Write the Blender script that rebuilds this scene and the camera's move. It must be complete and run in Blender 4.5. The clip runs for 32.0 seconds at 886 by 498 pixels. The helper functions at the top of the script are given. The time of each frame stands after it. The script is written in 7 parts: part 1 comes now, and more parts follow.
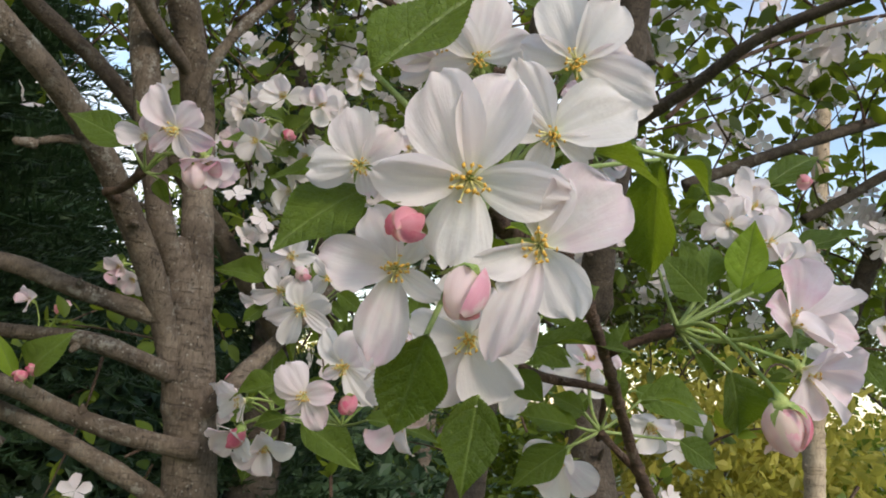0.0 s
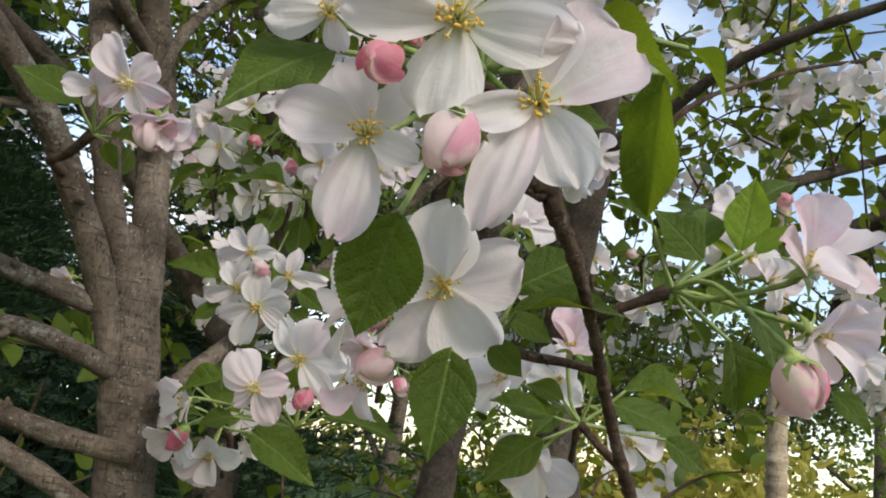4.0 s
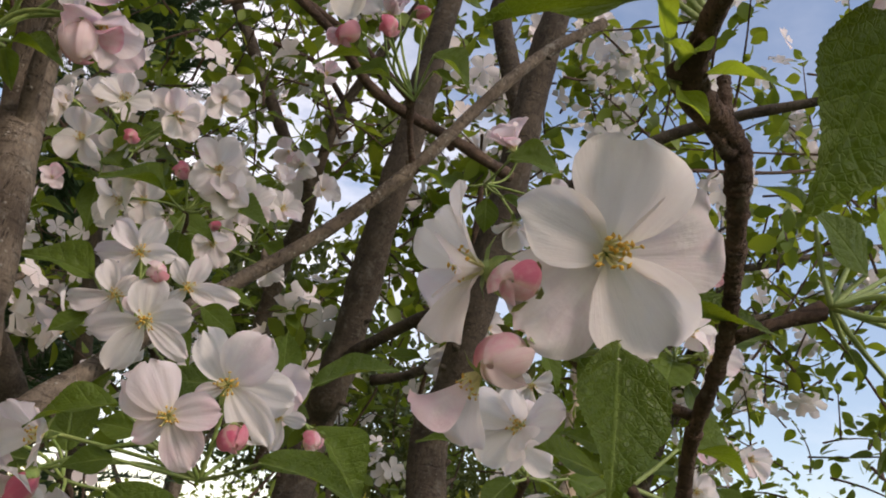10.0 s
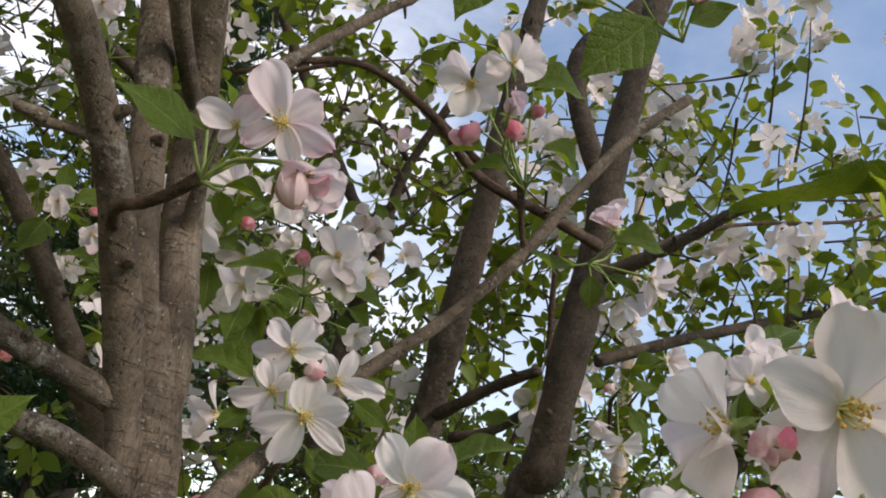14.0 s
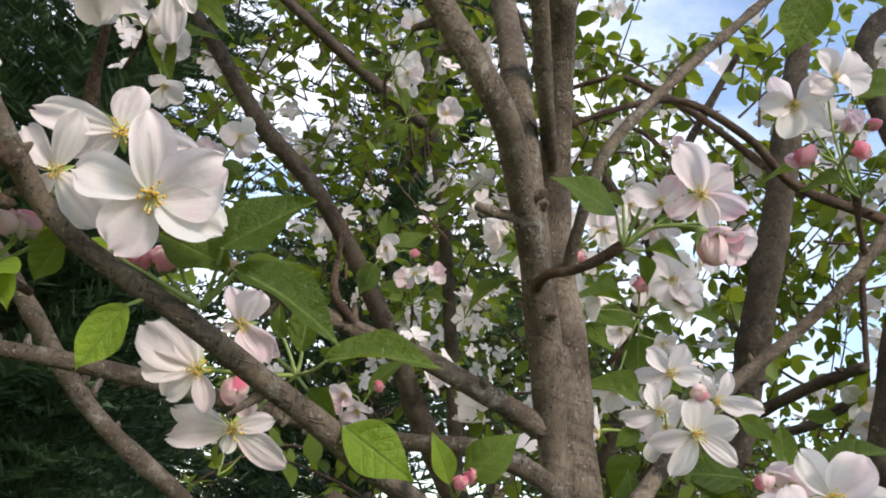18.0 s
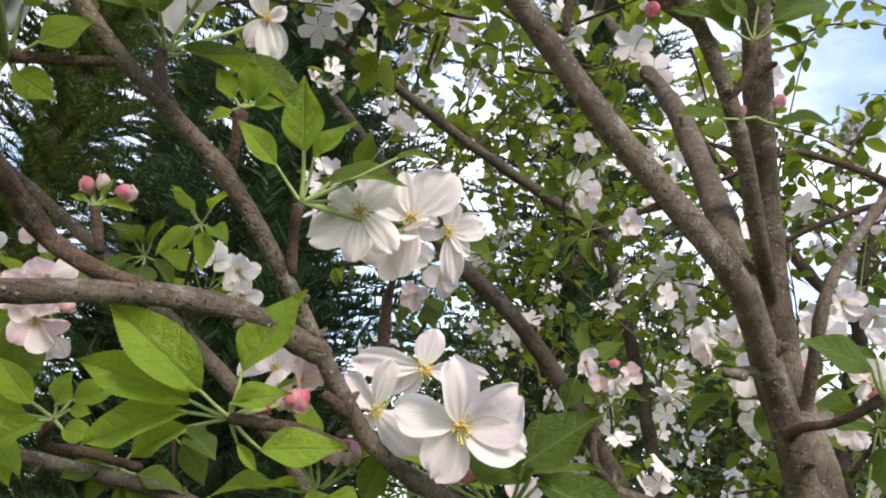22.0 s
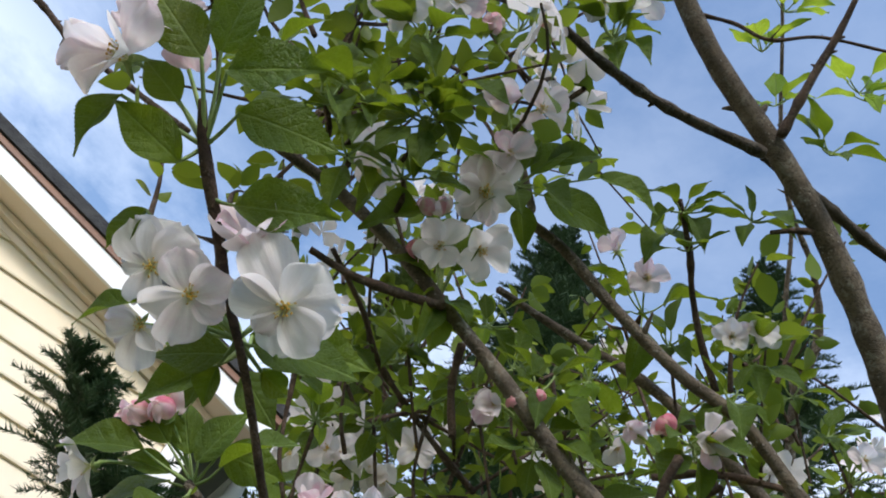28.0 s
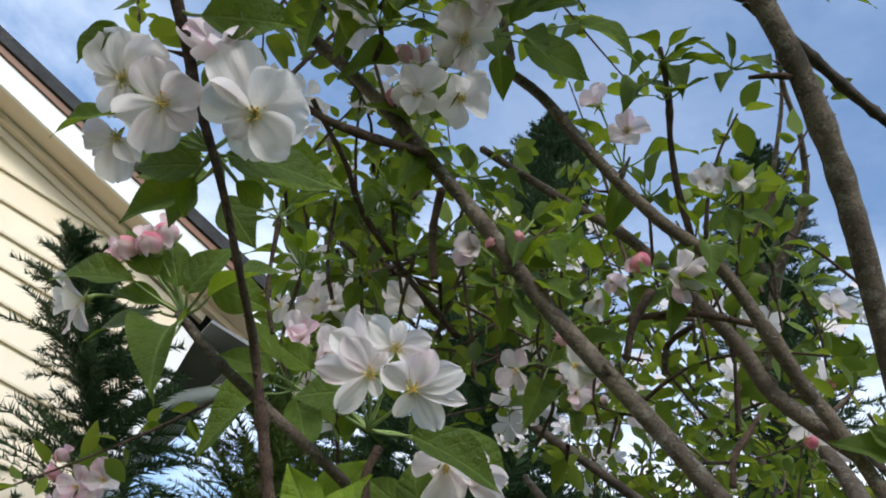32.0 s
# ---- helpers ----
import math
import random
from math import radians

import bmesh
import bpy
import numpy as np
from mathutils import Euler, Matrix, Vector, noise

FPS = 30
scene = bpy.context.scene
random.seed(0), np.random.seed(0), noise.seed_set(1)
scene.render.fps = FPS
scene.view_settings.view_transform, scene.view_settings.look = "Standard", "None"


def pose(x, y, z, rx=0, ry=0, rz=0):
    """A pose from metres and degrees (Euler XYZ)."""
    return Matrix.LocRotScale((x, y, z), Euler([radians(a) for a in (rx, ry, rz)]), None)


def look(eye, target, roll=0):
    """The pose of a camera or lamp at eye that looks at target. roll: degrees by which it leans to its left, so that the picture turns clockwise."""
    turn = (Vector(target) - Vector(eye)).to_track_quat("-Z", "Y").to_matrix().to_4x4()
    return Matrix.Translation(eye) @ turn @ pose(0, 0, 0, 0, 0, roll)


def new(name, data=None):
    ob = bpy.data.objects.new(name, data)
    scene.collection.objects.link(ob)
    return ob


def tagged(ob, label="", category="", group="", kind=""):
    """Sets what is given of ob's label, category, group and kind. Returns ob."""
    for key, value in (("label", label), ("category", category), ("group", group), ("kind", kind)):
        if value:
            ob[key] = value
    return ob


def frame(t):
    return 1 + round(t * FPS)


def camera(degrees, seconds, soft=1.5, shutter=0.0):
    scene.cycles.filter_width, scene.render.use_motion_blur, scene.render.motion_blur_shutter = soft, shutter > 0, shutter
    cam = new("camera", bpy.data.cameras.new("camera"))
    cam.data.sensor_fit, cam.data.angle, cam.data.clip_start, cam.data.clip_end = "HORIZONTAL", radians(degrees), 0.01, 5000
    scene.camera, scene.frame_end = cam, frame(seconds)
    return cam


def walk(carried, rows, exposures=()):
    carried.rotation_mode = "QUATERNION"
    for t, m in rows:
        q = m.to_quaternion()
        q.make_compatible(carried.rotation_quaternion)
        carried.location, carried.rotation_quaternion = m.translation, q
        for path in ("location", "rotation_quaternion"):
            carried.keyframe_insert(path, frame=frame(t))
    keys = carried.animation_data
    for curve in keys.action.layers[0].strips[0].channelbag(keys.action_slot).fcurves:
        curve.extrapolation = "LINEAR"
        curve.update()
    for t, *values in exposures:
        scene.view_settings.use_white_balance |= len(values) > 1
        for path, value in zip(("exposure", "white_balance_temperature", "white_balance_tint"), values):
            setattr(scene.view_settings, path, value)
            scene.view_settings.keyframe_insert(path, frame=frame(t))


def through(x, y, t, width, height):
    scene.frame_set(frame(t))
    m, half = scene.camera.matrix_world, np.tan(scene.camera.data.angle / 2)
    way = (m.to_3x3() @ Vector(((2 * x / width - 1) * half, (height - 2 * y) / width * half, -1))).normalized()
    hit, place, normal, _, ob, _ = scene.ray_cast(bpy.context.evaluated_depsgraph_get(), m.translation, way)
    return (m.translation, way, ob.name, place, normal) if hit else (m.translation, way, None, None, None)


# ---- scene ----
cam = camera(58.30, 32.0, 1.9)
PATH = [
    (0, 0.0000, 0.0000, 1.5500, 100.14, -6.85, -0.25),
    (0.5, -0.0024, 0.0152, 1.5454, 101.07, -6.94, -0.60),
    (1, -0.0011, 0.0254, 1.5407, 102.27, -7.16, -1.25),
    (1.5, -0.0024, 0.0291, 1.5354, 103.37, -7.36, -1.96),
    (2, -0.0007, 0.0308, 1.5313, 104.08, -7.40, -2.54),
    (2.5, 0.0025, 0.0346, 1.5250, 104.48, -7.58, -2.89),
    (3, 0.0024, 0.0364, 1.5196, 104.58, -7.88, -2.96),
    (3.5, 0.0024, 0.0368, 1.5180, 104.70, -8.19, -2.97),
    (5.5, 0.0039, 0.0640, 1.5036, 107.58, -8.56, -4.27),
    (6, -0.0013, 0.0768, 1.5020, 108.99, -8.69, -5.20),
    (6.5, -0.0064, 0.0890, 1.4988, 110.42, -8.94, -6.29),
    (7, -0.0095, 0.1004, 1.4960, 111.77, -9.20, -7.83),
    (7.5, -0.0195, 0.1076, 1.4954, 112.93, -9.36, -9.70),
    (8, -0.0315, 0.1207, 1.4953, 113.77, -9.59, -12.02),
    (8.5, -0.0361, 0.1324, 1.4929, 114.28, -9.78, -14.52),
    (9, -0.0449, 0.1389, 1.4923, 114.43, -9.79, -16.56),
    (9.5, -0.0562, 0.1433, 1.4909, 114.38, -9.79, -18.22),
    (10, -0.0672, 0.1442, 1.4927, 114.20, -9.80, -19.27),
    (10.5, -0.0680, 0.1500, 1.4912, 113.95, -9.76, -19.83),
    (11, -0.0727, 0.1494, 1.4902, 113.89, -9.78, -20.06),
    (11.5, -0.0809, 0.1488, 1.4910, 114.03, -9.80, -20.17),
    (12, -0.0903, 0.1506, 1.4912, 114.40, -9.85, -20.16),
    (12.5, -0.0999, 0.1507, 1.4950, 114.87, -9.72, -19.78),
    (13, -0.1145, 0.1434, 1.4979, 115.56, -9.73, -18.98),
    (13.5, -0.1235, 0.1345, 1.5019, 116.11, -9.63, -18.04),
    (15.5, -0.1844, 0.0983, 1.5008, 115.68, -9.12, -10.96),
    (16, -0.1955, 0.0911, 1.4984, 115.31, -9.25, -8.54),
    (16.5, -0.2001, 0.0844, 1.4969, 114.81, -9.47, -6.02),
    (17, -0.2076, 0.0781, 1.4940, 114.14, -9.82, -3.61),
    (17.5, -0.2188, 0.0742, 1.4900, 113.56, -10.01, -1.51),
    (18, -0.2287, 0.0702, 1.4866, 112.84, -10.26, 0.71),
    (18.5, -0.2290, 0.0740, 1.4873, 112.64, -10.27, 1.95),
    (19, -0.2315, 0.0802, 1.4872, 112.68, -10.19, 2.51),
    (19.5, -0.2361, 0.0787, 1.4911, 112.91, -10.09, 3.30),
    (20, -0.2456, 0.0682, 1.4916, 113.34, -9.88, 4.98),
    (20.5, -0.2618, 0.0475, 1.5002, 113.92, -9.74, 7.27),
    (21, -0.2724, 0.0297, 1.5050, 114.55, -9.37, 9.57),
    (21.5, -0.2725, 0.0174, 1.5100, 115.38, -8.85, 11.84),
    (22, -0.2735, 0.0082, 1.5148, 116.10, -8.42, 13.95),
    (22.5, -0.2765, -0.0054, 1.5201, 116.60, -8.14, 15.92),
    (23, -0.2725, -0.0157, 1.5297, 117.40, -8.03, 17.99),
    (23.5, -0.2776, -0.0372, 1.5311, 118.42, -8.13, 20.12),
    (24, -0.2770, -0.0606, 1.5230, 120.33, -8.63, 22.73),
    (24.5, -0.2782, -0.0900, 1.5268, 122.75, -9.63, 25.29),
    (25, -0.2747, -0.1098, 1.5338, 126.00, -10.13, 26.55),
    (25.5, -0.2731, -0.1234, 1.5355, 130.70, -10.37, 27.13),
    (26, -0.2656, -0.1323, 1.5379, 134.77, -10.94, 26.55),
    (26.5, -0.2558, -0.1426, 1.5412, 138.77, -11.57, 26.50),
    (28.5, -0.2456, -0.1505, 1.5375, 144.60, -14.29, 25.12),
    (29, -0.2425, -0.1488, 1.5351, 144.60, -14.25, 25.05),
    (29.5, -0.2426, -0.1464, 1.5359, 143.84, -14.26, 25.37),
    (30, -0.2436, -0.1432, 1.5340, 142.86, -14.10, 25.85),
    (30.5, -0.2414, -0.1432, 1.5297, 141.71, -13.83, 26.17),
    (31, -0.2411, -0.1422, 1.5262, 140.10, -13.45, 26.59),
    (31.5, -0.2417, -0.1304, 1.5186, 137.98, -13.24, 26.45),
    (32, -0.2403, -0.1259, 1.5135, 136.65, -13.09, 26.02),
]
walk(cam, [(t, pose(x, y, z, rx, ry, rz)) for t, x, y, z, rx, ry, rz in PATH],
     exposures=[(0.0, 0.76, 6760, 14), (6.0, 0.71, 6710, 12), (8.0, 0.66, 6760, 14), (9.0, 0.52, 7310, 22), (13.0, 0.56, 7210, 20), (16.0, 0.92, 6710, 15), (22.0, 1.33, 6710, 17), (25.0, 1.32, 6410, 17), (27.0, 0.90, 6210, 14), (32.0, 0.74, 6110, 11)])

# ---- light ----
SUN_ELEV, SUN_TURN = radians(34), radians(143)
world = bpy.data.worlds.new("world")
scene.world = world
world.use_nodes = True
wn, wl = world.node_tree.nodes, world.node_tree.links
wn.clear()
sky = wn.new("ShaderNodeTexSky")
sky.sky_type, sky.sun_disc = "NISHITA", False
sky.sun_elevation, sky.sun_rotation = SUN_ELEV, SUN_TURN
sky.air_density, sky.dust_density, sky.ozone_density = 1.3, 0.2, 1.6
wco = wn.new("ShaderNodeTexCoord")
wmap = wn.new("ShaderNodeMapping")
wmap.inputs["Scale"].default_value = (1.0, 1.0, 2.2)
cloud = wn.new("ShaderNodeTexNoise")
cloud.inputs["Scale"].default_value, cloud.inputs["Detail"].default_value = 2.3, 9.0
cloud.inputs["Roughness"].default_value = 0.6
cramp = wn.new("ShaderNodeValToRGB")
cramp.color_ramp.elements[0].position, cramp.color_ramp.elements[1].position = 0.40, 0.60
cramp.color_ramp.elements[0].color = (0.035, 0.035, 0.035, 1)
cmix = wn.new("ShaderNodeMix")
cmix.data_type = "RGBA"
cmix.inputs["B"].default_value = (6.4, 6.8, 7.3, 1)
wbg = wn.new("ShaderNodeBackground")
wbg.inputs["Strength"].default_value = 0.147
wout = wn.new("ShaderNodeOutputWorld")
wl.new(wco.outputs["Generated"], wmap.inputs["Vector"])
wl.new(wmap.outputs["Vector"], cloud.inputs["Vector"])
wl.new(cloud.outputs["Fac"], cramp.inputs["Fac"])
wsep = wn.new("ShaderNodeSeparateXYZ")
wlow = wn.new("ShaderNodeMapRange")
for key, v in (("From Min", 0.52), ("From Max", 0.78), ("To Min", 1.0), ("To Max", 0.12)):
    wlow.inputs[key].default_value = v
wmul = wn.new("ShaderNodeMath")
wmul.operation = "MULTIPLY"
wl.new(wco.outputs["Generated"], wsep.inputs[0])
wl.new(wsep.outputs["Z"], wlow.inputs["Value"])
wl.new(wlow.outputs["Result"], wmul.inputs[0])
wl.new(cramp.outputs["Color"], wmul.inputs[1])
wside = wn.new("ShaderNodeMapRange")
for key, v in (("From Min", -0.02), ("From Max", 0.28), ("To Min", 1.0), ("To Max", 0.25)):
    wside.inputs[key].default_value = v
wbank = wn.new("ShaderNodeMath")
wbank.operation = "MULTIPLY"
wl.new(wsep.outputs["X"], wside.inputs["Value"])
wl.new(wmul.outputs[0], wbank.inputs[0])
wl.new(wside.outputs["Result"], wbank.inputs[1])
wl.new(wbank.outputs[0], cmix.inputs["Factor"])
wl.new(sky.outputs["Color"], cmix.inputs["A"])
wl.new(cmix.outputs["Result"], wbg.inputs["Color"])
wl.new(wbg.outputs["Background"], wout.inputs["Surface"])
sun = new("sun", bpy.data.lights.new("sun", "SUN"))
sun.data.energy, sun.data.angle, sun.data.color = 1.75, radians(14), (1.0, 0.93, 0.82)
sun.matrix_world = look((0, 0, 10), Vector((0, 0, 10)) - Vector((math.sin(SUN_TURN) * math.cos(SUN_ELEV), math.cos(SUN_TURN) * math.cos(SUN_ELEV), math.sin(SUN_ELEV))))


# ---- materials ----
class Mat:
    """A node material with short calls."""

    def __init__(self, name):
        self.m = bpy.data.materials.new(name)
        self.m.use_nodes = True
        self.n, self.l = self.m.node_tree.nodes, self.m.node_tree.links
        self.b = self.n["Principled BSDF"]
        self.out = self.n["Material Output"]

    def node(self, kind, **inputs):
        nd = self.n.new("ShaderNode" + kind)
        for k, v in inputs.items():
            key = int(k[1:]) if k[0] == "i" and k[1:].isdigit() else k.replace("_", " ")
            if isinstance(v, bpy.types.NodeSocket):
                self.l.new(v, nd.inputs[key])
            else:
                nd.inputs[key].default_value = v
        return nd

    def math(self, op, a, b=0.0, clamp=False):
        nd = self.n.new("ShaderNodeMath")
        nd.operation, nd.use_clamp = op, clamp
        for i, v in enumerate((a, b)):
            if isinstance(v, bpy.types.NodeSocket):
                self.l.new(v, nd.inputs[i])
            else:
                nd.inputs[i].default_value = v
        return nd.outputs[0]

    def coord(self, which="Object", scale=(1, 1, 1)):
        mp = self.node("Mapping", Vector=self.node("TexCoord").outputs[which])
        mp.inputs["Scale"].default_value = scale
        return mp.outputs[0]

    def noise(self, vec, scale, detail=4.0, rough=0.55):
        return self.node("TexNoise", Vector=vec, Scale=scale, Detail=detail, Roughness=rough).outputs["Fac"]

    def ramp(self, fac, *stops):
        r = self.n.new("ShaderNodeValToRGB")
        while len(r.color_ramp.elements) < len(stops):
            r.color_ramp.elements.new(0.5)
        for e, (p, c) in zip(r.color_ramp.elements, stops):
            e.position, e.color = p, (*c, 1) if len(c) == 3 else c
        self.l.new(fac, r.inputs["Fac"])
        return r.outputs["Color"]

    def mix(self, fac, a, b, mode="MIX"):
        nd = self.n.new("ShaderNodeMix")
        nd.data_type, nd.blend_type = "RGBA", mode
        for key, v in (("Factor", fac), ("A", a), ("B", b)):
            if isinstance(v, bpy.types.NodeSocket):
                self.l.new(v, nd.inputs[key])
            elif key == "Factor":
                nd.inputs[key].default_value = v
            else:
                nd.inputs[key].default_value = (*v, 1)
        return nd.outputs["Result"]

    def bump(self, height, strength, distance):
        return self.node("Bump", Height=height, Strength=strength, Distance=distance).outputs["Normal"]

    def sheet(self, color, through, share, rough, normal=None):
        """A thin sheet, of which a share lets light through in its own colour."""
        self.set(color, rough, normal, Specular_IOR_Level=0.22)
        t = self.n.new("ShaderNodeBsdfTranslucent")
        if isinstance(through, bpy.types.NodeSocket):
            self.l.new(through, t.inputs["Color"])
        else:
            t.inputs["Color"].default_value = (*through, 1)
        ms = self.n.new("ShaderNodeMixShader")
        ms.inputs[0].default_value = share
        self.l.new(self.b.outputs[0], ms.inputs[1])
        self.l.new(t.outputs[0], ms.inputs[2])
        self.l.new(ms.outputs[0], self.out.inputs["Surface"])
        return self.m

    def set(self, color, rough, normal=None, **more):
        for key, v in (("Base Color", color), ("Roughness", rough), ("Normal", normal), *((k.replace("_", " "), v) for k, v in more.items())):
            if v is None:
                continue
            if isinstance(v, bpy.types.NodeSocket):
                self.l.new(v, self.b.inputs[key])
            else:
                self.b.inputs[key].default_value = (*v, 1) if isinstance(v, tuple) and len(v) == 3 else v
        return self.m


def petal_material(name, pale, pink, most):
    k = Mat(name)
    co = k.coord()
    sep = k.node("SeparateXYZ", Vector=co)
    rnd = k.node("ObjectInfo").outputs["Random"]
    off = k.node("VectorMath", i0=co, i1=(0, 0, 0))
    k.l.new(k.node("CombineXYZ", X=k.math("MULTIPLY", rnd, 31.0), Y=k.math("MULTIPLY", rnd, 17.0)).outputs[0], off.inputs[1])
    soft = k.noise(off.outputs[0], 1.9, 4.0)
    # the flush gathers in streaks towards the rim, on some petals more than on others
    rim = k.math("MULTIPLY", k.math("POWER", k.math("ABSOLUTE", sep.outputs["Y"]), 1.5), 0.55)
    amount = k.math("MULTIPLY", k.math("ADD", k.ramp(soft, (0.40, (0, 0, 0)), (0.70, (1, 1, 1))), rim), k.math("MULTIPLY", k.math("POWER", rnd, 1.5), most), True)
    # veins fan out from the claw
    fan = k.math("DIVIDE", sep.outputs["X"], k.math("ADD", k.math("ABSOLUTE", sep.outputs["Y"]), 0.35))
    vein = k.noise(k.node("CombineXYZ", X=k.math("MULTIPLY", fan, 15.0), Y=k.math("MULTIPLY", sep.outputs["Y"], 1.6), Z=k.math("MULTIPLY", rnd, 9.0)).outputs[0], 1.0, 4.0)
    flush = k.math("MULTIPLY", amount, k.math("ADD", 0.45, k.math("MULTIPLY", vein, 0.8)), True)
    base = k.math("SUBTRACT", 1.0, k.math("MULTIPLY", sep.outputs["Y"], 4.5), True)
    col = k.mix(flush, pale, pink)
    col = k.mix(k.math("MULTIPLY", base, 0.45), col, (0.70, 0.74, 0.50))
    col = k.mix(k.math("MULTIPLY", k.ramp(vein, (0.48, (0, 0, 0)), (0.72, (1, 1, 1))), 0.16), col, tuple(c * 0.82 for c in pink))
    spot = k.noise(off.outputs[0], 9.0, 3.0)
    col = k.mix(k.math("MULTIPLY", k.ramp(spot, (0.66, (0, 0, 0)), (0.76, (1, 1, 1))), 0.14), col, (0.62, 0.52, 0.42))
    h = k.math("ADD", vein, k.math("MULTIPLY", k.noise(off.outputs[0], 5.0, 3.0), 0.8))
    return k.sheet(col, k.mix(0.5, col, (0.95, 0.88, 0.87)), 0.52, 0.58, k.bump(h, 0.20, 0.008))


petal_white = petal_material("petal_white", (0.86, 0.82, 0.80), (0.80, 0.58, 0.66), 0.75)
petal_blush = petal_material("petal_blush", (0.83, 0.745, 0.755), (0.78, 0.44, 0.56), 1.2)
petal_rosy = petal_material("petal_rosy", (0.83, 0.69, 0.68), (0.74, 0.27, 0.41), 1.6)
petal_bud = petal_material("petal_bud", (0.77, 0.36, 0.42), (0.64, 0.07, 0.18), 2.2)


def leaf_material(name, dark, light, through, share):
    k = Mat(name)
    co = k.coord()
    sep = k.node("SeparateXYZ", Vector=co)
    rnd = k.node("ObjectInfo").outputs["Random"]
    ax = k.math("ABSOLUTE", sep.outputs["X"])
    # side veins run outwards and towards the tip
    wander = k.math("MULTIPLY", k.math("SUBTRACT", k.noise(co, 4.0, 3.0), 0.5), 0.11)
    u = k.math("SUBTRACT", k.math("SUBTRACT", k.math("ADD", sep.outputs["Y"], wander), k.math("MULTIPLY", ax, 0.75)), k.math("MULTIPLY", k.math("POWER", ax, 2.0), 0.7))
    lane = k.math("ABSOLUTE", k.math("SINE", k.math("ADD", k.math("MULTIPLY", u, 19.0), k.math("MULTIPLY", k.math("GREATER_THAN", sep.outputs["X"], 0.0), 0.9))))
    vein = k.math("SUBTRACT", 1.0, k.math("MULTIPLY", lane, 5.0), True)
    rib = k.math("SUBTRACT", 1.0, k.math("MULTIPLY", ax, 38.0), True)
    line = k.math("MAXIMUM", k.math("MULTIPLY", vein, k.math("ADD", 0.12, k.math("MULTIPLY", k.noise(co, 5.0, 2.0), 0.5))), rib)
    net = k.node("TexVoronoi", Vector=co, Scale=24.0)
    net.feature = "DISTANCE_TO_EDGE"
    mesh_line = k.math("SUBTRACT", 1.0, k.math("MULTIPLY", net.outputs["Distance"], 9.0), True)
    blotch = k.noise(co, 3.0, 5.0)
    tone = k.math("ADD", k.math("MULTIPLY", rnd, 0.65), k.math("MULTIPLY", blotch, 0.45), True)
    col = k.mix(tone, dark, light)
    col = k.mix(k.math("MULTIPLY", line, 0.55), col, (0.23, 0.31, 0.09))
    col = k.mix(k.math("MULTIPLY", mesh_line, 0.16), col, (0.18, 0.25, 0.06))
    mottle = k.noise(co, 14.0, 4.0, 0.7)
    col = k.mix(k.math("MULTIPLY", k.ramp(mottle, (0.45, (0, 0, 0)), (0.7, (1, 1, 1))), 0.4), col, tuple(c * 0.55 for c in dark))
    fine = k.noise(co, 26.0, 2.0)
    h = k.math("ADD", k.math("MULTIPLY", line, -0.6), k.math("ADD", k.math("MULTIPLY", fine, 0.25), k.math("MULTIPLY", k.noise(co, 7.0, 1.0), 0.5)))
    h = k.math("ADD", h, k.math("ADD", k.math("MULTIPLY", lane, 0.14), k.math("MULTIPLY", mesh_line, -0.22)))
    return k.sheet(col, k.mix(k.math("MULTIPLY", line, 0.6), through, tuple(c * 0.45 for c in through)), share, k.math("ADD", 0.32, k.math("MULTIPLY", mottle, 0.25)), k.bump(h, 0.5, 0.012))


leaf_green = leaf_material("leaf_green", (0.024, 0.048, 0.008), (0.090, 0.138, 0.017), (0.34, 0.46, 0.02), 0.25)
leaf_young = leaf_material("leaf_young", (0.10, 0.18, 0.018), (0.22, 0.33, 0.035), (0.50, 0.64, 0.04), 0.40)


def island_leaf(name, dark, light, through, share):
    k = Mat(name)
    rnd = k.node("NewGeometry").outputs["Random Per Island"]
    col = k.mix(rnd, dark, light)
    col = k.mix(k.math("MULTIPLY", k.noise(k.coord(), 60.0, 3.0), 0.4), col, dark)
    return k.sheet(col, through, share, 0.5, k.bump(k.noise(k.coord(), 300.0), 0.3, 0.002))


foliage_green = island_leaf("foliage_green", (0.022, 0.042, 0.007), (0.130, 0.185, 0.024), (0.40, 0.50, 0.035), 0.28)
far_petal = island_leaf("far_petal", (0.76, 0.66, 0.67), (0.84, 0.80, 0.78), (0.9, 0.84, 0.82), 0.35)
needle_dark = island_leaf("needle_dark", (0.015, 0.034, 0.016), (0.060, 0.100, 0.042), (0.08, 0.14, 0.045), 0.14)
needle_light = island_leaf("needle_light", (0.035, 0.066, 0.018), (0.115, 0.155, 0.035), (0.20, 0.26, 0.05), 0.18)


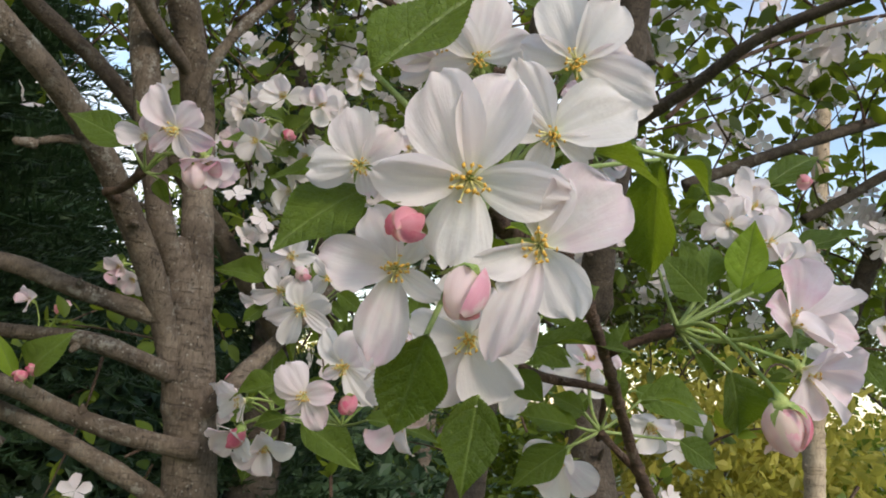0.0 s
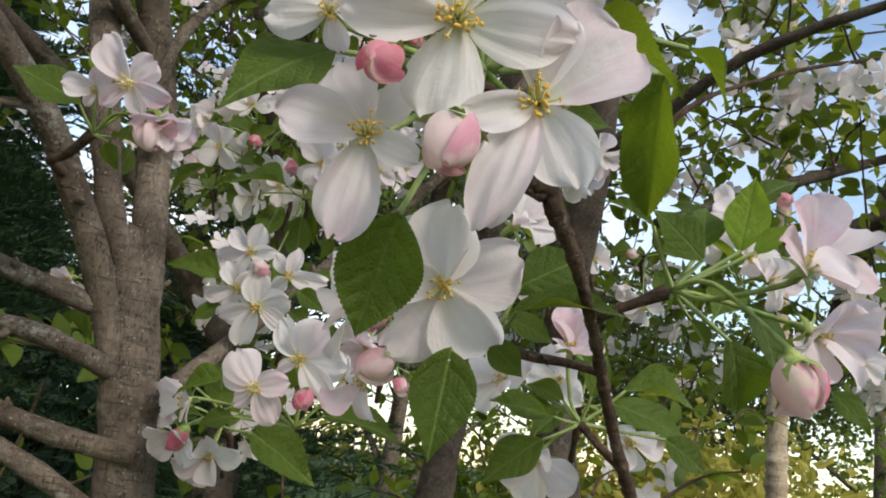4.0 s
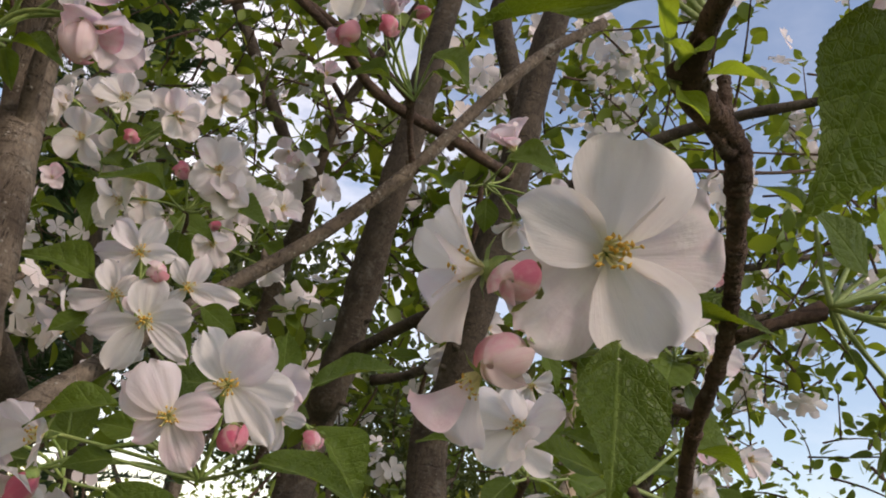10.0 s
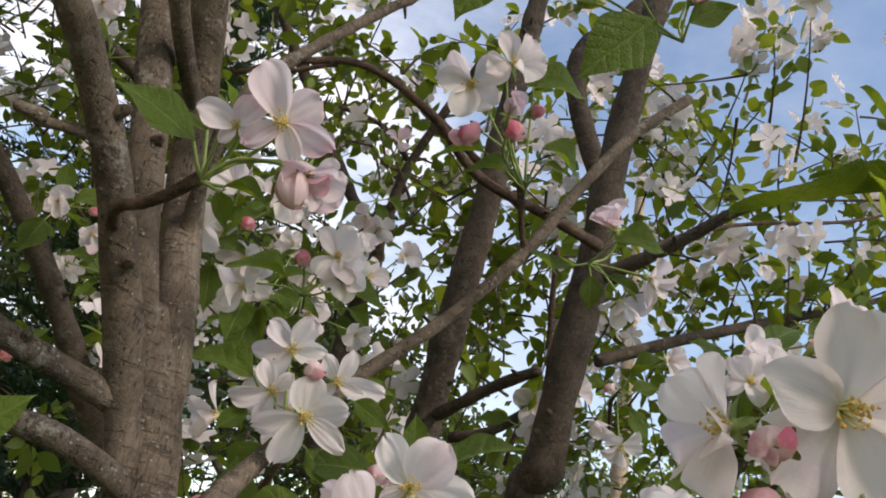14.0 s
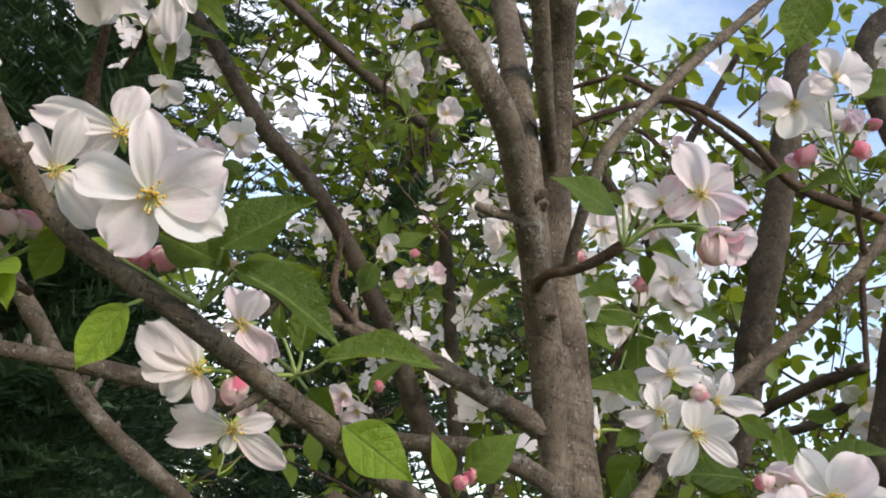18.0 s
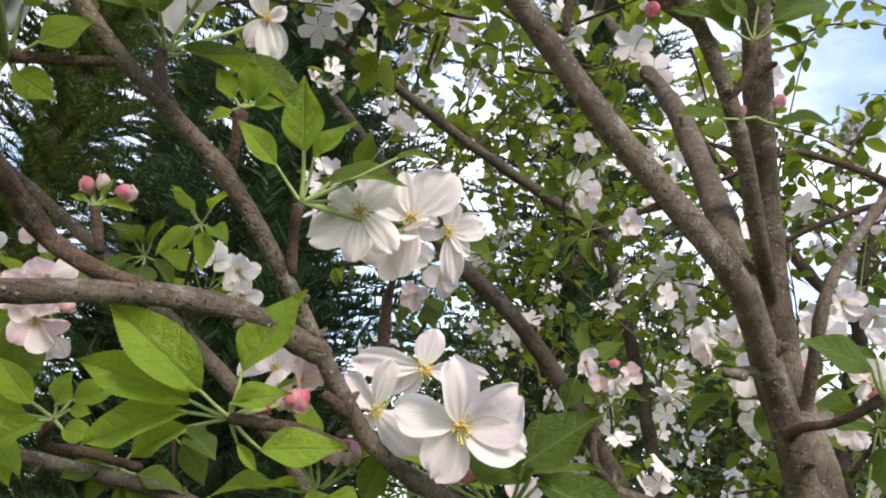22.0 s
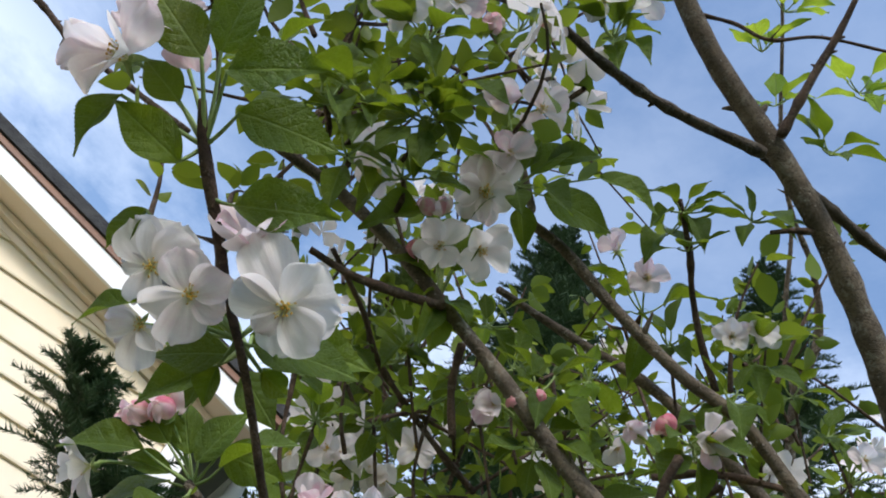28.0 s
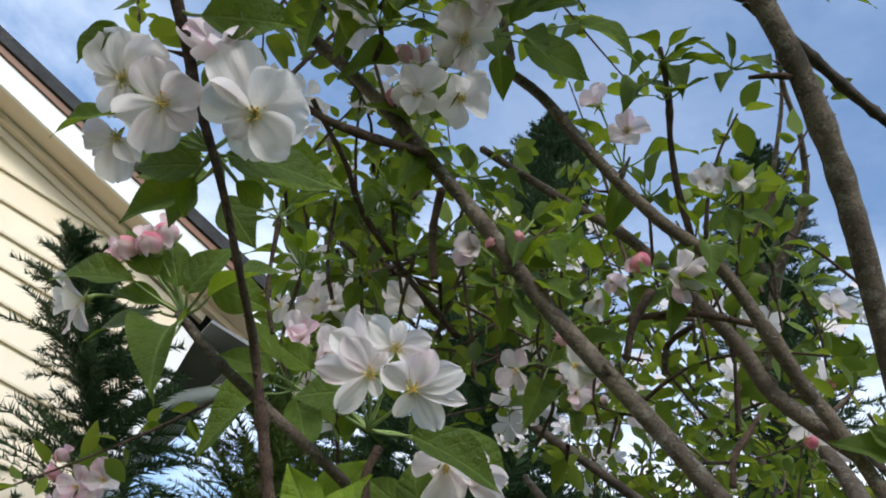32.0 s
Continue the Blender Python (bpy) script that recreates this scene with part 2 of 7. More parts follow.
def bark_material(name, dark, light, lichen, size=1.0, scale=1.0):
    k = Mat(name)
    co = k.coord("Object", (size, size, size))
    up = k.coord("Object", (size, size, size * 0.28))
    level = k.coord("Object", (size * 0.22, size * 0.22, size * 1.5))
    big = k.noise(co, 30.0, 8.0, 0.68)
    fine = k.noise(up, 520.0, 6.0, 0.72)
    ring = k.noise(level, 330.0, 4.0, 0.62)
    grain = k.noise(co, 1300.0, 3.0, 0.7)
    col = k.mix(k.ramp(big, (0.36, (0, 0, 0)), (0.64, (1, 1, 1))), dark, light)
    # fine cracks along the stem, scars across it
    crack = k.math("MULTIPLY", k.ramp(fine, (0.47, (0, 0, 0)), (0.60, (1, 1, 1))), 0.42)
    col = k.mix(crack, col, tuple(c * 0.38 for c in dark))
    scar = k.ramp(ring, (0.57, (0, 0, 0)), (0.62, (1, 1, 1)))
    col = k.mix(k.math("MULTIPLY", scar, 0.5), col, tuple(c * 0.40 for c in dark))
    # dark pits, in patches
    pit = k.node("TexVoronoi", Vector=up, Scale=430.0 * scale).outputs["Distance"]
    pits = k.math("MULTIPLY", k.ramp(pit, (0.16, (1, 1, 1)), (0.30, (0, 0, 0))), k.ramp(k.noise(co, 55.0, 3.0), (0.40, (0, 0, 0)), (0.55, (1, 1, 1))), True)
    col = k.mix(k.math("MULTIPLY", pits, 0.75), col, tuple(c * 0.3 for c in dark))
    # pale lichen flecks and dots
    cell = k.node("TexVoronoi", Vector=co, Scale=260.0 * scale).outputs["Distance"]
    dots = k.math("MULTIPLY", k.ramp(cell, (0.12, (1, 1, 1)), (0.26, (0, 0, 0))), k.ramp(k.noise(co, 70.0, 3.0), (0.47, (0, 0, 0)), (0.56, (1, 1, 1))), True)
    patch = k.math("MULTIPLY", k.ramp(k.noise(co, 95.0, 7.0, 0.75), (0.53, (0, 0, 0)), (0.61, (1, 1, 1))), k.ramp(k.noise(co, 17.0, 2.0), (0.42, (0, 0, 0)), (0.58, (1, 1, 1))), True)
    col = k.mix(k.math("MULTIPLY", patch, 0.55), col, lichen)
    col = k.mix(k.math("MULTIPLY", dots, 0.40), col, tuple(min(0.7, c * 1.25) for c in lichen))
    col = k.mix(k.math("MULTIPLY", grain, 0.35), col, tuple(c * 0.5 for c in light))
    h = k.math("ADD", k.math("MULTIPLY", fine, -0.55), k.math("SUBTRACT", k.math("MULTIPLY", big, 0.8), k.math("MULTIPLY", pits, 0.5)))
    h = k.math("ADD", h, k.math("ADD", k.math("MULTIPLY", dots, 0.5), k.math("MULTIPLY", scar, -0.6)))
    h = k.math("ADD", h, k.math("ADD", k.math("MULTIPLY", grain, 0.5), k.math("MULTIPLY", patch, 0.35)))
    return k.set(col, 0.88, k.bump(h, 0.8, 0.0022), Specular_IOR_Level=0.25)


bark_grey = bark_material("bark_grey", (0.060, 0.043, 0.030), (0.212, 0.166, 0.122), (0.42, 0.40, 0.34))
# bark_grey darkened, so the backlit shade of the stems behind is in the colour
bark_shaded = bark_material("bark_shaded", (0.038, 0.028, 0.020), (0.125, 0.097, 0.072), (0.19, 0.18, 0.15))
bark_twig = bark_material("bark_twig", (0.040, 0.024, 0.017), (0.165, 0.105, 0.072), (0.26, 0.21, 0.16), 1.6)
# bark lightened to hold the sunlight on the far trunk
bark_sunlit = bark_material("bark_sunlit", (0.30, 0.22, 0.14), (0.50, 0.40, 0.28), (0.55, 0.48, 0.38), 0.2)


def plain_material(name, a, b, scale, rough, bump=0.3, dist=0.002):
    k = Mat(name)
    n = k.noise(k.coord(), scale, 5.0)
    return k.set(k.mix(k.ramp(n, (0.35, (0, 0, 0)), (0.7, (1, 1, 1))), a, b), rough, k.bump(k.noise(k.coord(), scale * 6), bump, dist))


stalk_green = plain_material("stalk_green", (0.16, 0.24, 0.06), (0.30, 0.36, 0.13), 90.0, 0.6)
calyx_green = plain_material("calyx_green", (0.15, 0.24, 0.05), (0.34, 0.40, 0.12), 200.0, 0.6)
anther_yellow = plain_material("anther_yellow", (0.55, 0.28, 0.03), (0.85, 0.56, 0.10), 300.0, 0.7)
filament_pale = plain_material("filament_pale", (0.78, 0.72, 0.30), (0.86, 0.82, 0.50), 300.0, 0.6)
siding_cream = plain_material("siding_cream", (0.70, 0.58, 0.41), (0.80, 0.68, 0.50), 1.5, 0.55, 0.15, 0.001)
trim_white = plain_material("trim_white", (0.72, 0.70, 0.68), (0.82, 0.80, 0.78), 2.0, 0.5)
trim_cream = plain_material("trim_cream", (0.66, 0.53, 0.40), (0.76, 0.64, 0.50), 2.0, 0.5)
fascia_brown = plain_material("fascia_brown", (0.16, 0.07, 0.04), (0.25, 0.12, 0.07), 3.0, 0.6)
shingle_dark = plain_material("shingle_dark", (0.018, 0.017, 0.018), (0.05, 0.047, 0.045), 14.0, 0.9, 0.6, 0.01)
grass_green = plain_material("grass_green", (0.030, 0.050, 0.014), (0.10, 0.12, 0.035), 2.5, 0.95, 0.6, 0.03)
gutter_grey = plain_material("gutter_grey", (0.17, 0.17, 0.165), (0.26, 0.26, 0.25), 3.0, 0.5)


# ---- building helpers ----
def mesh_from(name, verts, faces, material, smooth=True):
    me = bpy.data.meshes.new(name)
    me.from_pydata([tuple(v) for v in verts], [], faces)
    me.materials.append(material)
    if smooth:
        me.polygons.foreach_set("use_smooth", [True] * len(me.polygons))
    me.update()
    return me


def part(name, data, parent, label="", m=None, kind=""):
    """Links a mesh as one object under a thing or a part; m is its pose within the parent."""
    ob = new(name, data)
    ob.parent = parent
    if m is not None:
        ob.matrix_basis = m
    return tagged(ob, label=label, kind=kind)


def thing(name, label, category, at=(0, 0, 0), group="", kind=""):
    ob = new(name)
    ob.empty_display_size = 0.05
    ob.location = at
    return tagged(ob, label, category, group, kind)


def spline(rows, step=0.012):
    """Catmull-Rom through rows of x, y, z, radius."""
    p = np.array(rows, float)
    if len(p) == 2:
        p = np.array([p[0], (p[0] + p[1]) / 2, p[1]])
    p = np.vstack([2 * p[0] - p[1], p, 2 * p[-1] - p[-2]])
    out = []
    for i in range(1, len(p) - 2):
        a, b, c, d = p[i - 1 : i + 3]
        n = max(2, int(np.linalg.norm((c - b)[:3]) / step))
        for t in np.arange(n) / n:
            out.append(0.5 * (2 * b + (c - a) * t + (2 * a - 5 * b + 4 * c - d) * t * t + (3 * b - a - 3 * c + d) * t**3))
    out.append(p[-2])
    out = np.array(out)
    out[:, 3] = np.maximum(out[:, 3], 0.0004)
    return out


def tube_data(rows, sides=10, step=0.012, rough=0.06, seed=0, close=True):
    """Vertices and faces of a rough, tapering tube along rows."""
    rng = np.random.default_rng(seed)
    q = spline(rows, step)
    pts, rad = q[:, :3], q[:, 3].copy()
    n = len(pts)
    if rough:
        lump = np.convolve(rng.normal(size=n + 8), (0.1, 0.2, 0.4, 0.2, 0.1), "same")[4 : n + 4]
        rad *= 1 + rough * lump.clip(-1.5, 1.5) * 0.9
        for k in rng.integers(0, n, max(1, n // 12)):
            for g, w in ((-1, 0.9), (0, 2.0), (1, 0.9)):
                if 0 <= k + g < n:
                    rad[k + g] *= 1 + rough * w
        side = rng.normal(size=sides) * 0.5
    tan = np.gradient(pts, axis=0)
    tan /= np.linalg.norm(tan, axis=1)[:, None] + 1e-9
    u = np.cross(tan[0], (0.3, 0.2, 0.93))
    u /= np.linalg.norm(u)
    verts, faces = [], []
    ang = np.arange(sides) / sides * 2 * np.pi
    for k in range(n):
        u = u - tan[k] * (u @ tan[k])
        u /= np.linalg.norm(u) + 1e-9
        v = np.cross(tan[k], u)
        if rough:
            side = side * 0.8 + rng.normal(size=sides) * 0.45
            r = rad[k] * (1 + rough * side.clip(-2, 2) * 0.8)
        else:
            r = np.full(sides, rad[k])
        verts.extend(pts[k] + r[:, None] * (np.cos(ang)[:, None] * u + np.sin(ang)[:, None] * v))
        if k:
            a, b = (k - 1) * sides, k * sides
            faces.extend((a + i, a + (i + 1) % sides, b + (i + 1) % sides, b + i) for i in range(sides))
    if close:
        verts += [pts[0], pts[-1] + tan[-1] * rad[-1] * 0.6]
        m, e = len(verts) - 2, (n - 1) * sides
        faces += [((i + 1) % sides, i, m) for i in range(sides)] + [(e + i, e + (i + 1) % sides, m + 1) for i in range(sides)]
    return verts, faces


def branch(tree, name, rows, material, label="", sides=12, rough=0.06, rings=False):
    """A rough tapering limb with bud scars and little stubs."""
    seed = int(abs(rows[0][0] * 7919 + rows[0][2] * 104729) * 10) % 99991
    rng = np.random.default_rng(seed + 3)
    thin = max(r[3] for r in rows)
    step = 0.004 if thin < 0.005 else 0.008 if thin < 0.012 else 0.010
    if thin < 0.005:
        rough = max(rough, 0.11)
    path = rows
    if rings:
        # close-set scars of old bud scales swell the twig here and there
        rows = spline(rows, 0.0008)
        along = np.arange(len(rows)) * 0.0008
        for at in np.sort(rng.uniform(0, along[-1], int(along[-1] / 0.0075))):
            for k in range(rng.integers(2, 5)):
                rows[:, 3] += 0.00042 * rng.uniform(0.5, 1.2) * np.exp(-(((along - at - k * 0.0017) / 0.00055) ** 2))
        rows, step = rows.tolist(), 0.0008
    v, f = tube_data(rows, sides, step, 0.05 if rings else rough, seed)
    q = spline(path, 0.012)
    for k in range(3, len(q) - 2):
        if rng.random() > 0.20:
            continue
        p, r = q[k, :3], q[k, 3]
        t = q[k + 1, :3] - q[k - 1, :3]
        t /= np.linalg.norm(t)
        d = np.cross(t, rng.normal(size=3))
        d = d / np.linalg.norm(d) + t * rng.uniform(0.1, 0.7)
        ln = rng.uniform(0.5, 1.1) * min(r, 0.008) + (rng.uniform(0.004, 0.013) if rng.random() < 0.34 else 0.0)
        g = min(r * 0.34, 0.0024)
        sv, sf = tube_data([(*(p + d * r * 0.6), g * 1.5), (*(p + d * (r + ln * 0.5)), g), (*(p + d * (r + ln)), g * 0.55)], 6, 0.003, 0.12, k)
        f += [tuple(i + len(v) for i in face) for face in sf]
        v += sv
    return part(name, mesh_from(name, v, f, material), tree, label)


BROAD = (0.16, 0.32, 0.62, 0.84, 0.97, 1.0, 0.92, 0.75, 0.55, 0.30)
NARROW = (0.12, 0.20, 0.42, 0.70, 0.90, 1.0, 0.95, 0.78, 0.58, 0.34)


def petal_mesh(name, material, seed, cup=0.25, lift=0.18, width=0.38, outline=NARROW):
    """One petal of length 1 along +y from its narrow claw, cupped towards +z, creased and ruffled."""
    rng = np.random.default_rng(seed)
    nu, nv = 14, 12
    bend, roll, f1, f2 = rng.uniform(-0.02, 0.22), rng.uniform(-0.14, 0.14), rng.uniform(3.5, 6.5), rng.uniform(5, 9)
    p1, p2, p3 = rng.uniform(0, 6.28, 3)
    notch, lean, skew = rng.uniform(0.0, 0.09), rng.uniform(-0.08, 0.08), rng.uniform(-0.06, 0.06)
    verts, faces = [], []
    for j in range(nv + 1):
        s = 1 - (1 - j / nv) ** 1.2
        half = width * float(np.interp(s, (0, 0.08, 0.2, 0.35, 0.5, 0.65, 0.8, 0.9, 0.96, 1), outline))
        for i in range(nu + 1):
            c = i / nu * 2 - 1
            edge = abs(c) ** 3
            x = half * c * (1 + 0.035 * math.sin(8 * s + p1 + 3 * c)) + lean * s * s
            y = s - 0.05 * c * c * s - notch * max(0, s - 0.72) / 0.28 * math.exp(-(((c - skew * 4) / 0.3) ** 2)) + 0.018 * s**4 * math.sin(f2 * c + p2) + skew * c * s
            z = lift * math.sin(s * 1.9) + cup * c * c * half * (1 - 0.35 * s)
            z += (0.020 if outline is BROAD else 0.013) * math.sin(math.pi * min(1, s * 1.1)) * math.cos(f2 * 1.6 * c + p3)      # creases along the petal
            z += (0.055 if outline is BROAD else 0.040) * s * s * math.sin(f1 * c + p2) + 0.030 * edge * s * math.sin(9 * s + p1)     # ruffled rim
            z += roll * c * s - bend * s**3
            verts.append((x, y, z))
    for j in range(nv):
        for i in range(nu):
            a = j * (nu + 1) + i
            faces.append((a, a + 1, a + nu + 2, a + nu + 1))
    return mesh_from(name, verts, faces, material)


def bud_petal_mesh(name, material, seed, top):
    """One petal wrapped round an egg of radius 1 whose axis is z; top: how far it reaches round the tip, in degrees from it."""
    rng = np.random.default_rng(seed)
    nu, nv = 8, 9
    verts, faces = [], []
    for j in range(nv + 1):
        s = j / nv
        pol = math.radians(168 + (top - 168) * s)
        span = math.radians(62) * math.sin(math.pi * (0.12 + 0.62 * s)) ** 0.6
        for i in range(nu + 1):
            c = i / nu * 2 - 1
            az = span * c + 0.25 * s
            r = 1 + 0.20 * c + 0.03 * math.sin(6 * s + 3 * c + seed) - 0.05 * c * c * s
            verts.append((r * math.sin(pol) * math.cos(az), r * math.sin(pol) * math.sin(az), 1.08 * r * math.cos(pol) + 0.16 * s * s))
    for j in range(nv):
        for i in range(nu):
            a = j * (nu + 1) + i
            faces.append((a, a + 1, a + nu + 2, a + nu + 1))
    return mesh_from(name, verts, faces, material)


SHAPES = ((0.25, 0.14, 0.45), (0.6, 0.20, 0.41), (0.12, 0.08, 0.47), (0.9, 0.26, 0.40), (0.3, 0.04, 0.44), (0.45, 0.12, 0.38), (-0.35, 0.10, 0.44), (0.7, 0.02, 0.42), (0.2, 0.22, 0.46), (1.2, 0.16, 0.39))
PETALS = {m.name: [petal_mesh("petal", m, 3 + k, cup, lift, w) for k, (cup, lift, w) in enumerate(SHAPES)] for m in (petal_white, petal_blush)}
LONG = {m.name: [petal_mesh("petal", m, 71 + k, cup, lift, 0.43, BROAD) for k, (cup, lift) in enumerate(((0.35, 0.10), (0.7, 0.16), (0.15, 0.06), (0.5, 0.02), (-0.3, 0.08), (0.9, 0.12), (0.3, 0.18), (0.6, 0.05)))] for m in (petal_white, petal_blush)}
CUPPED = {m.name: [petal_mesh("petal", m, 31 + k, 1.2, 0.40, 0.40) for k in range(4)] for m in (petal_white, petal_blush, petal_rosy)}
BUDS = {m.name: [bud_petal_mesh("petal", m, 51 + k, top) for k, top in enumerate(tops)] for m, tops in ((petal_bud, (4, 14, 26)), (petal_rosy, (8, 22, 34)))}


def stamen_meshes(seed):
    """Some twenty filaments fanning out of the eye, and their anthers."""
    rng = np.random.default_rng(seed)
    fv, ff, av, af = [], [], [], []
    for k in range(20):
        a, tilt = k * 2.4 + rng.normal() * 0.2, rng.uniform(0.10, 0.72)
        ln = rng.uniform(0.24, 0.38)
        d = np.array([math.cos(a) * math.sin(tilt), math.sin(a) * math.sin(tilt), math.cos(tilt)])
        p0, p1 = np.array([math.cos(a), math.sin(a), 0]) * 0.05, d * ln
        v, f = tube_data([(*p0, 0.015), (*(p0 * 0.7 + p1 * 0.5), 0.013), (*p1, 0.009)], 4, 0.12, 0.0, k, False)
        ff += [tuple(i + len(fv) for i in q) for q in f]
        fv += v
        t = np.cross(d, rng.normal(size=3))
        t /= np.linalg.norm(t)
        n = np.cross(d, t)
        ring = [p1 + 0.040 * t, p1 + 0.023 * n + 0.008 * d, p1 - 0.040 * t, p1 - 0.023 * n - 0.008 * d, p1 + 0.021 * d, p1 - 0.021 * d]
        m = len(av)
        av += ring
        af += [(m + i, m + (i + 1) % 4, m + 4) for i in range(4)] + [(m + (i + 1) % 4, m + i, m + 5) for i in range(4)]
    # short styles in the middle
    for k in range(5):
        a = k * 1.256
        v, f = tube_data([(0.02 * math.cos(a), 0.02 * math.sin(a), 0, 0.014), (0.06 * math.cos(a), 0.06 * math.sin(a), 0.24, 0.012)], 4, 0.1, 0.0, k, False)
        ff += [tuple(i + len(fv) for i in q) for q in f]
        fv += v
    return mesh_from("stamen_tuft", fv, ff, filament_pale), mesh_from("anther_ring", av, af, anther_yellow)


STAMENS = [stamen_meshes(k) for k in range(3)]


def facing(normal, spin=0.0):
    q = Vector(normal).normalized().to_track_quat("Z", "Y").to_matrix().to_4x4()
    return q @ Matrix.Rotation(spin, 4, "Z")


def blossom(tree, at, normal, base, size=0.044, open_=0.0, blush=False, label="", gone=(), spin=None, extra=0, tips=()):
    """An open blossom: calyx and stalk, five petals and the stamens. size: its width; open_: degrees by which the petals rise.
    tips: where each petal ends and its width to length, for the blossoms that stand out."""
    rng = random.Random(hash_of(at))
    turn = rng.uniform(0, 6.28)
    m = Matrix.Translation(at) @ facing(normal, turn if spin is None else radians(spin))
    inv = m.inverted()
    b = inv @ Vector(base)
    r = sum((Vector(q[:3]) - Vector(at)).length for q in tips) / len(tips) if tips else size / 2
    # stalk from the spur to the receptacle, with the green cup and its five sepals
    dn = Vector((0, 0, -1)) * min(0.4 * b.length, 0.012)
    v, f = tube_data([(*b, 0.0009), (*(b * 0.5 + dn), 0.0009), (*(dn * 0.7), 0.0010), (0, 0, -r * 0.20, r * 0.085), (0, 0, -r * 0.03, r * 0.12)], 7, 0.004, 0.02, 1)
    for k in range(5):
        a = math.radians(72 * k + 36)
        c, s = math.cos(a), math.sin(a)
        i = len(v)
        v += [Vector((c * x - s * y, s * x + c * y, z)) * r for x, y, z in ((0.09, -0.07, -0.04), (0.09, 0.07, -0.04), (0.24, 0.06, -0.06), (0.24, -0.06, -0.06), (0.42, 0, -0.16))]
        f += [(i, i + 1, i + 2, i + 3), (i + 3, i + 2, i + 4)]
    ob = part("blossom", mesh_from("blossom", v, f, calyx_green), tree, label, m)
    mat = petal_blush if blush else petal_white
    for x, y, z, wide in tips:
        v = inv @ Vector((x, y, z))
        ln = v.length
        v.normalize()
        up = Vector((rng.uniform(-0.25, 0.25), rng.uniform(-0.25, 0.25), 1.0))
        up = (up - v * up.dot(v)).normalized()
        pm = Matrix((v.cross(up), v, up)).transposed().to_4x4()
        pm = Matrix.Translation(v * r * 0.04 + Vector((0, 0, rng.uniform(-0.02, 0.03) * r))) @ pm @ Matrix.Diagonal((ln * wide * 1.27, ln, ln * 0.9, 1))
        part("petal", rng.choice(LONG[mat.name]), ob, "", pm)
    for k in [] if tips else [*range(5), *(j + 0.5 for j in range(extra))]:
        if k in gone:
            continue
        tilt = math.radians(rng.choice((rng.uniform(-8, 8), rng.uniform(4, 18), rng.uniform(14, 38))) + open_)
        pm = Matrix.Rotation(math.radians(72 * k + rng.uniform(-12, 12)), 4, "Z") @ Matrix.Rotation(tilt, 4, "X") @ Matrix.Translation((0, r * 0.06, rng.uniform(-0.02, 0.03) * r)) @ Matrix.Rotation(math.radians(rng.uniform(-22, 22)), 4, "Y")
        s = r * rng.uniform(0.90, 1.10) * (1.0 if k == int(k) else 0.86)
        if k != int(k):
            pm = Matrix.Translation((0, 0, r * 0.06)) @ pm
        pm = pm @ Matrix.Diagonal((s * rng.uniform(0.92, 1.08), s, s, 1))
        pool = PETALS[mat.name] if open_ < 42 else CUPPED[mat.name]
        part("petal", rng.choice(pool), ob, "", pm)
    fil, ant = rng.choice(STAMENS)
    sm = Matrix.Rotation(rng.uniform(0, 6.28), 4, "Z") @ Matrix.Scale(r, 4)
    part("stamen_tuft", fil, ob, "", sm)
    part("anther_ring", ant, ob, "", sm)
    return ob


def hash_of(at):
    return int(abs(at[0]) * 100003 + abs(at[1]) * 70001 + abs(at[2]) * 40009 + 7)


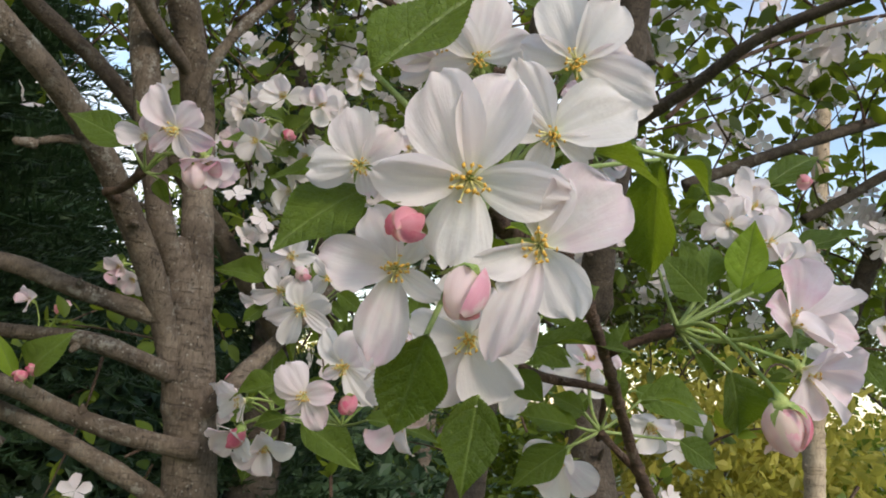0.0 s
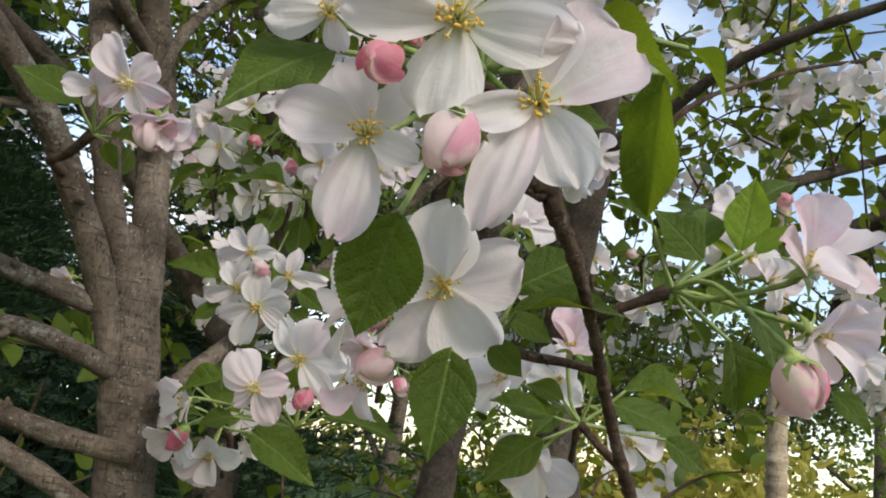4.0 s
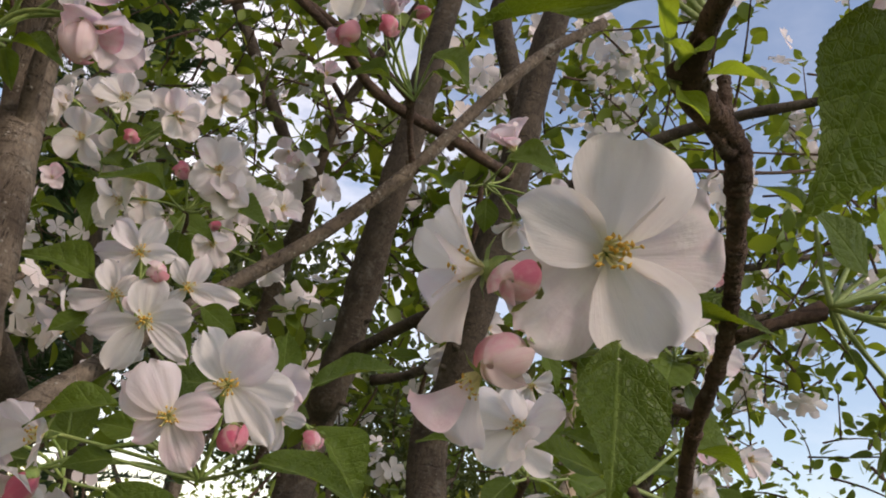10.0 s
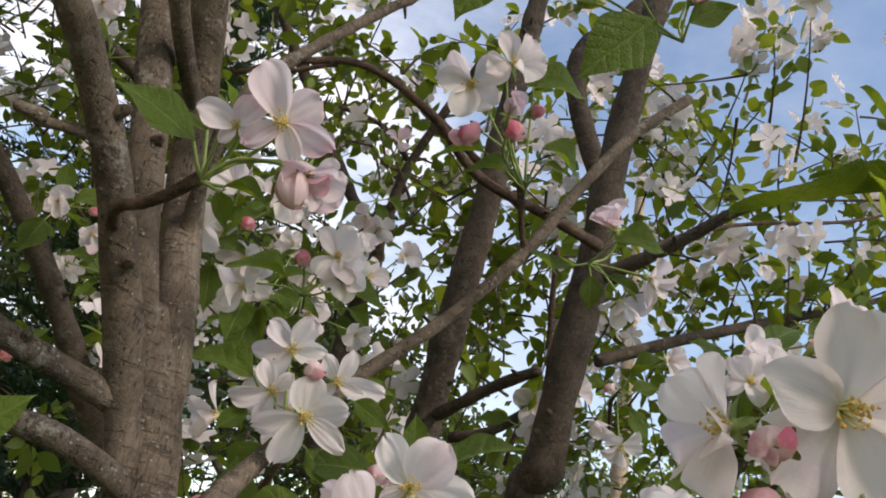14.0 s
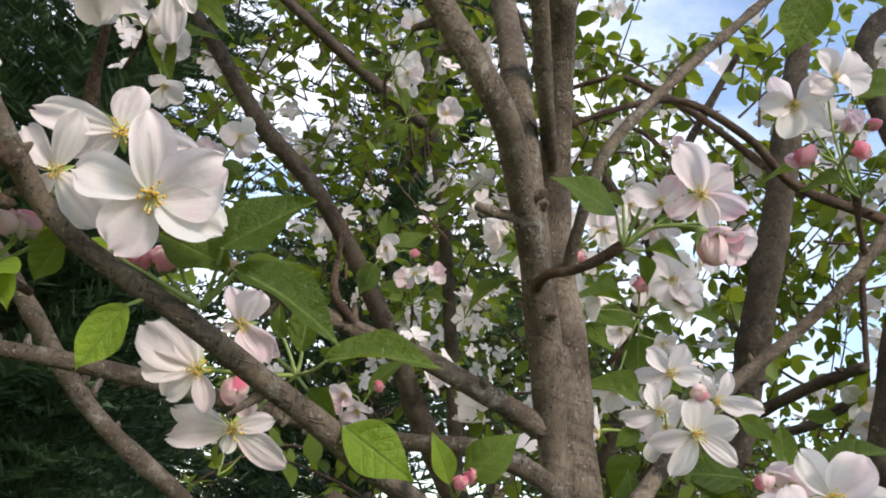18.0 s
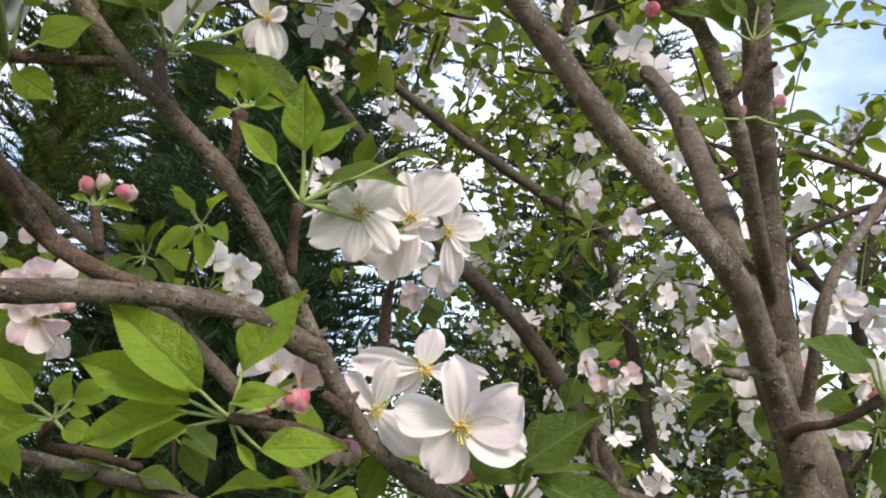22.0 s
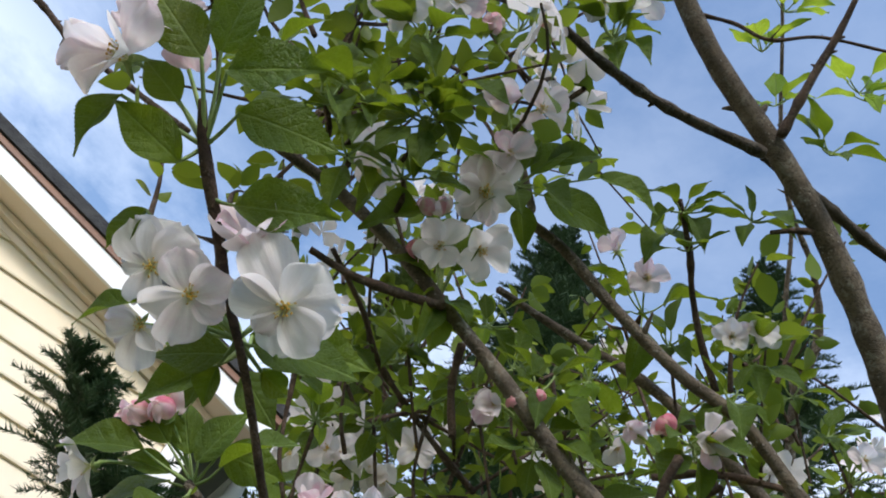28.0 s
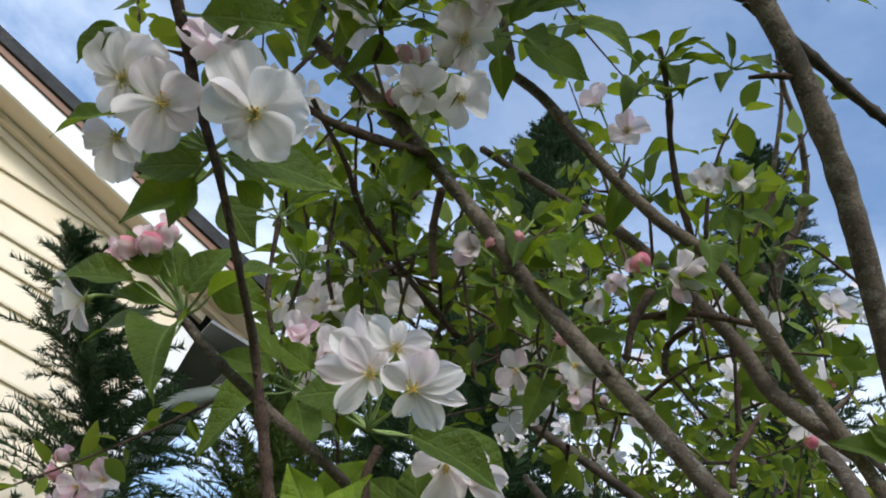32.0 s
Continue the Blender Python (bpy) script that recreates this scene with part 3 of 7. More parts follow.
def bud(tree, at, normal, base, size=0.015, deep=True, label=""):
    """A closed or half-open pink bud: petals folded over one another on a green cup."""
    rng = random.Random(hash_of(at))
    m = Matrix.Translation(at) @ facing(normal, rng.uniform(0, 6.28))
    b = m.inverted() @ Vector(base)
    size = size * 0.84 if size < 0.016 else 0.0134 + (size - 0.016) * 0.5
    r = size / 2
    v, f = tube_data([(*b, 0.0009), (*(b * 0.5 + Vector((0, 0, -0.3 * b.length))), 0.0009), (0, 0, -r * 1.5, 0.0010), (0, 0, -r * 1.1, r * 0.45), (0, 0, -r * 0.7, r * 0.62)], 7, 0.004, 0.02, 1)
    for k in range(5):
        a = math.radians(72 * k)
        c, s = math.cos(a), math.sin(a)
        i = len(v)
        v += [Vector((c * x - s * y, s * x + c * y, z)) * r for x, y, z in ((0.60, -0.25, -0.75), (0.60, 0.25, -0.75), (0.98, 0.12, -0.35), (0.98, -0.12, -0.35), (1.10, 0, -0.02))]
        f += [(i, i + 1, i + 2, i + 3), (i + 3, i + 2, i + 4)]
    ob = part("bud", mesh_from("bud", v, f, calyx_green), tree, label, m)
    mat = petal_bud if deep else petal_rosy
    # two petals rolled up inside, three wrapped round them
    for k in range(5):
        inner = k < 2
        g = r * (0.66 if inner else 0.74 + 0.07 * (k - 2)) * rng.uniform(0.97, 1.05)
        pm = Matrix.Rotation(math.radians(144 * k + rng.uniform(-15, 15)), 4, "Z") @ Matrix.Rotation(math.radians(rng.uniform(-4, 4) if inner else rng.uniform(-26, 4)), 4, "Y")
        tall = 1.18 if inner else rng.uniform(0.92, 1.08)
        part("petal", BUDS["petal_bud" if k == 3 else mat.name][0 if inner else 1 + k % 2], ob, "", pm @ Matrix.Diagonal((g, g, g * tall, 1)))
    if size > 0.0140:
        # one petal has come loose
        loose = Matrix.Translation((0, 0, -r * 0.7)) @ Matrix.Rotation(rng.uniform(0, 6.28), 4, "Z") @ Matrix.Translation((0, r * 0.4, 0)) @ Matrix.Rotation(math.radians(rng.uniform(5, 35)), 4, "X") @ Matrix.Scale(r * 1.6, 4)
        part("petal", rng.choice(CUPPED["petal_rosy"]), ob, "", loose)
    return ob


def leaf_mesh(name, material, seed, fold=0.3, curl=0.25, width=0.30):
    """A leaf of length 1 along +y: toothed edge, sunken midrib, curling tip, and its stalk."""
    rng = np.random.default_rng(seed)
    rows, cols = 56, 3
    verts, faces = [], []
    wav, ph = rng.uniform(0.03, 0.07), rng.uniform(0, 6)
    for j in range(rows + 1):
        s = j / rows
        half = width * (math.sin(math.pi * s**0.88) ** 0.95 * (1 - 0.55 * s**5) if 0 < s < 1 else 0) + 0.004
        half *= 1 + (0.022 if j % 2 else -0.016)
        for i in range(-cols, cols + 1):
            c = i / cols
            y = s + (0.010 if j % 2 and abs(i) == cols else 0)
            z = fold * abs(c) * half + wav * math.sin(9 * s + ph + (1.5 if c > 0 else 0)) * abs(c) ** 1.5 - curl * s * s
            z += 0.007 * math.sin(22 * (y - 0.75 * abs(c) * half)) * abs(c) * (1 - s)
            verts.append((c * half, y, z))
    n = 2 * cols + 1
    for j in range(rows):
        for i in range(n - 1):
            a = j * n + i
            faces.append((a, a + 1, a + n + 1, a + n))
    return mesh_from(name, verts, faces, material)


LEAVES = [leaf_mesh("leaf", leaf_green, 1, 0.35, 0.10), leaf_mesh("leaf", leaf_green, 2, 0.55, 0.30, 0.27), leaf_mesh("leaf", leaf_green, 3, 0.15, 0.22, 0.33), leaf_mesh("leaf", leaf_green, 4, 0.8, 0.45, 0.30)]
YOUNG = [leaf_mesh("leaf", leaf_young, 5, 0.7, 0.15, 0.22), leaf_mesh("leaf", leaf_young, 6, 0.4, 0.30, 0.26), leaf_mesh("leaf", leaf_young, 7, 0.25, 0.05, 0.28)]


def leaf(tree, foot, tip, up, wide=1.0, young=False, pick=None, base=None, label=""):
    """A leaf blade from foot to tip whose upper side turns towards up; base: where its stalk leaves the wood."""
    rng = random.Random(hash_of(foot) + 5)
    foot, tip = Vector(foot), Vector(tip)
    y = tip - foot
    ln = y.length
    y.normalize()
    z = Vector(up)
    z = (z - y * z.dot(y)).normalized()
    x = y.cross(z)
    m = Matrix((x, y, z)).transposed().to_4x4()
    m = Matrix.Translation(foot) @ m @ Matrix.Diagonal((ln * min(wide, 1.08), ln, ln, 1))
    pool = YOUNG if young else LEAVES
    ob = part("leaf", pool[pick] if pick is not None else rng.choice(pool), tree, label, m)
    if base is not None:
        b = m.inverted() @ Vector(base)
        w = 0.0007 / ln
        rows = [(*b, w * 1.5), (*(b * 0.5 + Vector((0, 0, -0.03))), w * 1.2), (0, 0.02, 0.0, w)]
        part("leaf_stalk", mesh_from("leaf_stalk", *tube_data(rows, 6, 0.1, 0.0, 1), stalk_green), ob)
    return ob


def whorl(tree, base, axis, count, length=0.04, seed=0, young=False, spread=(35, 85)):
    """Leaves standing out round the end of a spur."""
    rng = random.Random(seed * 131 + count)
    q = facing(axis, rng.uniform(0, 6.28))
    for k in range(count):
        a, tilt = math.radians(k * 137.5 + rng.uniform(-20, 20)), math.radians(rng.uniform(*spread))
        d = q @ Vector((math.cos(a) * math.sin(tilt), math.sin(a) * math.sin(tilt), math.cos(tilt)))
        ln = length * rng.uniform(0.7, 1.2)
        stalk = ln * rng.uniform(0.25, 0.5)
        foot = Vector(base) + d * stalk
        bend = (d + Vector((0, 0, rng.uniform(-0.5, 0.15)))).normalized()
        up = Vector(axis).normalized() * 1.0 + Vector((0, 0, 0.8)) + Vector([rng.uniform(-0.3, 0.3) for _ in range(3)])
        leaf(tree, foot, foot + bend * ln, up, rng.uniform(0.8, 1.1), young, None, base)


def leaves(tree, base, pairs, up, wide=1.0, young=False, pick=None):
    """Several leaves from one spur: pairs of foot and tip."""
    for foot, tip in pairs:
        leaf(tree, foot, tip, up, wide, young, pick, base)


# ---- ground ----
def ground_mesh():
    n = 40
    rad = [0.0] + [0.6 * 1.28**k for k in range(n)]
    verts, faces = [(0, 0, 0)], []
    for j in range(1, n + 1):
        for i in range(48):
            a = i / 48 * 2 * math.pi
            x, y = rad[j] * math.cos(a), rad[j] * math.sin(a)
            verts.append((x, y, 0.05 * noise.noise((x * 0.4, y * 0.4, 0)) if rad[j] < 60 else 0))
    faces += [(0, 1 + i, 1 + (i + 1) % 48) for i in range(48)]
    for j in range(1, n):
        a, b = 1 + (j - 1) * 48, 1 + j * 48
        faces += [(a + i, b + i, b + (i + 1) % 48, a + (i + 1) % 48) for i in range(48)]
    return mesh_from("ground", verts, faces, grass_green)


tagged(new("ground", ground_mesh()), "grassy garden ground under the apple trees", "ground", kind="structure")

# ---- the near apple tree: wood ----
tree = thing("apple_tree", "young grey-barked apple tree in full white and pink blossom", "tree", (-0.08, 0.60, 0.0))
tree.location = (0, 0, 0)
branch(tree, "trunk", [(-0.08, 0.60, -0.02, 0.040), (-0.09, 0.59, 0.5, 0.030), (-0.13, 0.565, 1.2, 0.024), (-0.158, 0.548, 1.47, 0.0182), (-0.168, 0.545, 1.53, 0.0174), (-0.176, 0.545, 1.570, 0.0168), (-0.183, 0.544, 1.600, 0.0135), (-0.190, 0.545, 1.630, 0.0090)], bark_grey, "grey-brown trunk with pale lichen flecks", 18, 0.04)
branch(tree, "stem", [(-0.176, 0.538, 1.535, 0.0080), (-0.187, 0.528, 1.572, 0.0086), (-0.195, 0.514, 1.600, 0.0092), (-0.205, 0.492, 1.630, 0.0088), (-0.216, 0.466, 1.660, 0.0080), (-0.229, 0.438, 1.685, 0.0076), (-0.244, 0.404, 1.705, 0.0072), (-0.282, 0.373, 1.741, 0.0068), (-0.309, 0.345, 1.762, 0.0066), (-0.353, 0.306, 1.810, 0.0062), (-0.385, 0.266, 1.840, 0.0061), (-0.423, 0.213, 1.874, 0.0057), (-0.454, 0.164, 1.910, 0.0052), (-0.480, 0.129, 1.937, 0.0048), (-0.517, 0.076, 1.972, 0.0046), (-0.549, 0.040, 1.997, 0.0044), (-0.566, -0.015, 1.982, 0.0039), (-0.577, -0.030, 1.984, 0.0027)], bark_grey, "forward-leaning stem with knots", 16, 0.045)
branch(tree, "stem", [(-0.168, 0.546, 1.540, 0.0085), (-0.174, 0.546, 1.600, 0.0102), (-0.185, 0.551, 1.650, 0.0112), (-0.197, 0.563, 1.700, 0.0116), (-0.204, 0.556, 1.745, 0.0112), (-0.213, 0.520, 1.800, 0.0102), (-0.222, 0.460, 1.855, 0.0094), (-0.228, 0.405, 1.925, 0.0088), (-0.235, 0.303, 2.022, 0.0090), (-0.248, 0.228, 2.082, 0.0091), (-0.268, 0.168, 2.130, 0.0091), (-0.294, 0.105, 2.176, 0.0087), (-0.310, 0.047, 2.225, 0.0082), (-0.334, -0.031, 2.306, 0.0057)], bark_grey, "", 16, 0.045)
branch(tree, "stem", [(-0.186, 0.545, 1.600, 0.0080), (-0.197, 0.527, 1.630, 0.0084), (-0.2062, 0.5227, 1.660, 0.0086), (-0.2142, 0.519, 1.690, 0.0090), (-0.221, 0.5166, 1.720, 0.0094), (-0.2309, 0.5168, 1.760, 0.0096), (-0.2405, 0.5225, 1.800, 0.0098), (-0.249, 0.551, 1.850, 0.0098), (-0.259, 0.579, 1.900, 0.0098), (-0.269, 0.608, 1.950, 0.0098), (-0.279, 0.645, 2.000, 0.0096), (-0.292, 0.683, 2.050, 0.0090), (-0.320, 0.730, 2.130, 0.0075), (-0.360, 0.770, 2.230, 0.0050)], bark_grey, "", 14, 0.045)
branch(tree, "bough", [(-0.262, 0.400, 1.872, 0.0045), (-0.290, 0.408, 1.910, 0.0062), (-0.317, 0.408, 1.944, 0.0066), (-0.342, 0.392, 1.992, 0.0062), (-0.409, 0.339, 2.066, 0.0051), (-0.472, 0.294, 2.101, 0.0045), (-0.531, 0.233, 2.122, 0.0034)], bark_grey, "", 14)
branch(tree, "bough", [(-0.206, 0.550, 1.752, 0.0050), (-0.222, 0.487, 1.775, 0.0056), (-0.240, 0.428, 1.825, 0.0053), (-0.268, 0.396, 1.886, 0.0051), (-0.292, 0.373, 1.921, 0.0049), (-0.284, 0.350, 1.891, 0.0052), (-0.322, 0.274, 1.945, 0.0047), (-0.358, 0.236, 1.968, 0.0045), (-0.392, 0.189, 1.994, 0.0042), (-0.420, 0.145, 2.022, 0.0040), (-0.441, 0.120, 2.034, 0.0037), (-0.437, 0.116, 2.042, 0.0036), (-0.443, 0.074, 2.087, 0.0030)], bark_grey)
branch(tree, "bough", [(-0.190, 0.557, 1.672, 0.0042), (-0.186, 0.520, 1.715, 0.0038), (-0.176, 0.509, 1.755, 0.0037), (-0.142, 0.521, 1.815, 0.0036), (-0.104, 0.535, 1.873, 0.0035), (-0.065, 0.548, 1.930, 0.0033)], bark_grey)
# boughs towards the near side
branch(tree, "bough", [(-0.177, 0.545, 1.568, 0.0064), (-0.199, 0.520, 1.577, 0.0060), (-0.232, 0.497, 1.585, 0.0059), (-0.264, 0.484, 1.594, 0.0058), (-0.288, 0.474, 1.597, 0.0053), (-0.311, 0.465, 1.601, 0.0050), (-0.311, 0.461, 1.600, 0.0050), (-0.346, 0.439, 1.606, 0.0045), (-0.383, 0.417, 1.612, 0.0036)], bark_grey)
branch(tree, "bough", [(-0.170, 0.545, 1.534, 0.0062), (-0.190, 0.512, 1.546, 0.0059), (-0.226, 0.503, 1.555, 0.0057), (-0.290, 0.524, 1.555, 0.0048), (-0.430, 0.475, 1.557, 0.0049), (-0.492, 0.439, 1.553, 0.0044), (-0.541, 0.410, 1.564, 0.0043), (-0.578, 0.389, 1.567, 0.0040), (-0.646, 0.347, 1.571, 0.0032)], bark_grey)
branch(tree, "bough", [(-0.151, 0.531, 1.492, 0.0064), (-0.196, 0.519, 1.499, 0.0063), (-0.234, 0.511, 1.509, 0.0062), (-0.258, 0.483, 1.523, 0.0059), (-0.278, 0.430, 1.529, 0.0054), (-0.294, 0.411, 1.538, 0.0052), (-0.324, 0.380, 1.551, 0.0047), (-0.344, 0.358, 1.560, 0.0044), (-0.365, 0.345, 1.568, 0.0043), (-0.384, 0.334, 1.576, 0.0040), (-0.400, 0.323, 1.589, 0.0044), (-0.406, 0.295, 1.604, 0.0038), (-0.424, 0.268, 1.636, 0.0036), (-0.443, 0.238, 1.664, 0.0035), (-0.471, 0.200, 1.688, 0.0032), (-0.497, 0.178, 1.716, 0.0031), (-0.488, 0.146, 1.709, 0.0029), (-0.543, 0.101, 1.744, 0.0028), (-0.567, 0.073, 1.764, 0.0026)], bark_grey, "long arching bough with bud scars", 14)
branch(tree, "bough", [(-0.408, 0.292, 1.609, 0.0044), (-0.429, 0.262, 1.614, 0.0044), (-0.450, 0.237, 1.610, 0.0043), (-0.468, 0.222, 1.604, 0.0042), (-0.487, 0.201, 1.594, 0.0041), (-0.506, 0.185, 1.587, 0.0040), (-0.532, 0.168, 1.577, 0.0038), (-0.543, 0.220, 1.595, 0.0040), (-0.579, 0.209, 1.590, 0.0036), (-0.618, 0.201, 1.586, 0.0028)], bark_grey)
branch(tree, "bough", [(-0.452, 0.237, 1.610, 0.0035), (-0.471, 0.217, 1.613, 0.0034), (-0.484, 0.198, 1.623, 0.0033), (-0.465, 0.110, 1.645, 0.0028), (-0.466, 0.086, 1.667, 0.0023), (-0.467, 0.053, 1.703, 0.0020), (-0.451, 0.020, 1.706, 0.0018), (-0.445, -0.015, 1.724, 0.0018), (-0.445, -0.047, 1.744, 0.0019), (-0.446, -0.056, 1.753, 0.0023), (-0.443, -0.087, 1.772, 0.0024), (-0.440, -0.101, 1.782, 0.0016)], bark_twig, "brown upright shoot")
branch(tree, "bough", [(-0.360, 0.685, 1.461, 0.0067), (-0.425, 0.647, 1.508, 0.0062), (-0.500, 0.618, 1.556, 0.0062), (-0.568, 0.529, 1.644, 0.0062), (-0.675, 0.464, 1.726, 0.0057), (-0.742, 0.436, 1.772, 0.0038), (-0.779, 0.418, 1.798, 0.0014)], bark_grey)
branch(tree, "bough", [(-0.166, 0.543, 1.454, 0.0062), (-0.206, 0.517, 1.480, 0.0059), (-0.260, 0.502, 1.504, 0.0053), (-0.298, 0.489, 1.515, 0.0047)], bark_grey)
# long bough and far stems behind
branch(tree, "bough", [(-0.166, 0.546, 1.505, 0.0058), (-0.150, 0.535, 1.520, 0.0055), (-0.138, 0.540, 1.538, 0.0058), (-0.118, 0.566, 1.570, 0.0054), (-0.070, 0.601, 1.637, 0.0046), (-0.024, 0.599, 1.687, 0.0043), (0.022, 0.593, 1.747, 0.0043), (0.063, 0.603, 1.820, 0.0044), (0.105, 0.607, 1.885, 0.0044), (0.155, 0.612, 1.942, 0.0043)], bark_grey)
branch(tree, "twig", [(0.022, 0.593, 1.747, 0.0023), (0.013, 0.584, 1.768, 0.0021), (0.007, 0.574, 1.789, 0.0031)], bark_twig)
branch(tree, "twig", [(-0.211, 0.477, 1.642, 0.0032), (-0.206, 0.450, 1.640, 0.0028), (-0.195, 0.440, 1.640, 0.0025), (-0.184, 0.430, 1.644, 0.0024), (-0.175, 0.422, 1.649, 0.0026)], bark_twig)
branch(tree, "twig", [(-0.224, 0.452, 1.670, 0.0024), (-0.239, 0.446, 1.667, 0.0022), (-0.246, 0.441, 1.663, 0.0022)], bark_grey)
branch(tree, "twig", [(-0.297, 0.473, 1.598, 0.0022), (-0.305, 0.461, 1.604, 0.0024), (-0.312, 0.450, 1.611, 0.0024), (-0.313, 0.443, 1.625, 0.0016), (-0.311, 0.431, 1.642, 0.0014)], bark_twig)

behind = thing("apple_tree", "taller apple tree behind with shade-darkened stems and small leaves", "tree")
# stems in the bark that carries their backlit shade in its colour
branch(behind, "trunk", [(0.02, 0.97, -0.02, 0.04), (0.02, 0.97, 0.8, 0.032), (0.03, 0.97, 1.2, 0.028), (0.064, 1.069, 1.612, 0.0200), (0.070, 1.029, 1.691, 0.0195), (0.072, 0.984, 1.782, 0.0185), (0.070, 0.938, 1.878, 0.0175), (0.074, 0.911, 1.956, 0.0162), (0.075, 0.890, 2.046, 0.0151), (0.080, 0.861, 2.173, 0.0130), (0.087, 0.836, 2.315, 0.0108)], bark_shaded, "", 14)
branch(behind, "stem", [(0.20, 0.80, -0.02, 0.04), (0.20, 0.80, 0.8, 0.032), (0.205, 0.80, 1.2, 0.027), (0.150, 0.869, 1.603, 0.0184), (0.152, 0.839, 1.663, 0.0180), (0.148, 0.802, 1.741, 0.0172), (0.151, 0.775, 1.820, 0.0170), (0.148, 0.743, 1.910, 0.0156), (0.151, 0.720, 2.003, 0.0139), (0.159, 0.698, 2.091, 0.0130), (0.176, 0.681, 2.211, 0.0114)], bark_shaded, "", 14)
branch(behind, "bough", [(0.159, 0.760, 1.835, 0.0081), (0.196, 0.713, 1.853, 0.0058), (0.237, 0.654, 1.882, 0.0052), (0.279, 0.613, 1.897, 0.0047), (0.316, 0.578, 1.904, 0.0042), (0.375, 0.524, 1.913, 0.0027)], bark_shaded)
branch(behind, "bough", [(0.001, 1.495, 1.706, 0.0155), (-0.002, 1.395, 1.915, 0.0141), (0.007, 1.282, 2.041, 0.0122), (-0.055, 1.267, 2.112, 0.0102), (-0.123, 1.259, 2.212, 0.0097), (-0.220, 1.238, 2.354, 0.0084), (-0.307, 1.205, 2.468, 0.0056)], bark_shaded)
branch(behind, "bough", [(0.007, 1.282, 2.041, 0.0095), (0.013, 1.225, 2.141, 0.0081), (0.034, 1.185, 2.211, 0.0074), (0.084, 1.121, 2.340, 0.0048)], bark_shaded)
branch(behind, "bough", [(-0.240, 1.234, 1.589, 0.0178), (-0.311, 1.163, 1.689, 0.0152), (-0.394, 1.037, 1.812, 0.0127), (-0.474, 0.947, 1.900, 0.0111), (-0.546, 0.903, 1.953, 0.0105), (-0.599, 0.866, 2.009, 0.0093), (-0.649, 0.837, 2.064, 0.0078), (-0.717, 0.798, 2.141, 0.0052)], bark_shaded)
branch(behind, "stem", [(-0.235, 1.781, 1.584, 0.0156), (-0.278, 1.696, 1.778, 0.0147), (-0.324, 1.625, 1.989, 0.0140), (-0.374, 1.570, 2.187, 0.0125), (-0.440, 1.529, 2.401, 0.0110), (-0.503, 1.482, 2.627, 0.0085)], bark_shaded)
branch(behind, "bough", [(0.078, 0.988, 1.725, 0.0071), (0.111, 0.901, 1.745, 0.0062), (0.137, 0.844, 1.755, 0.0059)], bark_shaded)
branch(behind, "bough", [(-0.276, 0.161, 2.117, 0.0049), (-0.328, 0.102, 2.109, 0.0042), (-0.366, 0.046, 2.107, 0.0038), (-0.394, -0.013, 2.111, 0.0031)], bark_shaded)
branch(behind, "bough", [(-0.277, 0.173, 2.135, 0.0044), (-0.246, 0.226, 2.135, 0.0045), (-0.204, 0.303, 2.140, 0.0043), (-0.136, 0.420, 2.162, 0.0045)], bark_shaded)

# ---- the nearest twig, with its side spurs ----
branch(tree, "twig", [(0.146, 0.460, 1.476, 0.0033), (0.117, 0.421, 1.503, 0.0029), (0.097, 0.387, 1.526, 0.0026), (0.081, 0.360, 1.551, 0.0023), (0.065, 0.323, 1.571, 0.0020), (0.052, 0.302, 1.589, 0.0024), (0.041, 0.287, 1.600, 0.0031), (0.0387, 0.2848, 1.605, 0.0031), (0.0318, 0.2805, 1.6062, 0.0030), (0.0253, 0.2766, 1.6064, 0.0029), (0.019, 0.2726, 1.6068, 0.0030), (0.0138, 0.2669, 1.6086, 0.0029), (0.0107, 0.2587, 1.6107, 0.0026), (0.0081, 0.2499, 1.6117, 0.0024), (0.0067, 0.2385, 1.6135, 0.0021), (0.0057, 0.2254, 1.6168, 0.0018)], bark_twig, "dark ringed twig with bud scars", 16, 0.12, True)
branch(tree, "twig", [(0.0407, 0.2863, 1.6007, 0.0018), (0.0373, 0.2857, 1.6083, 0.0017), (0.0353, 0.2849, 1.6163, 0.0016), (0.0337, 0.2839, 1.6246, 0.0012)], bark_twig, "", 10, 0.12, True)
branch(tree, "twig", [(0.0150, 0.2680, 1.6080, 0.0018), (0.0118, 0.2685, 1.6070, 0.0017), (0.0092, 0.2690, 1.6072, 0.0019)], bark_twig, "", 10, 0.16)
branch(tree, "twig", [(0.036, 0.284, 1.603, 0.0019), (0.027, 0.279, 1.604, 0.0018), (0.019, 0.276, 1.605, 0.0016), (0.013, 0.273, 1.607, 0.0012), (0.011, 0.273, 1.609, 0.0006)], bark_twig, "", 10, 0.12)
branch(tree, "twig", [(0.065, 0.322, 1.572, 0.0019), (0.071, 0.317, 1.576, 0.0018), (0.079, 0.314, 1.580, 0.0018), (0.087, 0.310, 1.584, 0.0023)], bark_twig, "", 10, 0.1)
branch(tree, "twig", [(0.076, 0.352, 1.558, 0.0018), (0.063, 0.354, 1.560, 0.0020), (0.046, 0.356, 1.561, 0.0023), (0.033, 0.350, 1.565, 0.0015)], bark_twig, "", 10, 0.1)
branch(tree, "twig", [(0.101, 0.394, 1.522, 0.0017), (0.089, 0.391, 1.531, 0.0017), (0.079, 0.391, 1.540, 0.0020)], bark_twig, "", 10, 0.1)

TO = (0.005, -0.997, -0.077)  # towards the near side

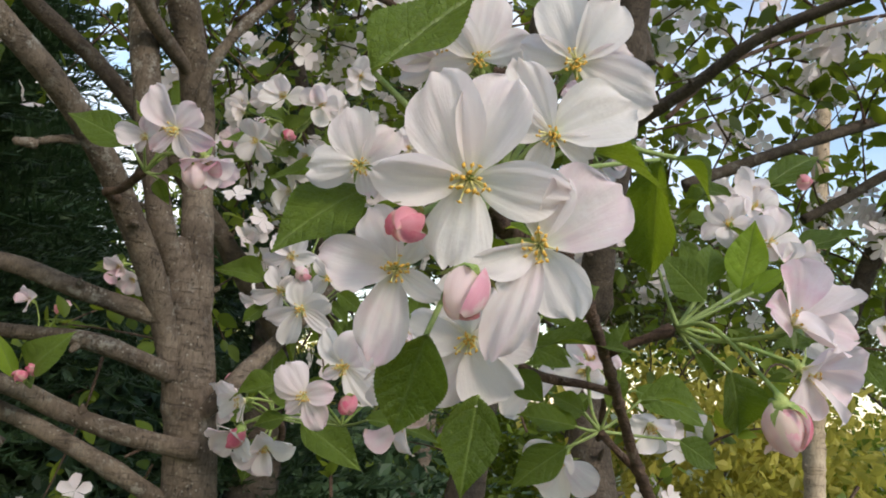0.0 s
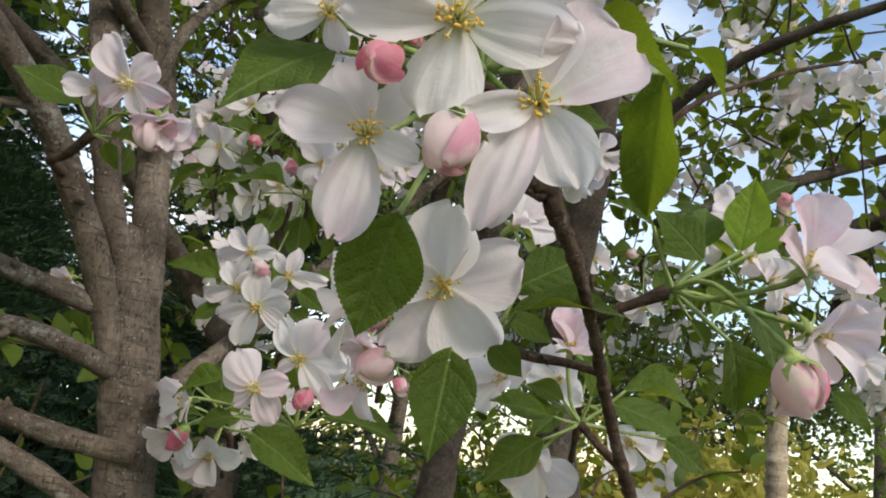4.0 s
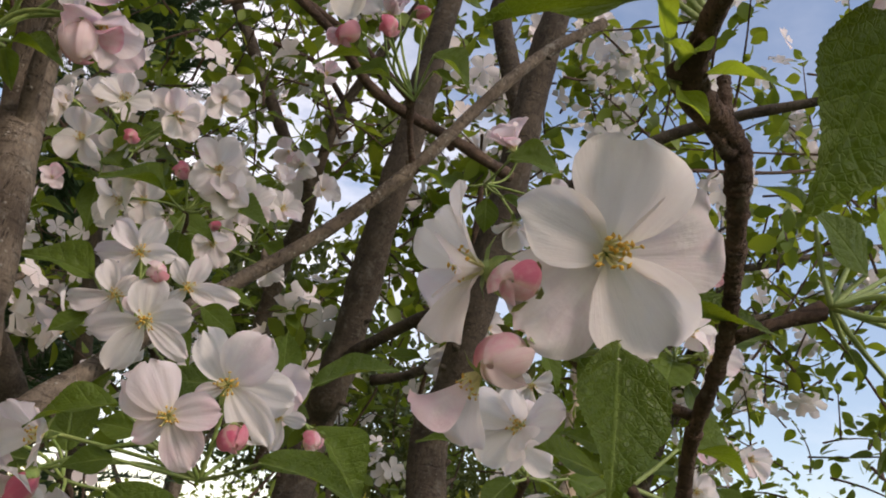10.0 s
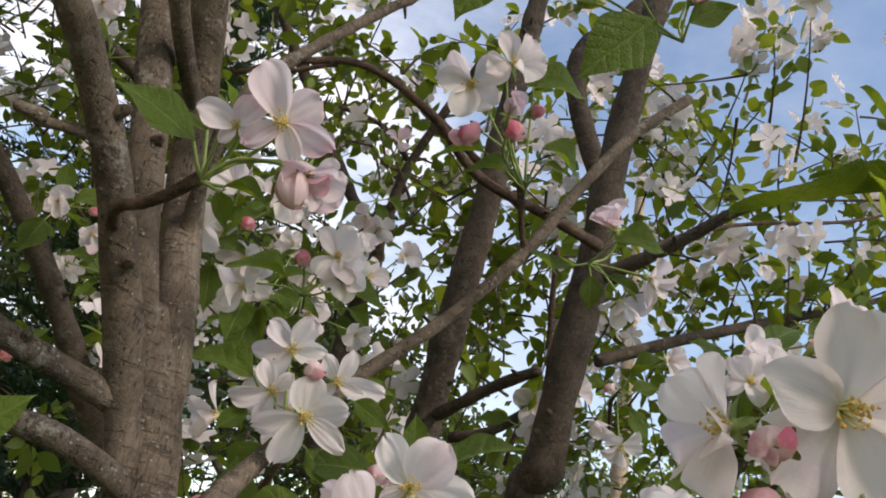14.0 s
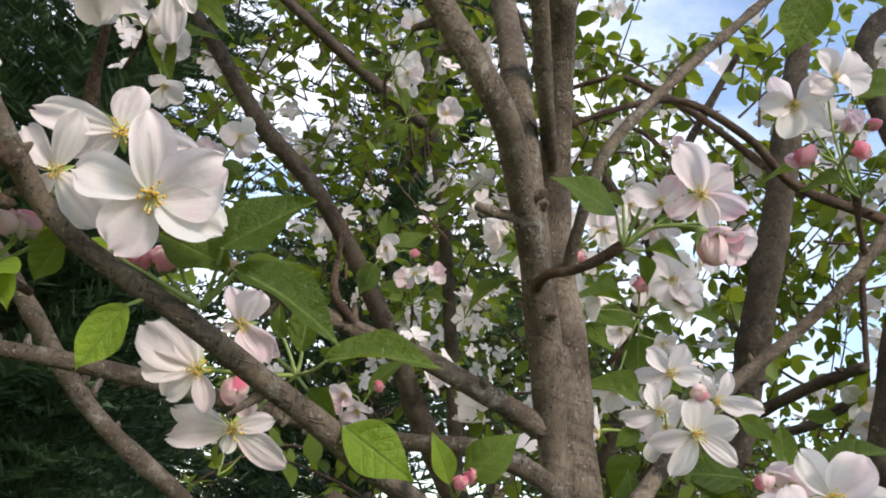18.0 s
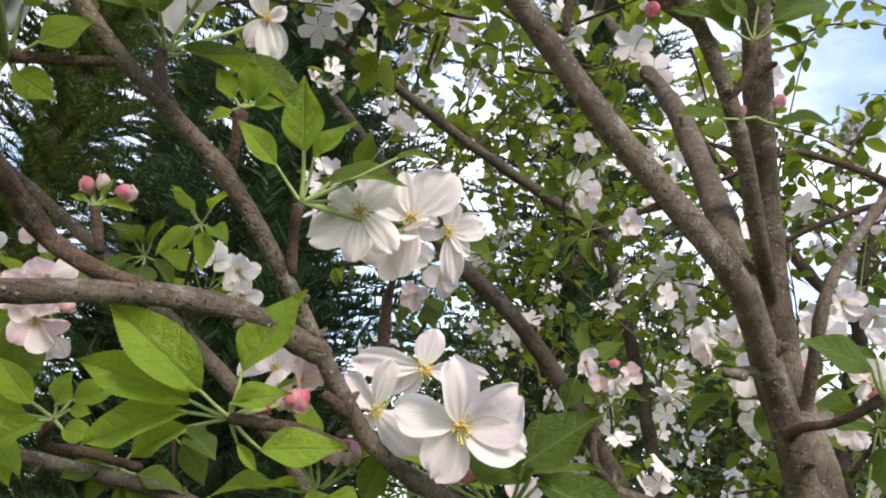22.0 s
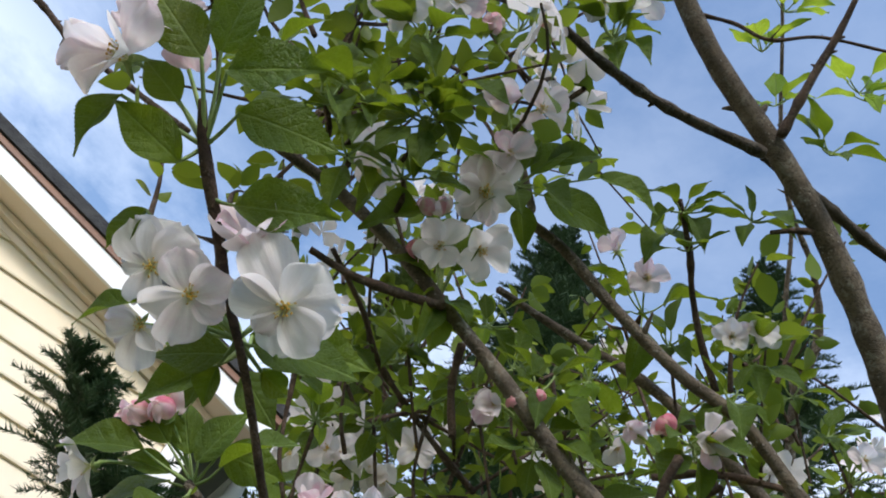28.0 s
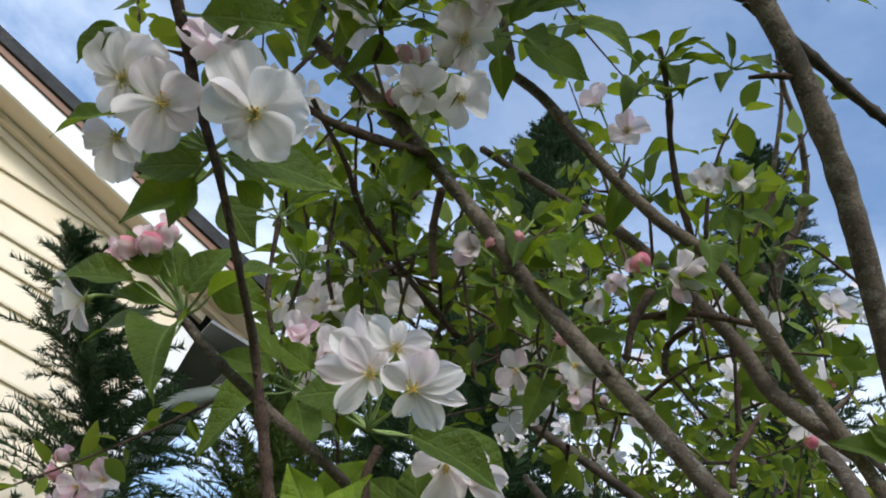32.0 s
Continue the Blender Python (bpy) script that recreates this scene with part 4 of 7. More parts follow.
branch(behind, "shoot", [(-0.426, 1.165, 2.603, 0.0089), (-0.370, 1.019, 2.715, 0.0105), (-0.303, 0.935, 2.798, 0.0081), (-0.285, 0.828, 2.867, 0.0057), (-0.296, 0.727, 2.917, 0.0049), (-0.282, 0.608, 2.991, 0.0041), (-0.226, 0.414, 3.130, 0.0032), (-0.198, 0.264, 3.228, 0.0020)], bark_grey)
branch(behind, "shoot", [(-0.370, 1.019, 2.715, 0.0073), (-0.349, 0.889, 2.824, 0.0049), (-0.307, 0.785, 2.930, 0.0037), (-0.289, 0.686, 3.020, 0.0025)], bark_grey)

# straight trunk far back, its sunlit paleness put into the bark colour
pale = thing("tree", "straight trunk of a bare tree, sunlight put into its pale bark", "tree")
branch(pale, "trunk", [(1.70, 3.66, -0.05, 0.060), (1.72, 3.66, 1.0, 0.050), (1.68, 3.66, 2.2, 0.042), (1.70, 3.66, 4.6, 0.020)], bark_sunlit)

# thinner boughs and shoots between
branch(tree, "shoot", [(-0.200, 0.603, 1.824, 0.0019), (-0.165, 0.593, 1.841, 0.0024), (-0.113, 0.601, 1.863, 0.0030), (-0.054, 0.623, 1.853, 0.0035), (-0.005, 0.651, 1.832, 0.0039), (0.069, 0.671, 1.826, 0.0044), (0.128, 0.707, 1.834, 0.0051)], bark_twig)
branch(behind, "bough", [(0.173, 0.780, 1.907, 0.0111), (0.118, 0.789, 2.087, 0.0107), (0.163, 0.771, 2.166, 0.0099), (0.230, 0.749, 2.273, 0.0077)], bark_shaded)
branch(behind, "bough", [(0.131, 1.114, 1.733, 0.0065), (0.170, 1.076, 1.743, 0.0064), (0.204, 1.021, 1.769, 0.0067)], bark_shaded)
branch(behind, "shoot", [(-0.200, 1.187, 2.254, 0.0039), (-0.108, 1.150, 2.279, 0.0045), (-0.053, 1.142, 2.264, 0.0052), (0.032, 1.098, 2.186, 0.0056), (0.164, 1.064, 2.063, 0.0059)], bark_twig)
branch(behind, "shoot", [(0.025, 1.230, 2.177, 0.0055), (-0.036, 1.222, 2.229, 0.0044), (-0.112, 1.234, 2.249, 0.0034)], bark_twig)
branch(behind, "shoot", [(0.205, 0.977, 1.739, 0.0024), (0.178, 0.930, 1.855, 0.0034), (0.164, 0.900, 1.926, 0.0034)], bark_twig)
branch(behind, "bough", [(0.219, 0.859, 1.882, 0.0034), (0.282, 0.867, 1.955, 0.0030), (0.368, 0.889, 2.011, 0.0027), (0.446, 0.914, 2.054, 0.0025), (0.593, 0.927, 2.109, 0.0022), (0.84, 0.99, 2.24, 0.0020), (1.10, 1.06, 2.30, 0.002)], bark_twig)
branch(behind, "bough", [(0.302, 1.066, 1.867, 0.0089), (0.414, 1.058, 1.923, 0.0083), (0.528, 1.071, 1.978, 0.0079), (0.699, 1.090, 2.057, 0.0056), (0.98, 1.12, 2.19, 0.004), (1.25, 1.16, 2.26, 0.002)], bark_shaded)
branch(behind, "bough", [(0.514, 1.171, 1.867, 0.0078), (0.578, 1.165, 1.909, 0.0078), (0.673, 1.156, 1.971, 0.0078), (0.95, 1.18, 2.08, 0.005), (1.25, 1.22, 2.2, 0.002)], bark_shaded)
branch(behind, "stem", [(0.693, 1.403, 1.724, 0.0182), (0.720, 1.384, 1.836, 0.0174), (0.770, 1.355, 2.000, 0.0167), (0.842, 1.315, 2.235, 0.0136)], bark_shaded)
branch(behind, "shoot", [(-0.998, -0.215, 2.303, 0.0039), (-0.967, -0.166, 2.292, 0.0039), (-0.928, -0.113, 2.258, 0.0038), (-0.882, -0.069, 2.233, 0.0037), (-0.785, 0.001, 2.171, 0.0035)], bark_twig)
branch(behind, "shoot", [(-0.769, 0.823, 2.280, 0.0071), (-0.658, 0.900, 2.222, 0.0078), (-0.579, 0.955, 2.181, 0.0078), (-0.492, 1.012, 2.142, 0.0084), (-0.381, 1.081, 2.098, 0.0097)], bark_shaded)
branch(tree, "shoot", [(-0.301, 0.068, 2.205, 0.0018), (-0.275, 0.084, 2.198, 0.0016), (-0.253, 0.098, 2.177, 0.0015), (-0.218, 0.113, 2.188, 0.0013), (-0.174, 0.144, 2.194, 0.0012)], bark_twig)
branch(tree, "shoot", [(-0.262, 0.156, 2.127, 0.0036), (-0.233, 0.132, 2.156, 0.0033), (-0.201, 0.108, 2.187, 0.0026), (-0.177, 0.084, 2.213, 0.0020)], bark_twig)
branch(tree, "shoot", [(-0.254, 0.219, 2.083, 0.0023), (-0.269, 0.211, 2.080, 0.0023), (-0.284, 0.205, 2.075, 0.0019)], bark_twig)
branch(tree, "shoot", [(-0.557, 0.066, 1.965, 0.0018), (-0.556, 0.117, 1.956, 0.0022), (-0.556, 0.159, 1.940, 0.0025), (-0.541, 0.229, 1.926, 0.0026), (-0.531, 0.280, 1.923, 0.0030)], bark_twig)
branch(tree, "shoot", [(-0.496, 0.186, 1.887, 0.0026), (-0.491, 0.162, 1.908, 0.0026), (-0.475, 0.137, 1.921, 0.0028)], bark_twig)
branch(tree, "shoot", [(-0.542, 0.041, 1.923, 0.0024), (-0.526, 0.069, 1.926, 0.0028), (-0.504, 0.096, 1.933, 0.0031), (-0.484, 0.116, 1.938, 0.0034)], bark_twig)
branch(tree, "shoot", [(-0.402, 0.312, 1.948, 0.0023), (-0.353, 0.315, 1.947, 0.0025), (-0.303, 0.331, 1.938, 0.0027)], bark_twig)
branch(tree, "shoot", [(-0.385, 0.356, 1.926, 0.0026), (-0.378, 0.340, 1.942, 0.0026), (-0.356, 0.330, 1.949, 0.0026)], bark_twig)
branch(tree, "shoot", [(-0.382, 0.261, 1.860, 0.0027), (-0.373, 0.245, 1.877, 0.0027), (-0.359, 0.234, 1.893, 0.0030)], bark_twig)

# ---- blossom clusters ----
# the nearest cluster
S = (0.009, 0.215, 1.608)
blossom(tree, (0.0010, 0.1790, 1.5990), (-0.013, -0.935, -0.355), S, tips=((-0.0090, 0.1741, 1.6214, 0.72), (0.0089, 0.1740, 1.6225, 0.62), (-0.0215, 0.1762, 1.5983, 0.52), (0.0237, 0.1766, 1.5976, 0.58), (-0.0005, 0.1814, 1.5779, 0.72),), label="fully open white blossom with yellow stamens")
blossom(tree, (-0.0260, 0.1890, 1.6020), (0.141, -0.927, -0.347), S, tips=((-0.0386, 0.1896, 1.5991, 0.75), (-0.0300, 0.1862, 1.6150, 0.80), (-0.0185, 0.1905, 1.6132, 0.60), (-0.0225, 0.1930, 1.5956, 0.60),))
blossom(tree, (-0.0140, 0.1930, 1.5780), (0.075, -0.973, -0.217), S, tips=((-0.0322, 0.1898, 1.5788, 0.62), (-0.0166, 0.1944, 1.5549, 0.52), (-0.0017, 0.1876, 1.5717, 0.42), (-0.0218, 0.1916, 1.5919, 0.70), (-0.0093, 0.1967, 1.5912, 0.60),))
blossom(tree, (0.0190, 0.1830, 1.5860), (-0.122, -0.954, -0.274), S, tips=((0.0363, 0.1800, 1.6005, 0.85), (0.0292, 0.1845, 1.5707, 0.72), (0.0109, 0.1831, 1.5587, 0.38), (0.0048, 0.1798, 1.5787, 0.45), (0.0212, 0.1810, 1.6035, 0.70),))
blossom(tree, (0.0200, 0.1850, 1.6140), (-0.119, -0.902, -0.414), S, tips=((0.0371, 0.1817, 1.6246, 0.82), (0.0098, 0.1833, 1.6311, 0.50), (0.0046, 0.1871, 1.6188, 0.60), (0.0165, 0.1910, 1.6060, 0.60), (0.0303, 0.1901, 1.6109, 0.60),))
blossom(tree, (0.0250, 0.1930, 1.6370), (-0.134, -0.859, -0.494), S, tips=((0.0470, 0.1991, 1.6306, 0.60), (0.0341, 0.1897, 1.6525, 0.70), (0.0165, 0.1875, 1.6530, 0.70), (0.0108, 0.1937, 1.6401, 0.60), (0.0390, 0.1950, 1.6410, 0.60),))
blossom(tree, (0.0000, 0.2000, 1.6380), (-0.006, -0.874, -0.487), S, tips=((-0.0099, 0.1950, 1.6468, 0.65), (0.0014, 0.1947, 1.6542, 0.70), (0.0124, 0.1986, 1.6446, 0.60), (-0.0122, 0.2037, 1.6335, 0.60),))
blossom(tree, (-0.0100, 0.2090, 1.6400), (0.043, -0.879, -0.475), S, tips=((-0.0236, 0.2081, 1.6437, 0.70), (-0.0206, 0.2039, 1.6542, 0.70), (-0.0064, 0.2056, 1.6556, 0.60), (-0.0211, 0.2125, 1.6353, 0.50),))
bud(tree, (-0.012, 0.176, 1.586), (-0.249, -0.836, -0.489), S, 0.0120)
bud(tree, (0.003, 0.177, 1.572), (-0.005, -0.569, -0.823), S, 0.0165, False, label="half-open pink bud")
leaf(tree, (-0.025, 0.180, 1.622), (-0.002, 0.185, 1.653), (-0.347, -0.883, 0.316), 1.0, pick=0, base=S)
leaf(tree, (-0.025, 0.199, 1.599), (-0.045, 0.187, 1.582), (-0.058, -0.893, 0.447), 1.0, base=S)
leaf(tree, (-0.0048, 0.196, 1.5635), (-0.0104, 0.205, 1.5372), (0.090, -0.995, 0.032), 1.08, pick=0, base=S)
leaf(tree, (0.026, 0.207, 1.618), (0.057, 0.207, 1.621), (-0.101, -0.560, 0.822), 1.25, pick=3, base=S)
leaf(tree, (0.060, 0.240, 1.630), (0.0673, 0.2766, 1.595), (-0.5, -0.85, -0.090), 0.62, pick=0, base=S)
leaf(tree, (0.057, 0.212, 1.621), (0.073, 0.213, 1.614), (0.117, -0.657, 0.745), 0.8, pick=3, base=(0.040, 0.211, 1.623))
leaf(tree, (0.036, 0.202, 1.644), (0.041, 0.199, 1.635), (-0.048, -0.928, 0.370), 0.8, base=S)
leaf(tree, (0.020, 0.201, 1.651), (0.006, 0.203, 1.667), (-0.048, -0.928, 0.370), 0.8, base=S)

# the second blossom and its buds
S = (0.033, 0.352, 1.566)
blossom(tree, (0.0090, 0.2890, 1.5700), (-0.091, -0.927, -0.364), S, tips=((0.0086, 0.2775, 1.5934, 0.90), (0.0316, 0.2816, 1.5802, 0.78), (0.0254, 0.2919, 1.5513, 0.86), (-0.0062, 0.2949, 1.5470, 0.82), (-0.0128, 0.2882, 1.5732, 0.70),), label="fully open blush-white blossom facing out")
blossom(tree, (-0.016, 0.300, 1.562), (-0.980, -0.036, -0.194), S, 0.040, 8)
blossom(tree, (0.032, 0.321, 1.603), (0.400, -0.760, 0.513), S, 0.036, 20)
bud(tree, (-0.012, 0.288, 1.556), (-0.697, -0.656, -0.289), S, 0.0140, False)
bud(tree, (-0.009, 0.296, 1.542), (-0.709, -0.482, -0.515), S, 0.0165, False)
blossom(tree, (-0.012, 0.303, 1.539), (-0.575, 0.051, -0.816), S, 0.030, 40, True, gone=(1, 2, 4))
leaf(tree, (0.014, 0.290, 1.550), (0.0113, 0.280, 1.5155), (-0.037, -0.999, -0.032), 0.95, pick=0, base=S)
leaf(tree, (0.030, 0.341, 1.562), (0.044, 0.338, 1.551), (0.137, -0.988, -0.077), 1.2, base=S)
leaf(tree, (0.037, 0.328, 1.572), (0.068, 0.306, 1.582), (-0.272, -0.570, 0.775), 0.7, pick=1, base=S)
leaf(tree, (0.036, 0.347, 1.574), (0.057, 0.348, 1.568), (-0.018, -0.971, 0.237), 0.8, base=S)
leaf(tree, (0.040, 0.348, 1.587), (0.065, 0.346, 1.604), (-0.089, -0.996, -0.010), 1.2, base=S)

# blossoms and leaves on the side spur
S = (0.089, 0.309, 1.585)
blossom(tree, (0.113, 0.262, 1.585), (0.311, -0.856, 0.413), S, 0.040, 22, True)
blossom(tree, (0.129, 0.289, 1.573), (0.647, -0.654, -0.392), S, 0.040, 28, True)
bud(tree, (0.116, 0.268, 1.552), (0.310, -0.235, -0.921), S, 0.0215, False, label="large half-open pink bud")
leaf(tree, (0.112, 0.308, 1.602), (0.115, 0.304, 1.630), (-0.433, -0.828, -0.355), 1.0, True, 2, S)
leaf(tree, (0.115, 0.303, 1.601), (0.124, 0.294, 1.611), (-0.324, -0.928, 0.186), 0.9, True, 1, S)
leaf(tree, (0.098, 0.305, 1.596), (0.080, 0.300, 1.612), (0.116, -0.993, 0.022), 1.0, base=S)
leaf(tree, (0.100, 0.313, 1.603), (0.104, 0.317, 1.624), (-0.073, -0.991, -0.111), 1.1, base=S)
leaf(tree, (0.079, 0.303, 1.605), (0.062, 0.300, 1.615), (-0.061, -0.821, 0.567), 0.7, pick=1, base=S)
leaf(tree, (0.112, 0.313, 1.571), (0.123, 0.317, 1.544), (0.015, -1.000, 0.006), 1.2, base=S)
leaf(tree, (0.097, 0.312, 1.576), (0.108, 0.315, 1.567), (-0.034, -0.948, 0.317), 0.8, base=S)

# low rosette by the twig
S = (0.079, 0.391, 1.540)
for foot, tip, up in (((0.067, 0.389, 1.541), (0.038, 0.378, 1.545), (-0.165, -0.765, 0.622)), ((0.063, 0.387, 1.531), (0.037, 0.384, 1.512), (-0.154, -0.852, 0.500)), ((0.081, 0.385, 1.551), (0.087, 0.387, 1.573), (-0.280, -0.950, -0.141)), ((0.097, 0.392, 1.557), (0.132, 0.389, 1.564), (-0.172, -0.669, 0.723)), ((0.070, 0.386, 1.548), (0.053, 0.394, 1.557), (0.108, -0.981, 0.160)), ((0.122, 0.408, 1.540), (0.146, 0.411, 1.529), (-0.140, -0.921, 0.364))):
    leaf(tree, foot, tip, up, 0.9, base=S)
blossom(tree, (0.073, 0.399, 1.573), (-0.047, -0.857, 0.514), S, 0.036, 35, True)
blossom(tree, (0.066, 0.415, 1.524), (-0.475, -0.625, -0.620), S, 0.040, 12)
blossom(tree, (0.047, 0.416, 1.557), (-0.738, -0.675, -0.004), S, 0.036, 18)

# pink cluster on the front stem
S = (-0.174, 0.421, 1.648)
blossom(tree, (-0.1480, 0.3870, 1.6640), (-0.217, -0.852, -0.477), S, tips=((-0.1604, 0.3785, 1.6819, 0.62), (-0.1380, 0.3821, 1.6757, 0.85), (-0.1284, 0.3884, 1.6593, 0.60), (-0.1407, 0.3898, 1.6508, 0.60), (-0.1594, 0.3894, 1.6515, 0.50),), blush=True, label="pale pink blossom")
blossom(tree, (-0.1644, 0.3918, 1.6595), (-0.174, -0.867, -0.466), S, tips=((-0.1792, 0.3873, 1.6598, 0.70), (-0.1595, 0.3837, 1.6693, 0.80), (-0.1552, 0.3922, 1.6551, 0.60), (-0.1684, 0.3937, 1.6520, 0.60),), blush=True)
blossom(tree, (-0.136, 0.403, 1.655), (0.660, -0.490, -0.570), S, 0.036, 34, True)
bud(tree, (-0.139, 0.399, 1.644), (0.496, -0.189, -0.848), S, 0.022, False)
leaf(tree, (-0.180, 0.412, 1.659), (-0.210, 0.398, 1.673), (0.196, -0.922, 0.333), 0.9, base=S)
leaf(tree, (-0.177, 0.415, 1.667), (-0.197, 0.421, 1.673), (0.196, -0.922, 0.333), 0.9, base=S)
leaf(tree, (-0.165, 0.419, 1.647), (-0.145, 0.415, 1.649), (-0.090, -0.732, 0.676), 0.8, base=S)
leaf(tree, (-0.166, 0.420, 1.645), (-0.160, 0.421, 1.632), (0.057, -0.996, -0.073), 1.0, base=S)
leaf(tree, (-0.169, 0.394, 1.669), (-0.172, 0.391, 1.679), (0.675, -0.738, 0.023), 0.8, True, base=S)

# white cluster low behind the stem
S = (-0.107, 0.586, 1.588)
blossom(tree, (-0.1020, 0.5490, 1.5940), (0.028, -0.968, -0.250), S, tips=((-0.1053, 0.5391, 1.6123, 0.85), (-0.0811, 0.5388, 1.6005, 0.70), (-0.0778, 0.5450, 1.5811, 0.42), (-0.1108, 0.5596, 1.5692, 0.50), (-0.1267, 0.5568, 1.5851, 0.52),))
blossom(tree, (-0.1160, 0.5630, 1.6320), (0.059, -0.945, -0.323), S, tips=((-0.1313, 0.5615, 1.6445, 0.58), (-0.1102, 0.5535, 1.6489, 0.66), (-0.1372, 0.5686, 1.6272, 0.45), (-0.0981, 0.5548, 1.6298, 0.60), (-0.1225, 0.5678, 1.6170, 0.50),))
blossom(tree, (-0.1208, 0.5640, 1.6069), (0.071, -0.961, -0.269), S, tips=((-0.1426, 0.5702, 1.6008, 0.45), (-0.1338, 0.5732, 1.5949, 0.40), (-0.1297, 0.5597, 1.6216, 0.60), (-0.1138, 0.5550, 1.6155, 0.60), (-0.1236, 0.5706, 1.5895, 0.50),))
blossom(tree, (-0.0878, 0.5603, 1.6193), (-0.006, -0.954, -0.299), S, tips=((-0.0838, 0.5516, 1.6357, 0.55), (-0.0615, 0.5514, 1.6159, 0.42), (-0.0720, 0.5575, 1.6114, 0.40), (-0.0981, 0.5548, 1.6298, 0.60), (-0.0963, 0.5665, 1.6070, 0.50),))
bud(tree, (-0.103, 0.542, 1.617), (-0.025, -0.995, -0.101), S, 0.015, False)
leaf(tree, (-0.132, 0.563, 1.612), (-0.167, 0.555, 1.622), (-0.027, -0.927, 0.374), 0.9, base=S)
leaf(tree, (-0.078, 0.571, 1.620), (-0.052, 0.571, 1.628), (-0.052, -0.865, 0.499), 0.8, base=S)
leaf(tree, (-0.131, 0.570, 1.595), (-0.145, 0.563, 1.581), (-0.027, -0.927, 0.374), 1.0, base=S)
leaf(tree, (-0.078, 0.548, 1.608), (-0.057, 0.538, 1.595), (-0.360, -0.873, 0.328), 0.8, base=S)

# cluster in the lower middle
S = (-0.057, 0.497, 1.522)
blossom(tree, (-0.0750, 0.4540, 1.5380), (-0.050, -0.987, -0.152), S, tips=((-0.0886, 0.4481, 1.5537, 0.85), (-0.0596, 0.4450, 1.5436, 0.72), (-0.0616, 0.4549, 1.5228, 0.75), (-0.0844, 0.4591, 1.5283, 0.62), (-0.0961, 0.4586, 1.5464, 0.60),), blush=True)
blossom(tree, (-0.0570, 0.4690, 1.5570), (-0.102, -0.974, -0.201), S, tips=((-0.0479, 0.4562, 1.5761, 0.85), (-0.0732, 0.4680, 1.5749, 0.60), (-0.0313, 0.4591, 1.5560, 0.60), (-0.0365, 0.4657, 1.5378, 0.55), (-0.0682, 0.4721, 1.5502, 0.50),))
blossom(tree, (-0.0334, 0.4788, 1.5511), (-0.168, -0.970, -0.177), S, tips=((-0.0230, 0.4746, 1.5511, 0.60), (-0.0314, 0.4719, 1.5616, 0.60), (-0.0330, 0.4831, 1.5382, 0.60), (-0.0442, 0.4792, 1.5514, 0.60),))
bud(tree, (-0.050, 0.458, 1.536), (0.153, -0.796, -0.585), S, 0.015, True)
blossom(tree, (-0.123, 0.520, 1.529), (-0.843, -0.502, -0.192), S, 0.042, 14)
blossom(tree, (-0.123, 0.517, 1.510), (-0.394, -0.579, -0.714), S, 0.040, 20)
bud(tree, (-0.122, 0.508, 1.506), (-0.266, -0.340, -0.902), S, 0.016, True)
leaf(tree, (-0.094, 0.485, 1.542), (-0.133, 0.496, 1.537), (-0.321, -0.684, 0.654), 0.8, pick=1, base=S)
leaf(tree, (-0.039, 0.457, 1.529), (0.001, 0.448, 1.530), (-0.318, -0.652, 0.689), 0.8, pick=1, base=S)
leaf(tree, (-0.083, 0.486, 1.534), (-0.104, 0.490, 1.537), (-0.327, -0.848, 0.416), 0.9, base=S)
leaf(tree, (-0.091, 0.493, 1.523), (-0.109, 0.488, 1.518), (-0.228, -0.904, 0.362), 1.0, base=S)

# clusters further in
S = (-0.193, 0.783, 1.770)
for p, n, s in (((-0.202, 0.734, 1.764), (-0.440, -0.867, -0.235), 0.044), ((-0.189, 0.760, 1.819), (-0.301, -0.948, 0.104), 0.048), ((-0.145, 0.734, 1.806), (0.308, -0.938, -0.159), 0.044), ((-0.119, 0.773, 1.856), (0.208, -0.930, -0.303), 0.042), ((-0.234, 0.792, 1.820), (-0.752, -0.659, -0.012), 0.042)):
    blossom(tree, p, n, S, s, 10)
bud(tree, (-0.167, 0.712, 1.766), (0.017, -0.932, -0.361), S, 0.016, True)
whorl(tree, S, (-0.267, -0.958, -0.103), 6, 0.05, 3)
S = (-0.141, 0.941, 1.792)
for p, n, s in (((-0.173, 0.881, 1.798), (-0.323, -0.890, -0.323), 0.046), ((-0.095, 0.896, 1.771), (-0.087, -0.918, -0.386), 0.046), ((-0.070, 0.910, 1.827), (-0.040, -0.986, -0.163), 0.05), ((-0.041, 0.921, 1.838), (0.437, -0.894, -0.101), 0.046), ((-0.126, 0.987, 1.880), (-0.267, -0.958, -0.103), 0.04), ((-0.036, 0.966, 1.786), (0.303, -0.825, -0.477), 0.04)):
    blossom(tree, p, n, S, s, 14)
whorl(tree, S, (-0.267, -0.958, -0.103), 7, 0.05, 4)

# high cluster with pink buds on the long bough
S = (0.009, 0.573, 1.784)
blossom(tree, (-0.021, 0.544, 1.858), (0.172, -0.983, -0.064), S, 0.05, 10)
blossom(tree, (-0.045, 0.552, 1.839), (-0.348, -0.765, -0.542), S, 0.05, 14)
bud(tree, (-0.045, 0.532, 1.785), (-0.393, -0.460, -0.796), S, 0.022, True)
blossom(tree, (-0.024, 0.523, 1.801), (-0.152, -0.988, 0.022), S, 0.034, 45, True)
bud(tree, (-0.027, 0.494, 1.770), (0.188, -0.809, -0.558), S, 0.016, True)
bud(tree, (-0.007, 0.519, 1.808), (0.638, -0.769, 0.040), S, 0.012, True)
